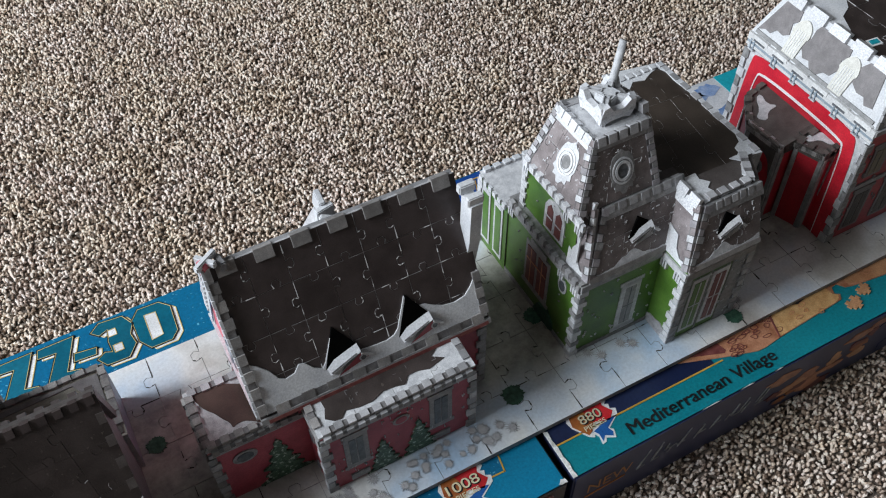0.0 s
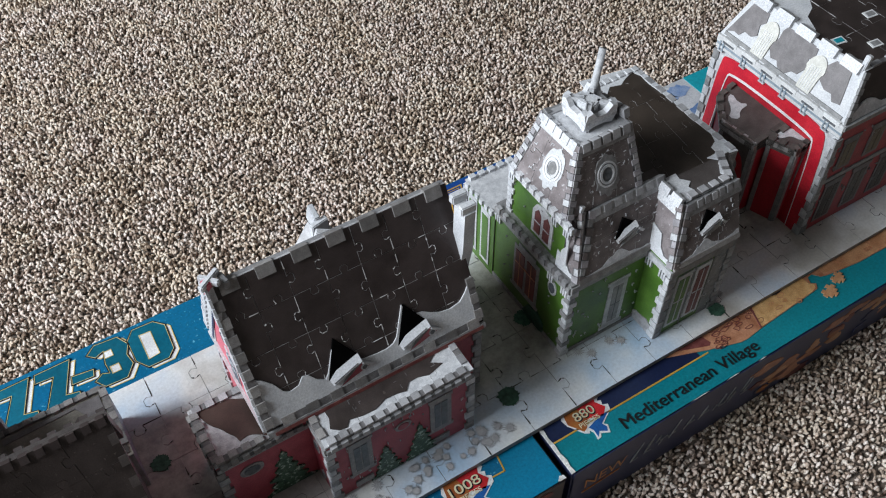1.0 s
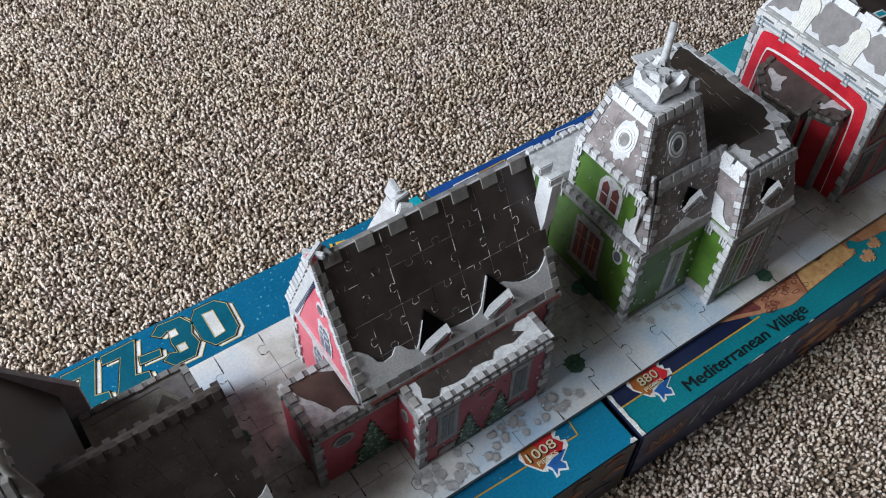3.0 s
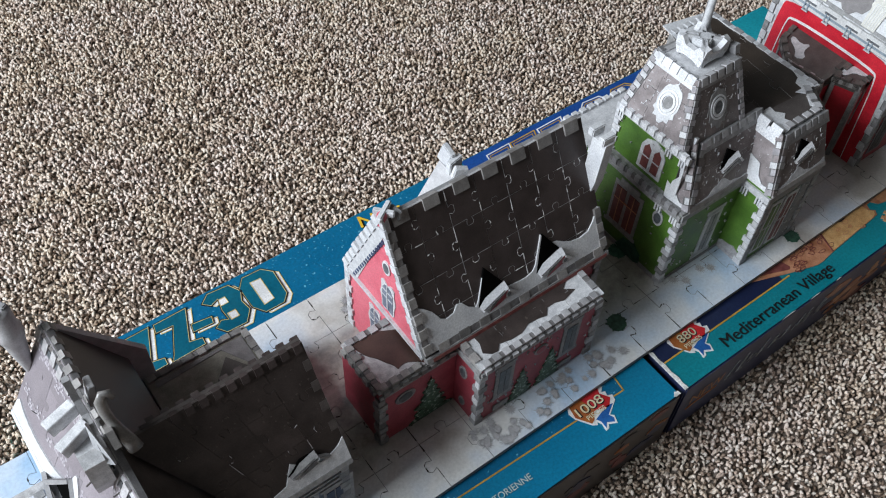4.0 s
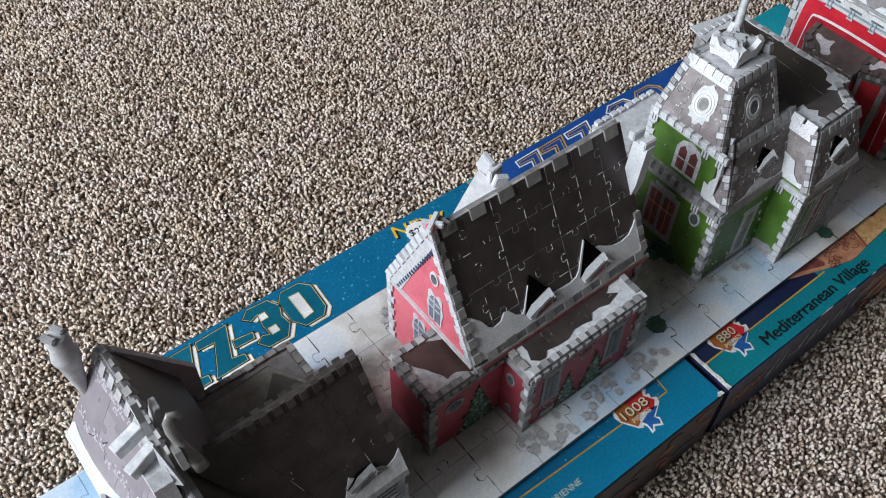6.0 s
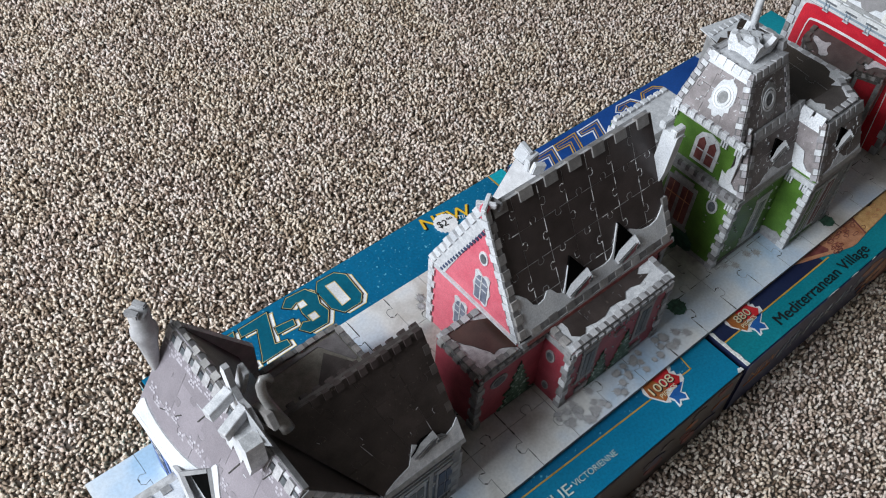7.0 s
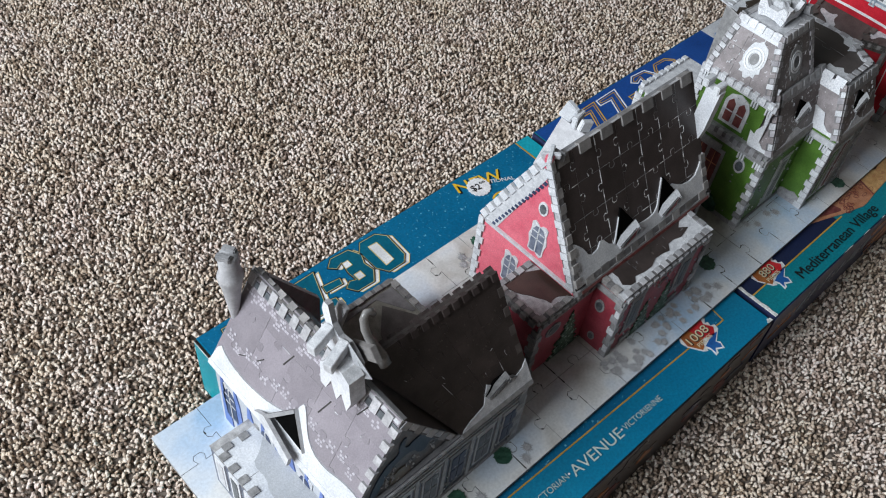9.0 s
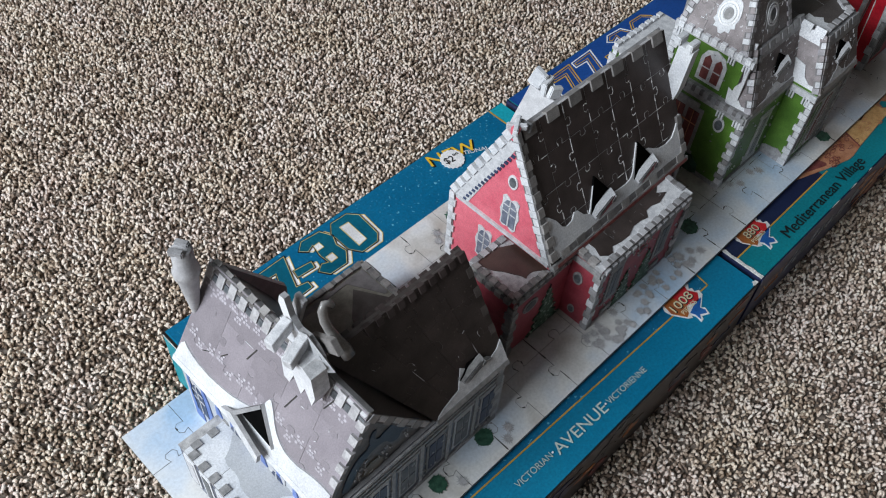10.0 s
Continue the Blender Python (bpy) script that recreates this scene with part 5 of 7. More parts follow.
# ---- the red house ----
def red_house():
    t = thing("red_house", (0.32, 0.13, DECK), "red foam puzzle house with a snowy mansard and low side porches", "toy house",
              shape=lambda x, y, z: (x + 0.0125 - 0.055 * min(max(z - DECK, 0.0), 0.082), 0.065 + (y - 0.062) * 0.922, DECK + min(z - DECK, 0.082) * 1.305 + max(z - 0.168, 0.0)))
    zb = DECK
    sp, sw, q = board("side_wall", [(0.243, 0.190, zb), (0.243, 0.062, zb), (0.2485, 0.062, 0.168), (0.2485, 0.190, 0.168)], STONE, t)
    w, s = q[1][0], q[2][1]
    sp.poly("red_arch", soft([(0.0065, 0), (0.0080, 0.066), (0.0125, 0.0738), (0.1115, 0.0738), (0.1195, 0.066), (0.1255, 0), (0.1155, 0), (0.1110, 0.060), (0.1060, 0.0655), (0.022, 0.0655), (0.0165, 0.060), (0.0155, 0)], (0, 5, 6, 11)), RED, sw, 0, 0.0008)
    sp.poly("arch_lining", soft([(0.0155, 0), (0.0165, 0.060), (0.022, 0.0655), (0.1060, 0.0655), (0.1110, 0.060), (0.1155, 0), (0.1150, 0), (0.1100, 0.0595), (0.1050, 0.0638), (0.0230, 0.0638), (0.0173, 0.0595), (0.0163, 0)], (0, 5, 6, 11)), INKW, sw, 0, 0.0011)
    sp.poly("recess", soft([(0.0163, 0), (0.0173, 0.0595), (0.0230, 0.0638), (0.1050, 0.0638), (0.1100, 0.0595), (0.1150, 0)], (0, 5)), DEEPR, sw, 0, 0.0006)
    quoins(sp, 0.0, 0.0, 0.072, 11, sw, (STONE, GREY, SNOW))
    quoins(sp, w, 0.0, 0.072, 11, sw, (STONE, GREY), -1)
    sp.poly("cornice", [rect(0, s - 0.0078, w, s - 0.0062), rect(0, s - 0.0045, w, s)], INKW, sw, 0, 0.0020)
    sp.poly("cornice_line", [rect(0, s - 0.0062, w, s - 0.0045), rect(0, s - 0.0084, w, s - 0.0078)], PALEB, sw, 0, 0.0014)
    tabs(sp, (0.002, s - 0.0020), (w - 0.002, s - 0.0020), 6, 0.0028, INKW, sw, 0, 0.0024, 0.70, 0.2, "cornice_tab", 3)
    sp.poly("open_slot", [rect(0.0065 + k * (w - 0.004) / 6, s - 0.0034, 0.0180 + k * (w - 0.004) / 6, s - 0.0022) for k in range(6)], STEELB, sw, 0, 0.0024)
    for a in (0.004, 0.028, 0.049, 0.070, 0.091, 0.112):
        br = sp.poly("bracket", [rect(a, s - 0.0088, a + 0.0010, s - 0.0030), rect(a + 0.0034, s - 0.0088, a + 0.0044, s - 0.0030)], PALEB, sw, 0, 0.0026)
        sp.poly("bracket_foot", rect(a - 0.0006, s - 0.0096, a + 0.0050, s - 0.0088), STONE, br, 0, 0.0028)
    # porches: two angled bays with brown snowy roofs
    for plan, zt, seed in (([(0.246, 0.163), (0.2315, 0.161), (0.2155, 0.138), (0.2185, 0.1065), (0.246, 0.1065)], 0.1425, 1), ([(0.246, 0.1055), (0.2295, 0.1045), (0.2365, 0.0835), (0.247, 0.0835)], 0.1435, 2)):
        for k in range(len(plan) - 1):
            (ax, ay), (bx, by) = plan[k], plan[k + 1]
            wp, ww, q = board("porch_wall", [(ax, ay, zb), (bx, by, zb), (bx, by, zt), (ax, ay, zt)], DEEPR, t, 0.0025)
            wd, hh = q[1][0], zt - zb
            wp.poly("pillar", rect(0.0, 0.0, 0.0030, hh), GREY, ww, 0, 0.0010)
            wp.poly("pillar", rect(wd - 0.0030, 0.0, wd, hh), GREY, ww, 0, 0.0010)
            wp.poly("lintel", rect(0.0026, hh - 0.006, wd - 0.0026, hh), FOAMB, ww, 0, 0.0012)
            if seed == 1 and k == 2:
                wp.poly("porch_arch", soft([(0.0030, 0.030), (0.0030, hh - 0.006), (wd - 0.0030, hh - 0.006), (wd - 0.0030, 0.030), (wd - 0.007, 0.042), (wd * 0.5, 0.046), (0.007, 0.042)], (0, 1, 2, 3)), FOAMB, ww, 0, 0.0008)
                ring(wp, "round_window", wd * 0.52, 0.033, 0.0030, 0.0050, GREY, ww, 0.0014, 14)
                wp.poly("pane", oval(wd * 0.52, 0.033, 0.0030, 0.0030), GLASSP, ww, 0, 0.0010)
        c = [sum(p[0] for p in plan) / len(plan), sum(p[1] for p in plan) / len(plan)]
        rpan = Panel((c[0], c[1], zt), (1, 0, 0.16), (0, 1, 0))
        out = [(p[0] - c[0] + (-0.0022 if p[0] < 0.24 else 0.001), p[1] - c[1] + (0.0012 if p[1] > c[1] else -0.0012)) for p in plan]
        rf = rpan.poly("porch_roof", out, DIRTY, t, -0.0025, 0.0008, FOAMD)
        for k in range(len(out) - 1):
            tabs(rpan, out[k], out[k + 1], 3 if k in (1, 2) else 2, 0.0046, FOAMB, rf, -0.003, 0.0022, 0.62, 0.2, "edge_tab", seed + k)
        rpan.poly("snow", soft([(-0.010, 0.004), (-0.003, 0.009), (0.002, 0.020), (0.007, 0.021), (0.004, 0.010), (0.009, 0.004), (0.0, 0.004), (-0.005, -0.003)] if seed == 1
                               else [(-0.0075, 0.0095), (-0.004, 0.004), (0.002, 0.002), (0.004, -0.006), (0.0075, -0.008), (0.0075, 0.0095)], (), 1), STONE, rf, 0.0004, 0.0012)
    # front wall
    # front wall in the duller red copy that carries its shade
    fp, fw, fq = board("front_wall", [(0.243, 0.062, zb), (0.402, 0.062, zb), (0.402, 0.062, 0.168), (0.2485, 0.062, 0.168)], RED_SHADED, t)
    for k in range(5):
        a = 0.019 + k * 0.028
        w1 = fp.poly("window", [rect(a - 0.0085, 0.006, a + 0.0085, 0.036), rect(a - 0.0100, 0.036, a + 0.0100, 0.0385)], SLATEB, fw, 0, 0.0008)
        fp.poly("pane", [rect(a - 0.0060, 0.008, a - 0.0006, 0.034), rect(a + 0.0006, 0.008, a + 0.0060, 0.034)], FOAMB, w1, 0, 0.0011)
        w2 = fp.poly("window", [rect(a - 0.0075, 0.047, a + 0.0075, 0.068), rect(a - 0.0088, 0.068, a + 0.0088, 0.0705)], SLATEB, fw, 0, 0.0008)
        fp.poly("pane", [rect(a - 0.0050, 0.049, a - 0.0005, 0.066), rect(a + 0.0005, 0.049, a + 0.0050, 0.066)], OLIVEW, w2, 0, 0.0011)
    fp.poly("string_course", [rect(0.002, 0.040, 0.158, 0.043), rect(0.004, 0.079, 0.158, 0.082)], GREY, fw, 0, 0.0012)
    flecks(fp, 0.004, 0.004, 0.150, 0.076, 70, fw, GREY, 12, 0.0012)
    quoins(fp, 0.001, 0.0, 0.074, 11, fw, (GREY, FOAM))
    # mansard and flat top
    mp, ms, q = board("mansard", [(0.2485, 0.190, 0.168), (0.2485, 0.064, 0.168), (0.263, 0.074, 0.199), (0.263, 0.180, 0.199)], SNOW, t)
    W, S = q[1][0], q[2][1]
    mp.poly("snow_frame", rect(0.004, 0.001, W - 0.004, 0.0035), GREY, ms, 0, 0.0012)
    for pts in ([(0.0040, 0.0035), (0.0130, 0.0295), (0.0290, 0.0300), (0.0305, 0.0235), (0.0270, 0.0200), (0.0295, 0.0130), (0.0250, 0.0100), (0.0185, 0.0105), (0.0150, 0.0060), (0.0100, 0.0065)],
                [(0.0445, 0.0110), (0.0430, 0.0150), (0.0465, 0.0200), (0.0460, 0.0260), (0.0480, 0.0300), (0.0775, 0.0300), (0.0790, 0.0235), (0.0755, 0.0205), (0.0780, 0.0150), (0.0740, 0.0080), (0.0690, 0.0075), (0.0650, 0.0035), (0.0580, 0.0040), (0.0545, 0.0075), (0.0490, 0.0065)],
                [(0.0905, 0.0145), (0.0925, 0.0200), (0.0905, 0.0245), (0.0945, 0.0300), (0.1085, 0.0300), (0.1150, 0.0085), (0.1085, 0.0070), (0.1050, 0.0110), (0.0985, 0.0105)]):
        mp.poly("slate_patch", pts, SLATEB, ms, 0, 0.0008)
    for ca in (0.0375, 0.0845):
        d = mp.poly("carved_dormer", soft([(ca - 0.006, 0.002), (ca + 0.006, 0.002), (ca + 0.0065, 0.016), (ca + 0.0085, 0.018), (ca + 0.006, 0.025), (ca, 0.0285), (ca - 0.006, 0.025), (ca - 0.0085, 0.018), (ca - 0.0065, 0.016)], (0, 1), 1), CREAMW, ms, 0, 0.0014)
        mp.poly("flute", [rect(ca - 0.004 + k * 0.002, 0.003, ca - 0.0036 + k * 0.002, 0.020) for k in range(5)], LACE, d, 0, 0.0017)
    tabs(mp, (q[3][0], S - 0.004), (q[2][0], S - 0.004), 5, 0.0075, LACE, ms, -0.002, 0.0030, 0.72, 0.15, "edge_tab", 12)
    fr, fm, q2 = board("mansard", [(0.2485, 0.064, 0.168), (0.402, 0.064, 0.168), (0.402, 0.074, 0.199), (0.263, 0.074, 0.199)], ROOF2, t)
    slant_quoins(fr, q2[3], q2[0], 7, fm, (GREY, FOAM), 0.003, 0.0046, 0.0018, 5)
    fr.poly("snow", wavy(0.001, 0.150, 0.0, [0.004, 0.012, 0.004, 0.003, 0.010, 0.003, 0.004, 0.011, 0.004], 3, 0.0003), STONE, fm, 0, 0.0010)
    dp, dk, q3 = board("deck_roof", [(0.263, 0.074, 0.198), (0.402, 0.074, 0.198), (0.402, 0.180, 0.198), (0.263, 0.180, 0.198)], CORE, t)
    jigsaw(dp, q3, 5, 3, ROOF2, dk, 0, 0.0010, seed=61)
    dp.poly("snow", [(0, 0.0), (0.013, 0.0), (0.009, 0.004), (0.006, 0.012), (0.003, 0.016), (0, 0.030)], SNOW, dk, 0.0003, 0.0014)
    dp.poly("snow", [(0, 0.094), (0.060, 0.094), (0.046, 0.086), (0.030, 0.084), (0.022, 0.072), (0.012, 0.066), (0.006, 0.052), (0, 0.046)], SNOW, dk, 0.0003, 0.0014)
    tabs(dp, (0.004, 0), (0.135, 0), 9, 0.0045, FOAM, dk, -0.002, 0.0024, 0.55, 0.2, "edge_tab", 8)
    for a, b, m in ((0.010, 0.034, LTEAL), (0.028, 0.018, GREY), (0.050, 0.044, GREY)):
        sk = dp.poly("skylight", [(a - 0.005, b - 0.003), (a + 0.004, b - 0.004), (a + 0.005, b + 0.003), (a - 0.004, b + 0.004)], INKW, dk, 0.0003, 0.0015)
        dp.poly("pane", [(a - 0.0035, b - 0.0018), (a + 0.0028, b - 0.0025), (a + 0.0035, b + 0.0018), (a - 0.0028, b + 0.0025)], m, sk, 0.0003, 0.0018)
    obox("finial", (0.265, 0.077, 0.203), (0.004, 0.004, 0.012), (0, 10, 0), SNOW, t)
    board("far_wall", [(0.402, 0.062, zb), (0.402, 0.190, zb), (0.402, 0.190, 0.196), (0.402, 0.062, 0.196)], ROSE, t)
    board("back_wall", [(0.402, 0.190, zb), (0.243, 0.190, zb), (0.2485, 0.190, 0.168), (0.402, 0.190, 0.168)], ROSE, t)
    return t


red_house()




# ---- the blue house ----
def blue_house():
    t = thing("blue_house", (-0.29, 0.12, DECK), "blue-grey foam puzzle house with mauve slate and dark brown roofs", "toy house",
              shape=lambda x, y, z: (-0.2145 + (x + 0.213) * 1.06, y, DECK + (z - DECK) * 0.91))
    zb = DECK
    xl, xr, yf = -0.345, -0.2225, 0.058
    # left slope: mauve slate with pale checks
    sp, sl, q = board("gable_roof", [(xl, 0.188, 0.158), (xl, 0.060, 0.158), (-0.3135, 0.062, 0.2255), (-0.3135, 0.184, 0.2255)], CORE, t)
    W, S = q[1][0], q[2][1]
    jigsaw(sp, q, 5, 3, SLATE, sl, 0, 0.0007, seed=71, gap=0.00006, worn=(SNOW, 0.14, 0.14, 0.0005))
    rng = random.Random(9)
    checks = []
    for mid, step, tall in ((0.0255, 0.0082, 3), (0.0620, 0.0066, 4)):
        for k in range(int((W - 0.012) / step)):
            a0, b0 = 0.005 + k * step + rng.uniform(-0.0008, 0.0008), mid + (0.0016, -0.0028, 0.0004)[k % 3] - 0.0021 * tall / 2
            for i in range(tall):
                for j in range(3):
                    if (i + j) % 4 != 3 and rng.random() < 0.92:
                        a, b = a0 + j * 0.0020 + (i % 2) * 0.0009, b0 + i * 0.0021
                        w = rng.uniform(0.0014, 0.0018)
                        checks.append(rect(a, b, a + w, b + w))
    tagged(sp.poly("slate_check", checks, CHECK, sl, 0.0002, 0.00085, label="pale check pattern of the slates"), kind="stuff")
    sp.poly("snow", soft([(0.0, 0.0), (W, 0.0), (W - 0.001, 0.015), (0.120, 0.0155), (0.112, 0.0145), (0.100, 0.0115), (0.090, 0.0130), (0.082, 0.0190), (0.074, 0.0320), (0.071, 0.0330), (0.068, 0.0200), (0.052, 0.0135), (0.040, 0.0110), (0.024, 0.0100), (0.010, 0.0125), (0.003, 0.0165)], (0, 1, 2), 1), SNOW, sl, 0.0003, 0.0016, label="printed snow along the eave")
    sp.poly("eave_edge", rect(0, -0.002, W, 0.0015), SNOW, sl, -0.003, 0.0018)
    tabs(sp, (0.003, S - 0.009), (W - 0.003, S - 0.009), 13, 0.0085, TWIG, sl, -0.002, 0.0022, 0.55, 0.1, "ridge_tab", 3)
    tabs(sp, (0.003, S - 0.009), (W - 0.003, S - 0.009), 13, 0.0042, GLASSP, sl, 0, 0.0014, 0.4, 0.68, "ridge_gap", 3)
    tabs(sp, (W, 0.018), (W, S - 0.004), 5, 0.0050, TWIG, sl, -0.001, 0.0022, 0.5, 0.3, "edge_tab", 4)
    for a, b, ln, ang in ((0.033, 0.030, 0.006, 0.9), (0.050, 0.046, 0.011, 1.2), (0.083, 0.042, 0.013, 1.25), (0.104, 0.060, 0.010, 1.2), (0.020, 0.022, 0.006, 0.6)):
        ca, sa = math.cos(ang) * ln / 2, math.sin(ang) * ln / 2
        sp.poly("slit", [(a - ca, b - sa), (a - ca + 0.0008, b - sa), (a + ca + 0.0008, b + sa), (a + ca, b + sa)], CRACK, sl, 0.0003, 0.00105)
    # no hole is cut: the dark inside is a black sheet
    d = sp.poly("dormer", [(0.0560, 0.0100), (0.0700, 0.0260), (0.0830, 0.0080)], BLACK, t, -0.0005, 0.0022, BLACK, "dormer with flat black sheet as its hole, grey foam frame")
    for nm, cs, m in (("dormer_roof", ((0.0450, 0.0020, 0.0030), (0.0820, -0.0040, 0.0060), (0.0835, 0.0050, 0.0085), (0.0555, 0.0105, 0.0075)), STONE), ("dormer_frame", ((0.0550, 0.0105, 0.0070), (0.0572, 0.0092, 0.0070), (0.0705, 0.0255, 0.0040), (0.0690, 0.0270, 0.0040)), FOAM),
                      ("dormer_frame", ((0.0690, 0.0270, 0.0035), (0.0720, 0.0225, 0.0030), (0.0830, 0.0060, 0.0055), (0.0855, 0.0080, 0.0030)), FOAMD)):
        c = [sp.at(*p) for p in cs]
        f = face(c[0], c[1], c[3])
        f.poly(nm, [f.of(p) for p in c], m, d, -0.0022, 0.0, FOAM)
    # right slope of the cross block; front part's brown lightened to offset its shade
    rp, rs, q = board("gable_roof", [(-0.274, 0.060, 0.158), (-0.274, 0.104, 0.158), (-0.3135, 0.104, 0.2255), (-0.3135, 0.062, 0.2255)], ROOF_LIFTED, t)
    rp, rs, q = board("gable_roof", [(-0.2850, 0.104, 0.158), (-0.2850, 0.188, 0.158), (-0.3135, 0.184, 0.2255), (-0.3135, 0.104, 0.2255)], ROOF2, t, side=DIRTY)
    tabs(rp, (q[3][0], q[2][1] - 0.006), (q[2][0], q[2][1] - 0.006), 8, 0.0065, FOAMD, rs, -0.002, 0.0020, 0.5, 0.4, "ridge_tab", 4)
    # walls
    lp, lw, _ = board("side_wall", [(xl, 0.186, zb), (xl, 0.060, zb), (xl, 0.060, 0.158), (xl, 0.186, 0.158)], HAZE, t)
    for k in range(3):
        arch_window(lp, 0.014 + k * 0.036, 0.020, 0.010, 0.036, lw, 20 + k, STONE, NAVYP)
    for k in range(9):
        lp.poly("pointed_stripe", [(0.003 + k * 0.0135, 0.004), (0.0115 + k * 0.0135, 0.004), (0.0100 + k * 0.0135, 0.048), (0.0065 + k * 0.0135, 0.069), (0.0045 + k * 0.0135, 0.050)], PERI, lw, 0, 0.0006 + 0.00001 * k)
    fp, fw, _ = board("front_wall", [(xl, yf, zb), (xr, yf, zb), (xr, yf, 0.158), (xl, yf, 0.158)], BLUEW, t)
    for k in range(6):
        a = 0.012 + k * 0.0205
        wn = fp.poly("window", [rect(a - 0.0066, 0.010, a + 0.0066, 0.050), rect(a - 0.008, 0.050, a + 0.008, 0.053)], (GREY, STONE, TWIG)[k % 3], fw, 0, 0.0008)
        fp.poly("pane", [rect(a - 0.0050, 0.013, a - 0.0004, 0.030), rect(a + 0.0004, 0.013, a + 0.0050, 0.030), rect(a - 0.0050, 0.032, a - 0.0004, 0.047), rect(a + 0.0004, 0.032, a + 0.0050, 0.047)], NAVYP if k % 2 else STEELB, wn, 0, 0.0012)
        fp.poly("pilaster", rect(a + 0.0086, 0.005, a + 0.0112, 0.056), TWIG, fw, 0, 0.0011)
    fp.poly("string_course", [rect(0, 0.0, 0.1225, 0.004), rect(0, 0.0565, 0.1225, 0.0590), rect(0, 0.0625, 0.1225, 0.0640), rect(0, 0.067, 0.1225, 0.070)], TWIG, fw, 0, 0.0012)
    flecks(fp, 0.004, 0.006, 0.118, 0.066, 60, fw, STONE, 9, 0.0014)
    quoins(fp, 0.1225, 0.0, 0.070, 10, fw, (GREY, FOAM), -1)
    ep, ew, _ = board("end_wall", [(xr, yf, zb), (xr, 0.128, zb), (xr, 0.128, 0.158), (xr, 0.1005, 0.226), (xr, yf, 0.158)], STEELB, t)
    quoins(ep, 0.0, 0.0, 0.070, 10, ew, (GREY, FOAMD))
    gp, gb, gq = board("front_gable", [(xl + 0.002, yf + 0.003, 0.158), (-0.272, yf + 0.003, 0.152), (-0.3125, yf + 0.005, 0.222)], STEELB, t)
    for pts in ([(0.009, 0.004), (0.014, 0.003), (0.016, 0.012), (0.020, 0.022), (0.029, 0.028), (0.036, 0.027), (0.040, 0.019), (0.045, 0.017), (0.047, 0.024), (0.053, 0.020), (0.060, 0.013), (0.064, 0.007), (0.062, 0.015), (0.055, 0.026), (0.049, 0.032), (0.045, 0.030),
                 (0.041, 0.038), (0.035, 0.037), (0.031, 0.034), (0.028, 0.040), (0.030, 0.046), (0.027, 0.047), (0.025, 0.041), (0.026, 0.033), (0.018, 0.030), (0.013, 0.021), (0.010, 0.012)],
                [(0.022, 0.003), (0.036, 0.003), (0.035, 0.012), (0.029, 0.016), (0.023, 0.012)]):
        gp.poly("scroll_print", soft(pts, (), 1), STEELN if len(pts) > 6 else OLIVE, gb, 0, 0.0008)
    flecks(gp, 0.016, 0.004, 0.052, 0.020, 26, gb, STONE, 11, 0.0011)
    slant_quoins(gp, gq[1], gq[2], 9, gb, (FOAM, STONE), 0.0035, 0.005, 0.0016, 3)
    board("back_wall", [(-0.274, 0.186, zb), (xl, 0.186, zb), (xl, 0.186, 0.158), (-0.3135, 0.184, 0.2255), (-0.274, 0.186, 0.158)], BLUEW, t)
    # dark front roof
    mp, mr, q = board("main_roof", [(-0.2725, 0.058, 0.158), (-0.2190, 0.058, 0.158), (-0.2190, 0.0985, 0.2275), (-0.3115, 0.0985, 0.2275)], FOAMB, t, side=DIRTY)
    W, S = q[1][0], q[2][1]
    jigsaw(mp, q, 4, 3, ROOF2, mr, 0, 0.0007, seed=81, gap=0.00008, side=DIRTY, worn=(TWIG, 0.12, 0.10, 0.0005))
    tabs(mp, (W, S - 0.0045), (-0.016, S - 0.0045), 10, -0.0048, ROOF, mr, -0.002, 0.0020, 0.55, 0.2, "ridge_tab", 6)
    tabs(mp, (W, 0.020), (W, S - 0.006), 4, 0.0040, DIRTY, mr, -0.001, 0.0011, 0.45, 0.2, "edge_tab", 7)
    mp.poly("snow", [(0.0, 0.0), (W, 0.0), (W, 0.0165), (W - 0.004, 0.0125), (W - 0.012, 0.0095), (W - 0.019, 0.0100), (0.0245, 0.0190), (0.0185, 0.0075), (0.008, 0.0050), (0.002, 0.0025)], STONE, mr, 0.0003, 0.0014)
    mp.poly("eave_edge", rect(0.0, -0.002, W, 0.0012), GREY, mr, -0.002, 0.0018)
    roof_dormer(mp, 0.0215, 0.0135, 0.80, t, STEELB, GREY, dark=0.10)
    bp, br, q = board("main_roof", [(-0.2190, 0.1280, 0.158), (-0.300, 0.1280, 0.158), (-0.300, 0.1015, 0.2275), (-0.2190, 0.1015, 0.2275)], ROOF2, t, side=DIRTY)
    tabs(bp, (q[2][0], q[2][1] - 0.005), (0, q[2][1] - 0.005), 11, -0.0048, ROOF, br, -0.002, 0.0018, 0.5, 0.5, "ridge_tab", 8)
    # low back wing
    wx0, wy1, wz = -0.282, 0.181, 0.130
    board("wing_wall", [(-0.2200, 0.128, zb), (-0.2200, wy1, zb), (-0.2200, wy1, wz), (-0.2200, 0.128, wz)], BLUEW, t)
    board("wing_wall", [(-0.2200, wy1, zb), (wx0, wy1, zb), (wx0, wy1, wz), (-0.2200, wy1, wz)], BLUEW, t)
    wp, wr, _ = board("wing_roof", [(wx0 - 0.0004, 0.1275, wz + 0.0006), (-0.2196, 0.1275, wz + 0.0006), (-0.2196, wy1 + 0.0004, wz + 0.0006), (wx0 - 0.0004, wy1 + 0.0004, wz + 0.0006)], OLIVE, t)
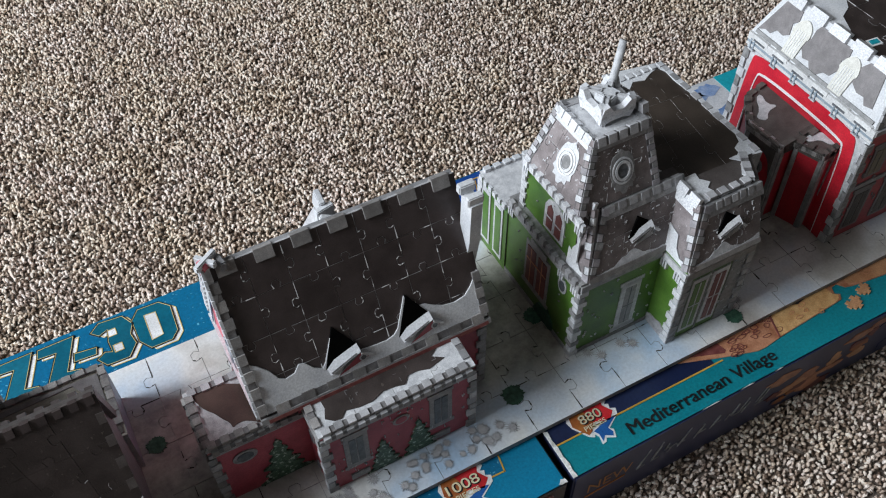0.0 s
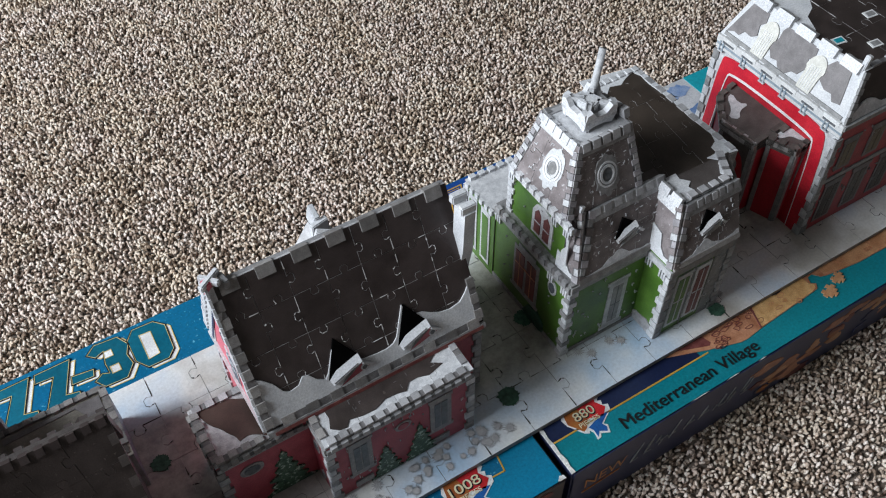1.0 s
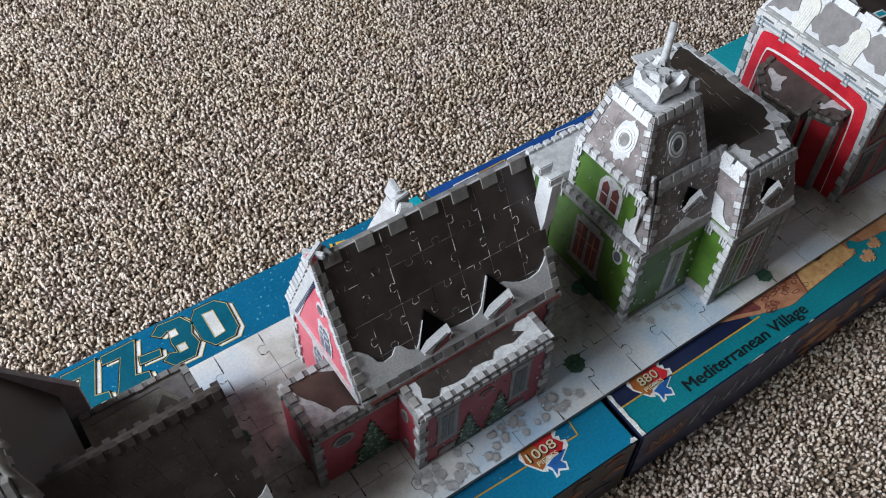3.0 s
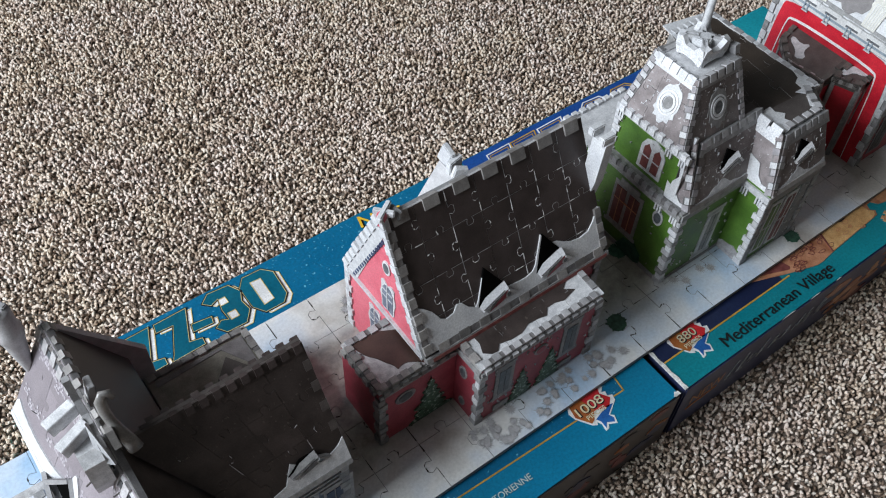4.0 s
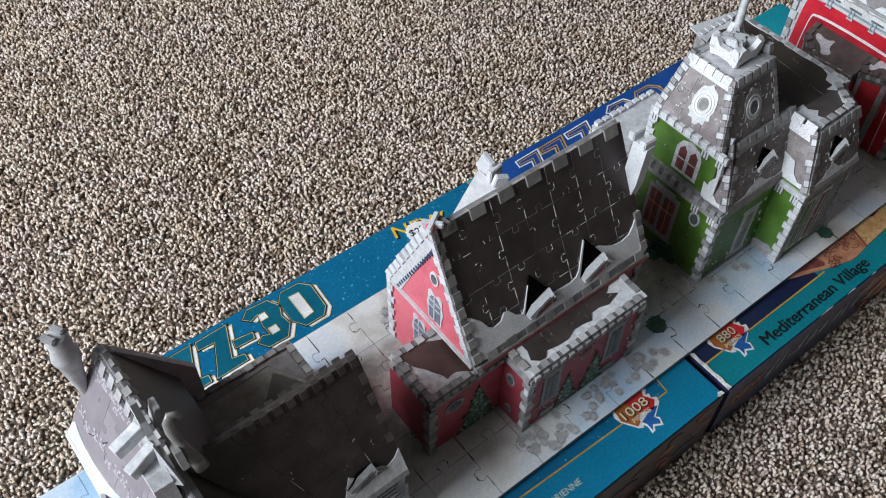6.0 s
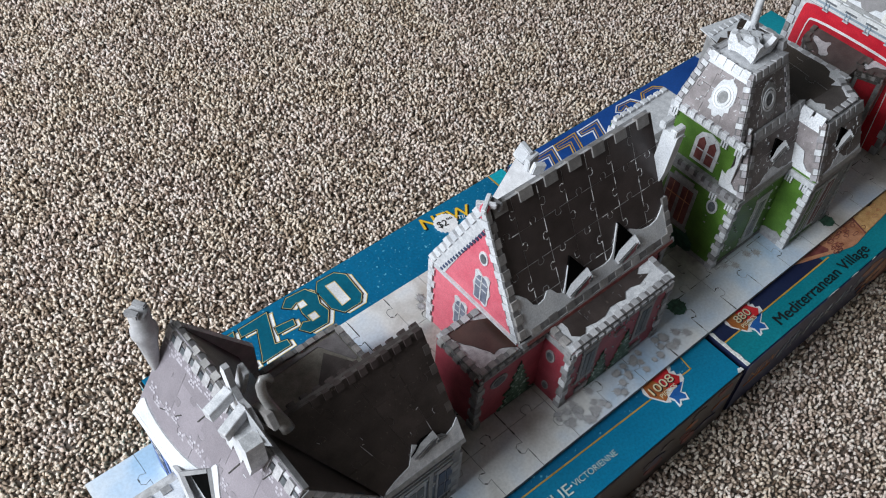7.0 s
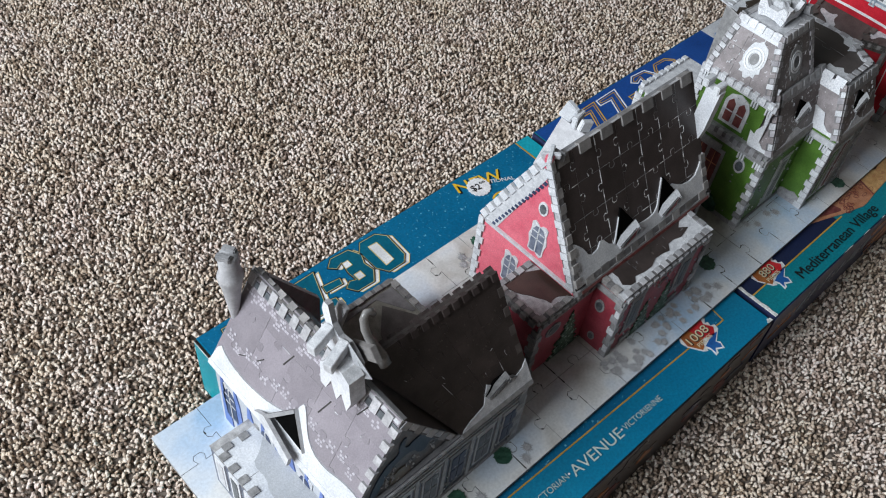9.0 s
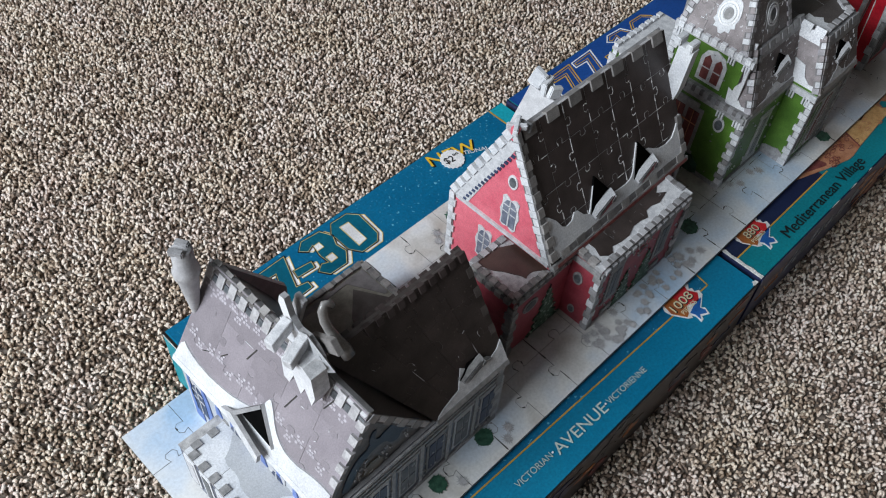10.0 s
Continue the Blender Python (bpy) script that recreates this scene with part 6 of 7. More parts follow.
    wp.poly("roof_print", [(0.020, 0.002), (0.0615, 0.002), (0.0615, 0.020), (0.056, 0.020), (0.044, 0.040), (0.030, 0.024)], DIRTY, wr, 0, 0.0007)
    wp.poly("roof_print", [(0.056, 0.024), (0.0580, 0.024), (0.0580, 0.048), (0.004, 0.048), (0.004, 0.044), (0.044, 0.046)], SLATEB, wr, 0, 0.0006)
    tabs(wp, (0.0615, 0.0535), (0.0, 0.0535), 8, 0.0042, FOAMD, wr, -0.002, 0.0024, 0.62, 0.2, "edge_tab", 9)
    tabs(wp, (0.0628, 0.006), (0.0628, 0.052), 5, 0.0042, FOAMD, wr, -0.002, 0.0024, 0.62, 0.2, "edge_tab", 9)
    # left porch
    px, pz = -0.3705, 0.133
    pp, pw, _ = board("porch_wall", [(px, 0.153, zb), (px, 0.072, zb), (px, 0.072, pz), (px, 0.153, pz)], BLUEW, t)
    for k in range(5):
        wn = pp.poly("window", rect(0.004 + k * 0.0145, 0.008, 0.014 + k * 0.0145, 0.044), SNOW, pw, 0, 0.0008)
        pp.poly("pane", rect(0.006 + k * 0.0145, 0.011, 0.012 + k * 0.0145, 0.040), GLASSP if k % 2 else STONE, wn, 0, 0.0011)
    board("porch_wall", [(xl, 0.153, zb), (px, 0.153, zb), (px, 0.153, pz), (xl, 0.153, pz)], BLUEW, t)
    board("porch_wall", [(px, 0.072, zb), (xl, 0.072, zb), (xl, 0.072, pz), (px, 0.072, pz)], BLUEW, t)
    rp, rf, _ = board("porch_roof", [(px - 0.0004, 0.0716, pz + 0.0006), (xl, 0.0716, pz + 0.0006), (xl, 0.1534, pz + 0.0006), (px - 0.0004, 0.1534, pz + 0.0006)], CORE, t)
    jigsaw(rp, [(0, 0), (0.033, 0), (0.033, 0.076), (0, 0.076)], 1, 3, SHADOWP, rf, 0, 0.0008, seed=91)
    rp.poly("roof_print", soft([(0.0325, 0.016), (0.0325, 0.066), (0.026, 0.068), (0.018, 0.060), (0.011, 0.056), (0.012, 0.044), (0.008, 0.036), (0.010, 0.022), (0.016, 0.016), (0.020, 0.020), (0.026, 0.014)], (0, 1), 1), HAZE, rf, 0, 0.0011)
    tabs(rp, (0.0, 0.001), (0.0, 0.075), 8, -0.0048, GREY, rf, -0.002, 0.0020, 0.5, 0.2, "edge_tab", 5)
    tabs(rp, (0.032, 0.076), (0.001, 0.076), 3, 0.0046, GREY, rf, -0.002, 0.0020, 0.5, 0.2, "edge_tab", 6)
    # grey chimney post
    SHAPE[t] = lambda x, y, z: (x - 0.004 if x < -0.325 and y > 0.17 else x - 0.009, y - 0.002, z - 0.001)
    c0, c1 = Vector((-0.3330, 0.187, 0.176)), Vector((-0.3320, 0.186, 0.237))
    f = lambda k: c0.lerp(c1, k)
    tube("chimney", [f(0.0), f(0.10), f(0.35), f(0.60), f(0.66), f(0.71), f(0.75), f(0.80), f(0.97), f(1.0)], [0.0014, 0.0023, 0.0042, 0.0060, 0.0072, 0.0076, 0.0072, 0.0059, 0.0060, 0.0054], FOAM, t, 12, "tapering grey foam chimney post", 0.9)
    # pale finial on the ridge: an upright plate, two arms, a forked block and a curved hook
    cp = Panel((-0.3165, 0.0, 0.0), (0, -1, 0), (0, 0, 1))
    flip = lambda pts: [(-y, z) for y, z in pts]
    cp.poly("crest_plate", flip([(0.092, 0.222), (0.122, 0.222), (0.122, 0.236), (0.1175, 0.2385), (0.1210, 0.2500), (0.1195, 0.2565), (0.1160, 0.2570), (0.1130, 0.2450), (0.1080, 0.2400), (0.1010, 0.2415), (0.0960, 0.2380), (0.0920, 0.2330)]), SNOW, t, -0.0032, 0.0, FOAM, "upright pale foam finial plate")
    obox("crest_arm", (-0.3240, 0.1125, 0.2395), (0.0150, 0.0052, 0.0080), (0, -6, 14), STONE, t, bevel=0.0003)
    obox("crest_arm", (-0.3230, 0.1015, 0.2370), (0.0160, 0.0050, 0.0075), (0, -8, 18), STONE, t, bevel=0.0003)
    cp2 = Panel((-0.3205, 0.0, 0.0), (0, -1, 0.0), (0, 0, 1))
    cp2.poly("crest_block", flip([(0.111, 0.206), (0.111, 0.224), (0.105, 0.232), (0.094, 0.234), (0.0885, 0.230), (0.0870, 0.214), (0.0905, 0.203), (0.0945, 0.2145), (0.0985, 0.204), (0.1025, 0.217), (0.1070, 0.205)]), SNOW, t, -0.004, 0.0055, STONE, "forked white foam block")
    c = [Vector(p) for p in ((-0.3165, 0.1010, 0.2440), (-0.3135, 0.0860, 0.2260), (-0.3190, 0.0905, 0.2270))]
    f = face(c[0], c[2], c[1])
    f.poly("crest_flap", [f.of(p) for p in (c[0], c[2], c[1])], SNOW, t, -0.0016, 0.0006, STONE)
    obox("crest_slab", (-0.3095, 0.0960, 0.2350), (0.0035, 0.020, 0.009), (-38, 0, 0), FOAMD, t, bevel=0.0003)
    obox("crest_slab", (-0.3085, 0.1175, 0.2400), (0.0030, 0.0065, 0.020), (10, 8, 0), FOAM, t, bevel=0.0003)
    tube("hook", [(-0.3030, 0.0880, 0.2260), (-0.3040, 0.0905, 0.2310), (-0.3055, 0.0940, 0.2370), (-0.3070, 0.0970, 0.2430), (-0.3075, 0.0995, 0.2490), (-0.3068, 0.1010, 0.2540), (-0.3050, 0.1015, 0.2570), (-0.3028, 0.1010, 0.2565), (-0.3015, 0.0995, 0.2535)],
         [0.0036, 0.0034, 0.0027, 0.0024, 0.0026, 0.0030, 0.0028, 0.0022, 0.0013], STEEL, t, 8, "curved dull silver foam hook", 0.6)
    for c, sz in (((-0.3355, 0.1850, 0.2372), (0.0036, 0.0080, 0.0040)), ((-0.3298, 0.1880, 0.2372), (0.0036, 0.0075, 0.0036))):
        obox("chimney_cap", c, sz, (0, 0, 30), FOAM, t)
    return t


blue_house()


# ---- prints on the street base ----
SHRUB = card("printed_grey_brown_shrub", (0.30, 0.295, 0.30), (0.50, 0.495, 0.51), 900, 1900, 0.5)
SP = Panel((0, 0, DECK), (1, 0, 0), (0, 1, 0))
for i, (x, y, r) in enumerate(((-0.212, 0.138, 0.0058), (-0.004, 0.064, 0.0070), (0.040, 0.110, 0.0066), (0.157, 0.045, 0.0058), (-0.238, 0.052, 0.0060), (-0.280, 0.050, 0.0055), (-0.126, 0.190, 0.0050))):
    SP.poly("printed_bush", star(x, y, r * 1.12, 26, 100 + i, 0.86), BUSH, street, 0.0002, 0.0006)
rng = random.Random(77)
for i in range(46):
    x, y, r = rng.uniform(-0.137, -0.03), rng.uniform(0.038, 0.056), rng.uniform(0.0024, 0.0040)
    SP.poly("printed_shrub", star(x, y, r * 1.10, rng.choice((13, 15, 17)), 200 + i, 0.42), SHRUB, street, 0.0002, 0.0005 + i * 0.000004)
for i, (x, y) in enumerate(((-0.022, 0.050), (-0.016, 0.045), (-0.028, 0.044), (-0.146, 0.186), (-0.150, 0.180), (-0.142, 0.179), (0.085, 0.060), (0.078, 0.064), (0.062, 0.062), (-0.222, 0.046), (-0.228, 0.041), (-0.268, 0.041), (0.055, 0.068), (0.160, 0.050), (0.168, 0.055))):
    SP.poly("printed_shrub", star(x, y, 0.0044, 15, 300 + i, 0.42), SHRUB, street, 0.0002, 0.00055)

# ---- prints on the box lids ----
T = Panel((0, 0, H), (1, 0, 0), (0, 1, 0))
L = 0.0004


def lid(name, pts, mat, box, lift=L, label=""):
    return T.poly(name, pts, mat, box, 0.0, lift, None, label)


def outline(name, pts, d, mat, parent, h1):
    """A thin closed line along pts, d wide inwards."""
    pts = list(pts) if area2(list(pts)) > 0 else list(pts)[::-1]
    return loop(T, name, pts, inset(pts, d), mat, parent, 0.0, h1)


# first box
lid("speckled_band", rect(-0.333, 0.196, -0.021, 0.2515), TEALSP, BOX1, 0.0003)
lid("light_corner", rect(-0.0197, 0.196, -0.0055, 0.2515), LTEAL, BOX1, 0.0003)
lid("gold_line", rect(-0.0210, 0.196, -0.0197, 0.2515), GOLD, BOX1, 0.0005)
lid("dark_band", [(-0.333, 0.0340), (-0.0325, 0.0252), (-0.0315, 0.045), (-0.333, 0.045)], TEALSP, BOX1, 0.0003)
lid("gold_line", [[(-0.333, 0.0330), (-0.0335, 0.0242), (-0.0335, 0.0252), (-0.333, 0.0340)], [(-0.0340, 0.0242), (-0.0330, 0.0242), (-0.0300, 0.045), (-0.0310, 0.045)]], GOLD, BOX1, 0.0005)


GOLDP = card("pale_gold_line_print", (0.50, 0.36, 0.12), (0.66, 0.52, 0.24), 60, 900, 0.4)
MARK = card("deep_teal_mark_print", (0.0, 0.085, 0.14), (0.003, 0.12, 0.18), 20, 500, 0.34, 0.05)


def brand_block(x0, pts, hole, box, y0=0.2125, face_mat=None, gold=GOLDP, white=INKW):
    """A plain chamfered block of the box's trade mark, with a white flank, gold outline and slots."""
    P = [(x0 + a, y0 + b) for a, b in pts]
    g = lid("mark_block", [(a + 0.0026, b - 0.0020) for a, b in P], white, box, 0.0005)
    outline("mark_outline", [(a + 0.0031, b - 0.0024) for a, b in P], 0.0006, gold, g, 0.0007)
    T.poly("mark_face", P, face_mat or MARK, g, 0, 0.0009)
    outline("mark_outline", inset(P, -0.0004), 0.0005, INKK, g, 0.0012)
    outline("mark_line", P, 0.0005, gold, g, 0.0011)
    for hl in hole:
        Q = [(x0 + a, y0 + b) for a, b in hl]
        T.poly("mark_slot", Q, white, g, 0, 0.0010)
        outline("mark_outline", Q, -0.0005, gold, g, 0.0012)
    return g


OCT = [(0.0, 0.009), (0.006, 0.0), (0.0205, 0.0), (0.026, 0.006), (0.0275, 0.028), (0.021, 0.035), (0.006, 0.0355), (0.0, 0.028)]
BLK = [(0.0, 0.008), (0.005, 0.0005), (0.020, 0.0), (0.027, 0.009), (0.0255, 0.0180), (0.0290, 0.0260), (0.0240, 0.0355), (0.008, 0.0370), (0.001, 0.0310), (0.006, 0.0260), (0.012, 0.0285), (0.010, 0.0185), (0.0105, 0.0100), (0.006, 0.0120)]
SLANT = [(0.0, 0.0), (0.0245, 0.0005), (0.0250, 0.0065), (0.0165, 0.0085), (0.0265, 0.0350), (0.0020, 0.0345), (0.0005, 0.0270), (0.0125, 0.0262), (0.0030, 0.0050)]
brand_block(-0.2000, OCT, [[(0.0085, 0.0065), (0.0160, 0.0075), (0.0165, 0.0275), (0.0090, 0.0280)]], BOX1)
brand_block(-0.2285, BLK, [[(0.0115, 0.0225), (0.0170, 0.0225), (0.0170, 0.0275), (0.0120, 0.0275)], [(0.0125, 0.0085), (0.0180, 0.0085), (0.0180, 0.0140), (0.0125, 0.0140)]], BOX1)
brand_block(-0.2425, [(0.0, 0.0135), (0.0150, 0.0125), (0.0165, 0.0185), (0.0015, 0.0205)], [], BOX1)
for x in (-0.2640, -0.2915, -0.3190):
    brand_block(x, SLANT, [], BOX1)

NP = Panel((-0.0990, 0.2385, H), (0.970, -0.243, 0), (0.243, 0.970, 0))
text_mesh("word", "NEW", INKY, BOX1, NP, 0.0, 0.0, 0.0160, 0.0009, 0.043, 0.0, 0.008, "yellow NEW lettering")
text_mesh("word", "NEW", INKK, BOX1, NP, 0.0010, -0.0009, 0.0160, 0.0006, 0.043, 0.0, 0.02)
NA = Panel((-0.0785, 0.2345, H), (0.90, -0.43, 0), (0.43, 0.90, 0))
text_mesh("word", "NATIONAL", INKW, BOX1, NA, 0.0, 0.0, 0.0056, 0.0007, 0.030, 0.0, 0.01)
for k, m in enumerate((INKY, LTEAL, INKB, INKW)):
    lid("colour_arc", [[(-0.0745 + r * math.cos(a), 0.2085 + r * math.sin(a)) for r, a in ((0.0100 - k * 0.002, 2.2 - j * 0.17), (0.0118 - k * 0.002, 2.2 - j * 0.17), (0.0118 - k * 0.002, 2.03 - j * 0.17), (0.0100 - k * 0.002, 2.03 - j * 0.17))] for j in range(9)], m, BOX1, 0.0006)

sticker = thing("price_sticker", (-0.0815, 0.2335, H), "round white price sticker with jagged edge on the box", "sticker")
T.poly("sticker_paper", [(-0.0815 + (0.0100 if i % 2 else 0.0092) * math.cos(math.pi * i / 18), 0.2335 + (0.0100 if i % 2 else 0.0092) * math.sin(math.pi * i / 18)) for i in range(36)], INKW, sticker, 0.0006, 0.0014)
SK = Panel((-0.0891, 0.2320, H), (0.97, -0.2, 0), (0.2, 0.97, 0))
text_mesh("price", "$2", INKK, sticker, SK, 0.0, 0.0, 0.0092, 0.0017, 0.0085, 0.0, 0.01)
text_mesh("price", "99", INKK, sticker, SK, 0.0090, 0.0034, 0.0052, 0.0017, 0.0052, 0.0, 0.01)

INKP = card("pale_green_ink", (0.42, 0.52, 0.48), (0.60, 0.68, 0.64), 200, 900, 0.4)
AV = Panel((-0.2450, 0.0148, H), (1, -0.032, 0), (0.032, 1, 0))
for body, x, wd, sz in (("VICTORIAN", 0.0, 0.0310, 0.0062), ("AVENUE", 0.0345, 0.0475, 0.0112), ("VICTORIENNE", 0.0850, 0.0380, 0.0062)):
    text_mesh("word", body, INKP, BOX1, AV, x, 0.0010 if sz < 0.01 else -0.0010, sz, 0.0009, wd, 0.0, 0.0 if sz < 0.01 else 0.004)
for x in (0.0328, 0.0833):
    AV.poly("dot", oval(x, 0.0033, 0.0007, 0.0007, 8), INKW, BOX1, 0.0, 0.0009)


RUST = card("rust_ink", (0.30, 0.07, 0.02), (0.48, 0.18, 0.04), 60, 900, 0.4)
CREAM = card("cream_ink", (0.62, 0.55, 0.36), (0.75, 0.70, 0.52), 60, 900, 0.4)


def badge(box, x, y, digits, wd):
    """A jagged shield with a piece count."""
    sh = lid("count_badge", [(x + a, y + b) for a, b in ((-0.0160, 0.0075), (-0.0150, 0.0025), (-0.0085, -0.0072), (-0.0055, -0.0090), (-0.0045, -0.0072), (-0.0030, -0.0100), (-0.0040, -0.0152), (-0.0010, -0.0148), (0.0005, -0.0125), (0.0060, -0.0152), (0.0080, -0.0098),
                                                         (0.0060, -0.0080), (0.0110, -0.0050), (0.0160, -0.0020), (0.0172, 0.0020), (0.0140, 0.0035), (0.0150, 0.0065), (0.0125, 0.0075), (0.0155, 0.0100), (0.0140, 0.0125), (-0.0130, 0.0128))], INKW, box, 0.0006)
    T.poly("badge_red", [(x - 0.004, y + 0.0122), (x + 0.0125, y + 0.0118), (x + 0.0105, y + 0.0075), (x + 0.0130, y + 0.0035), (x + 0.0145, y + 0.0012), (x + 0.0095, y - 0.0035), (x + 0.0020, y - 0.0010), (x - 0.0120, y + 0.0035)], INKR, sh, 0, 0.0008)
    T.poly("badge_blue", [(x - 0.0060, y - 0.0060), (x + 0.0085, y - 0.0020), (x + 0.0130, y - 0.0030), (x + 0.0050, y - 0.0075), (x + 0.0065, y - 0.0110), (x + 0.0050, y - 0.0135), (x + 0.0005, y - 0.0108), (x - 0.0025, y - 0.0138), (x - 0.0022, y - 0.0085), (x - 0.0038, y - 0.0055)], INKB, sh, 0, 0.0008)
    T.poly("badge_orange", [(x - 0.0125, y + 0.0118), (x - 0.0040, y + 0.0122), (x + 0.0005, y + 0.0015), (x - 0.0050, y - 0.0050), (x - 0.0080, y - 0.0062), (x - 0.0142, y + 0.0030)], RUST, sh, 0, 0.0009)
    text_mesh("count", digits, INKK, sh, T, x - wd * 0.55 + 0.0005, y + 0.0009, 0.0094, 0.0011, wd, 0.0, 0.03)
    text_mesh("count", digits, CREAM, sh, T, x - wd * 0.55, y + 0.0014, 0.0090, 0.0014, wd, 0.0, 0.005)
    text_mesh("count_word", "PIECES", CREAM, sh, T, x - 0.0085, y - 0.0036, 0.0046, 0.0013, 0.0155, 0.0, 0.01)


badge(BOX1, -0.0590, 0.0245, "1008", 0.0215)
badge(BOX2, 0.0325, 0.0262, "880", 0.0155)

SKYB = card("pale_sky_blue_print", (0.10, 0.20, 0.42), (0.32, 0.40, 0.56), 90, 900, 0.4)

# second box
lid("royal_band", rect(0.003, 0.19, 0.250, 0.2505), ROYAL, BOX2, 0.0003)
lid("sky_print", rect(0.225, 0.17, 0.292, 0.2505), SHADOWP, BOX2, 0.0005)
for i, (x, y) in enumerate(((0.238, 0.232), (0.250, 0.205), (0.232, 0.205), (0.262, 0.190), (0.256, 0.236), (0.272, 0.212), (0.270, 0.240))):
    lid("sky_print", splat(x, y, 0.0105, 0.0070, 18, 0.24, 400 + i), SKYB, BOX2, 0.0007)
lid("teal_end", rect(0.284, 0.15, 0.333, 0.2505), LTEAL, BOX2, 0.0009)
for k, (x, pts) in enumerate(((0.022, SLANT), (0.046, SLANT), (0.072, SLANT), (0.100, [(0.0, 0.013), (0.012, 0.013), (0.012, 0.020), (0.0, 0.020)]), (0.114, BLK), (0.144, OCT))):
    P = [(x + a, 0.2105 + b) for a, b in pts]
    g = outline("mark_outline", P, 0.0010, (INKW, GOLD)[k % 2], BOX2, 0.0006)
    outline("mark_line", inset(P, 0.0024), 0.0006, GOLD, g, 0.0006)
lid("navy_band", rect(0.0028, 0.0240, 0.118, 0.045), NAVYB, BOX2, 0.0004)
lid("gold_line", rect(0.0028, 0.0230, 0.124, 0.0241), GOLD, BOX2, 0.0006)
pic = lid("picture_print", [(0.098, 0.045), (0.099, 0.0352), (0.125, 0.0250), (0.1465, 0.0178), (0.152, 0.0176), (0.165, 0.0192), (0.212, 0.0225), (0.217, 0.0230), (0.2195, 0.0268), (0.2165, 0.0290), (0.2185, 0.0340), (0.223, 0.0345), (0.2265, 0.0295), (0.231, 0.0280), (0.238, 0.0268), (0.258, 0.0242), (0.334, 0.0225), (0.334, 0.045)], CLAYP, BOX2, 0.0008, label="terracotta and sand picture print")
T.poly("printed_terrace", [(0.1648, 0.0196), (0.212, 0.0229), (0.2155, 0.0240), (0.2180, 0.0268), (0.2150, 0.0295), (0.2140, 0.0440), (0.1725, 0.0440)], SANDP, pic, 0, 0.0010)
T.poly("printed_terrace", [(0.240, 0.0272), (0.258, 0.0246), (0.333, 0.0230), (0.333, 0.0440), (0.228, 0.0440), (0.230, 0.0310)], COBBLE, pic, 0, 0.0010)
T.poly("printed_shade", splat(0.193, 0.0395, 0.0110, 0.0050, 14, 0.18, 77), ROOF2, pic, 0, 0.0012)
T.poly("printed_shade", [(0.104, 0.0440), (0.106, 0.0360), (0.128, 0.0270), (0.130, 0.0285), (0.1260, 0.0440)], MAROON, pic, 0, 0.0010)
T.poly("printed_edge", [(0.1640, 0.0195), (0.1650, 0.0195), (0.1725, 0.0440), (0.1715, 0.0440)], MAROON, pic, 0, 0.0013)
rng = random.Random(31)
for i in range(46):
    x, y = rng.uniform(0.132, 0.168) if i < 24 else rng.uniform(0.176, 0.31), rng.uniform(0.0215, 0.036)
    if 0.214 < x < 0.24:
        continue
    q = splat(x, y, rng.uniform(0.0016, 0.0034), rng.uniform(0.0010, 0.0020), 7, 0.3, 500 + i)
    loop(T, "printed_cobble", q, inset(q, 0.00022), (MAROON, CLAYP)[i >= 24], pic, 0.0, 0.00125 + i * 0.000003)
for i, (x, y, s, m) in enumerate(((0.2220, 0.0170, 0.0042, COBBLE), (0.2345, 0.0225, 0.0036, COBBLE))):
    c = [(-1, -1), (-0.3, -1), (-0.45, -1.45), (0.45, -1.45), (0.3, -1), (1, -1), (1, -0.3), (1.45, -0.45), (1.45, 0.45), (1, 0.3), (1, 1), (0.35, 1), (0.45, 0.55), (-0.45, 0.55), (-0.35, 1), (-1, 1), (-1, 0.4), (-1.4, 0.45), (-1.4, -0.4), (-1, -0.35)]
    lid("printed_piece", [(x + s * (0.9 * u - 0.35 * v), y + s * (0.35 * u + 0.9 * v)) for u, v in c], m, BOX2, 0.0014 + 0.0002 * i)
text_mesh("title", "Mediterranean Village", INKK, BOX2, T, 0.0480, 0.0072, 0.0128, 0.0009, 0.105, 0.0, 0.0, "black title lettering")
text_mesh("title", "Mediterranean Village", INKK, BOX2, T, 0.0484, 0.0072, 0.0128, 0.00085, 0.105)
lid("worn_edge", [(0.0003, 0.0008), (0.0032, 0.0008), (0.0026, 0.006), (0.0034, 0.010), (0.0024, 0.016), (0.0030, 0.022), (0.0022, 0.028), (0.0030, 0.034), (0.0003, 0.036)], WORN, BOX2, 0.0010)
lid("worn_edge", splat(-0.0062, 0.0022, 0.0026, 0.0018, 9, 0.4, 3), WORN, BOX1, 0.0007)
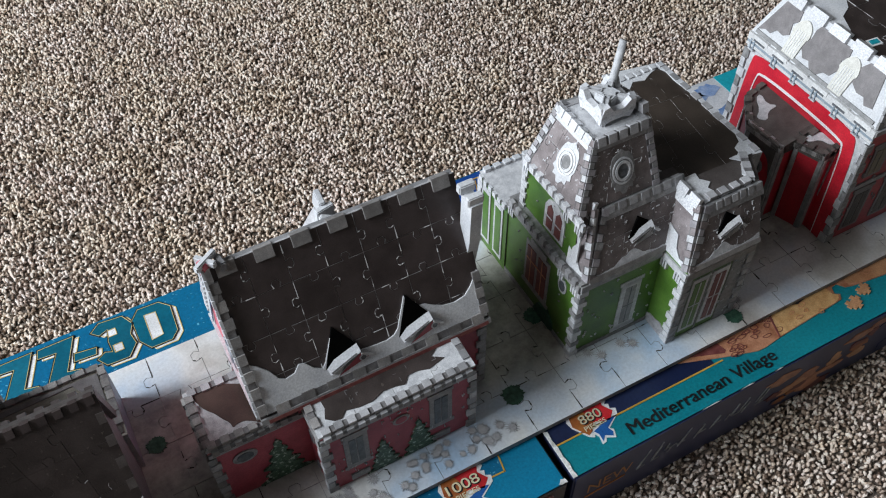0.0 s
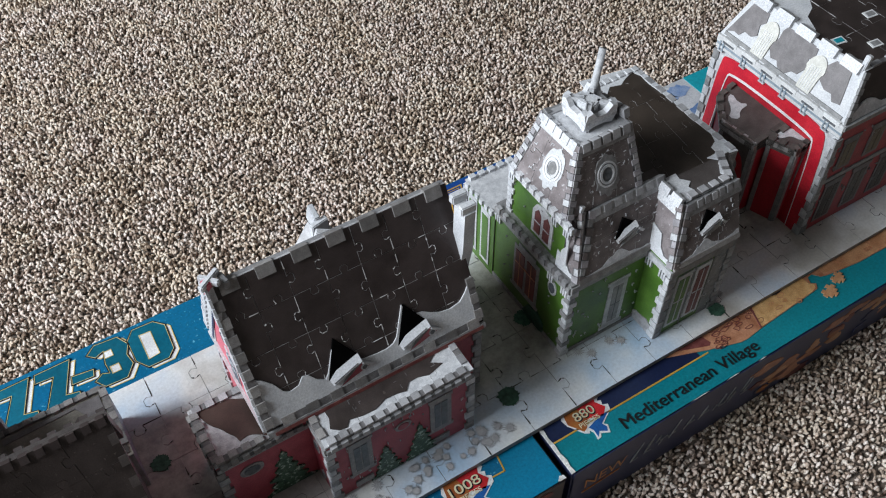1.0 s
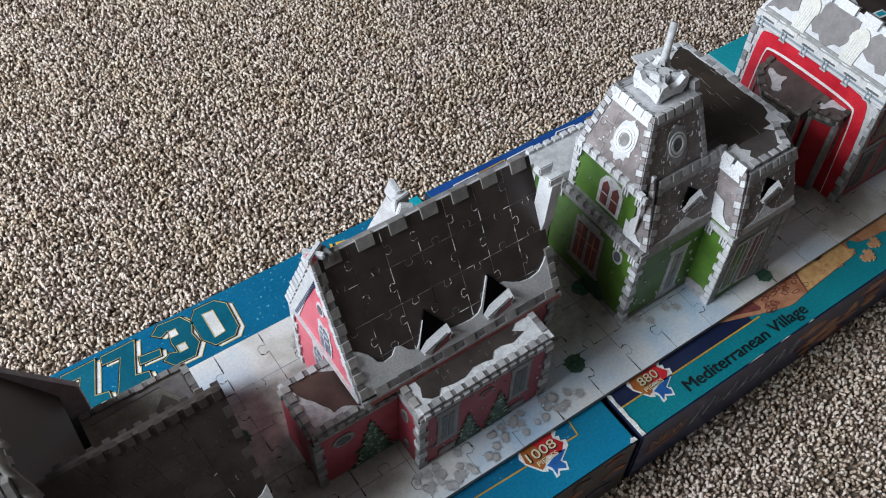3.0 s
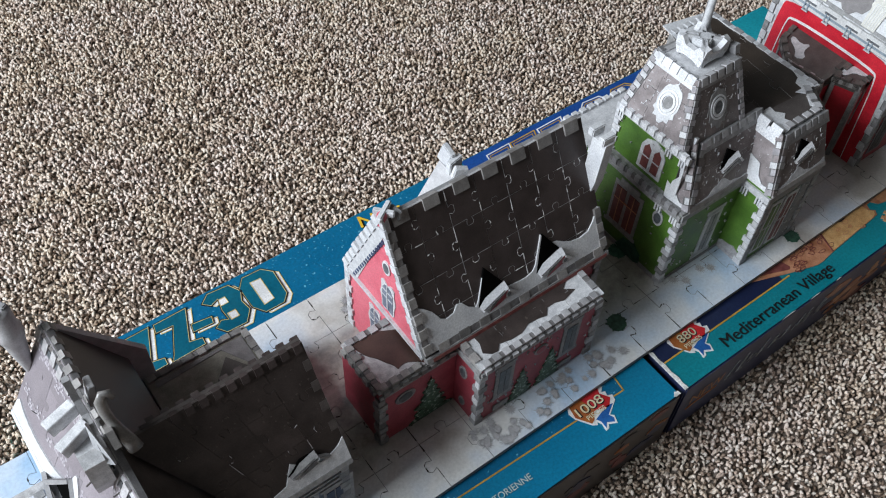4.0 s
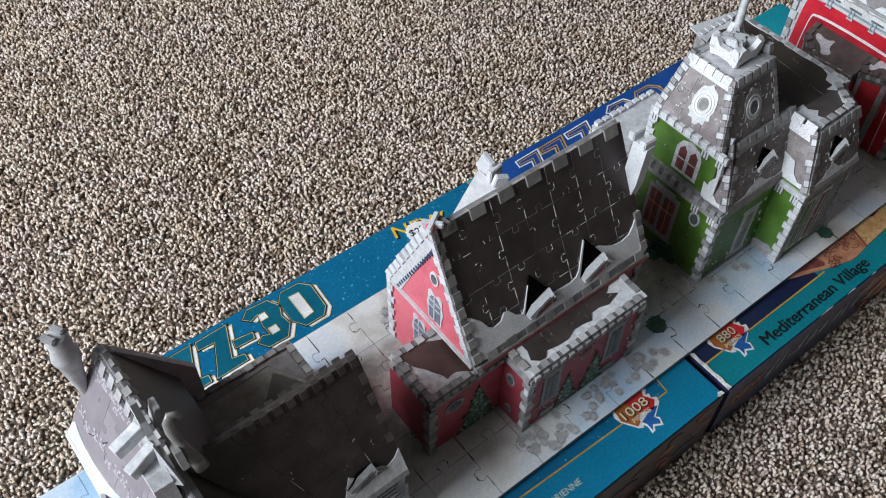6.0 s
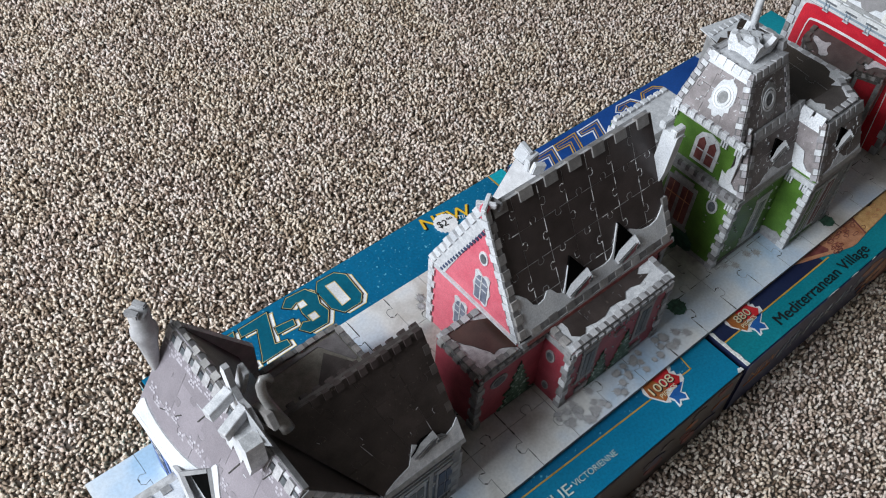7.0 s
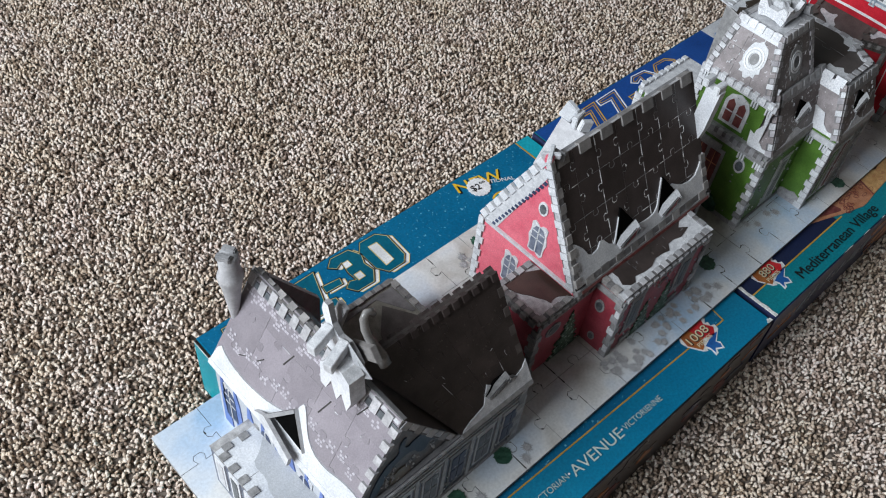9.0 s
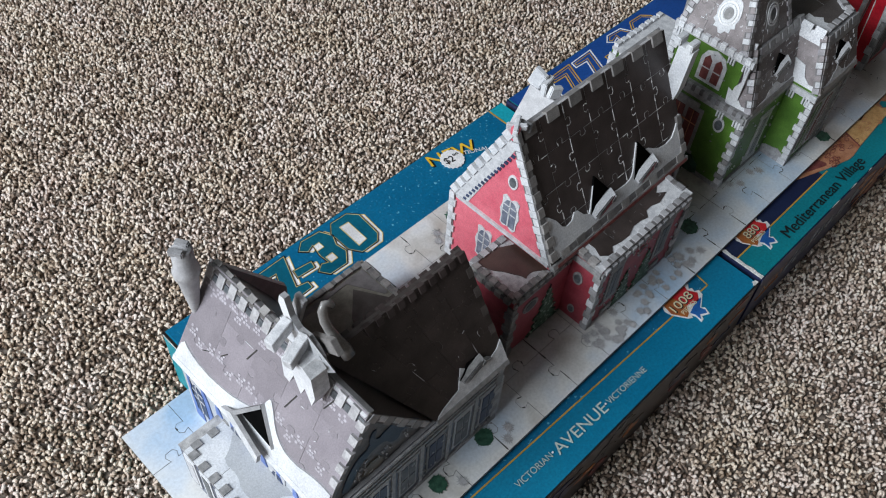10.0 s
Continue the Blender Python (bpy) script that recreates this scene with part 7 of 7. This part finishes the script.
for i, (x, w) in enumerate(((0.092, 0.014), (0.120, 0.010), (0.146, 0.006), (0.26, 0.012))):
    lid("worn_edge", [(x, 0.0003), (x + w, 0.0003), (x + w * 0.7, 0.0008), (x + w * 0.3, 0.0006)], WORN, BOX2, 0.0009)

TWIGD = card("dull_grey_scrawl", (0.26, 0.28, 0.30), (0.42, 0.44, 0.45), 200, 900, 0.5)

# pictures on the boxes' front sides: dark with warm splashes and pale scrawled lines
F = Panel((0, 0, 0), (1, 0, 0), (0, 0, 1))
rng = random.Random(12)
for box, x0, x1, low in ((BOX1, -0.33, -0.006, 0.030), (BOX2, 0.145, 0.332, 0.022)):
    for i in range(34 if box is BOX1 else 44):
        x, z = rng.uniform(x0 + 0.01, x1 - 0.01), rng.uniform(low, 0.072)
        F.poly("side_print", splat(x, z, rng.uniform(0.004, 0.013), rng.uniform(0.003, 0.007), 11, 0.4, 600 + i), rng.choice((BOXSIDE, NAVYB, MAROON, BOXSIDE, RUST, FOAMB) if box is BOX1 else (RUST, CLAYP, COBBLE, MAROON, CLAYP, NAVYS)), box, 0.0, 0.0004 + i * 0.000004)
# a warm word and dull broken strokes on the second box's navy side
text_mesh("side_word", "NEW", INKO, BOX2, F, 0.0130, 0.0490, 0.0160, 0.0006, 0.034, 0.0, 0.0, "orange side lettering")
F.poly("side_print", [(0.012, 0.0420), (0.042, 0.0440), (0.043, 0.0455), (0.012, 0.0436)], RUST, BOX2, 0.0, 0.0005)
rng = random.Random(44)
for x in (0.052, 0.061, 0.071, 0.081, 0.092, 0.103, 0.117, 0.127, 0.140):
    for k in range(3):
        a, z, h = x + rng.uniform(-0.001, 0.005), rng.uniform(0.043, 0.050), rng.uniform(0.006, 0.017)
        if k == 2:
            F.poly("side_print", [(a, z), (a + 0.006, z + 0.0006), (a + 0.006, z + 0.0013), (a, z + 0.0007)], TWIGD, BOX2, 0.0, 0.0006)
        else:
            F.poly("side_print", [(a, z), (a + 0.0008, z), (a + 0.0008 + h * 0.35, z + h), (a + h * 0.35, z + h)], TWIGD, BOX2, 0.0, 0.0005 + 0.0002 * k)
lid("teal_rim", rect(0.003, 0.0010, 0.332, 0.0020), GTEAL, BOX2, 0.0006)
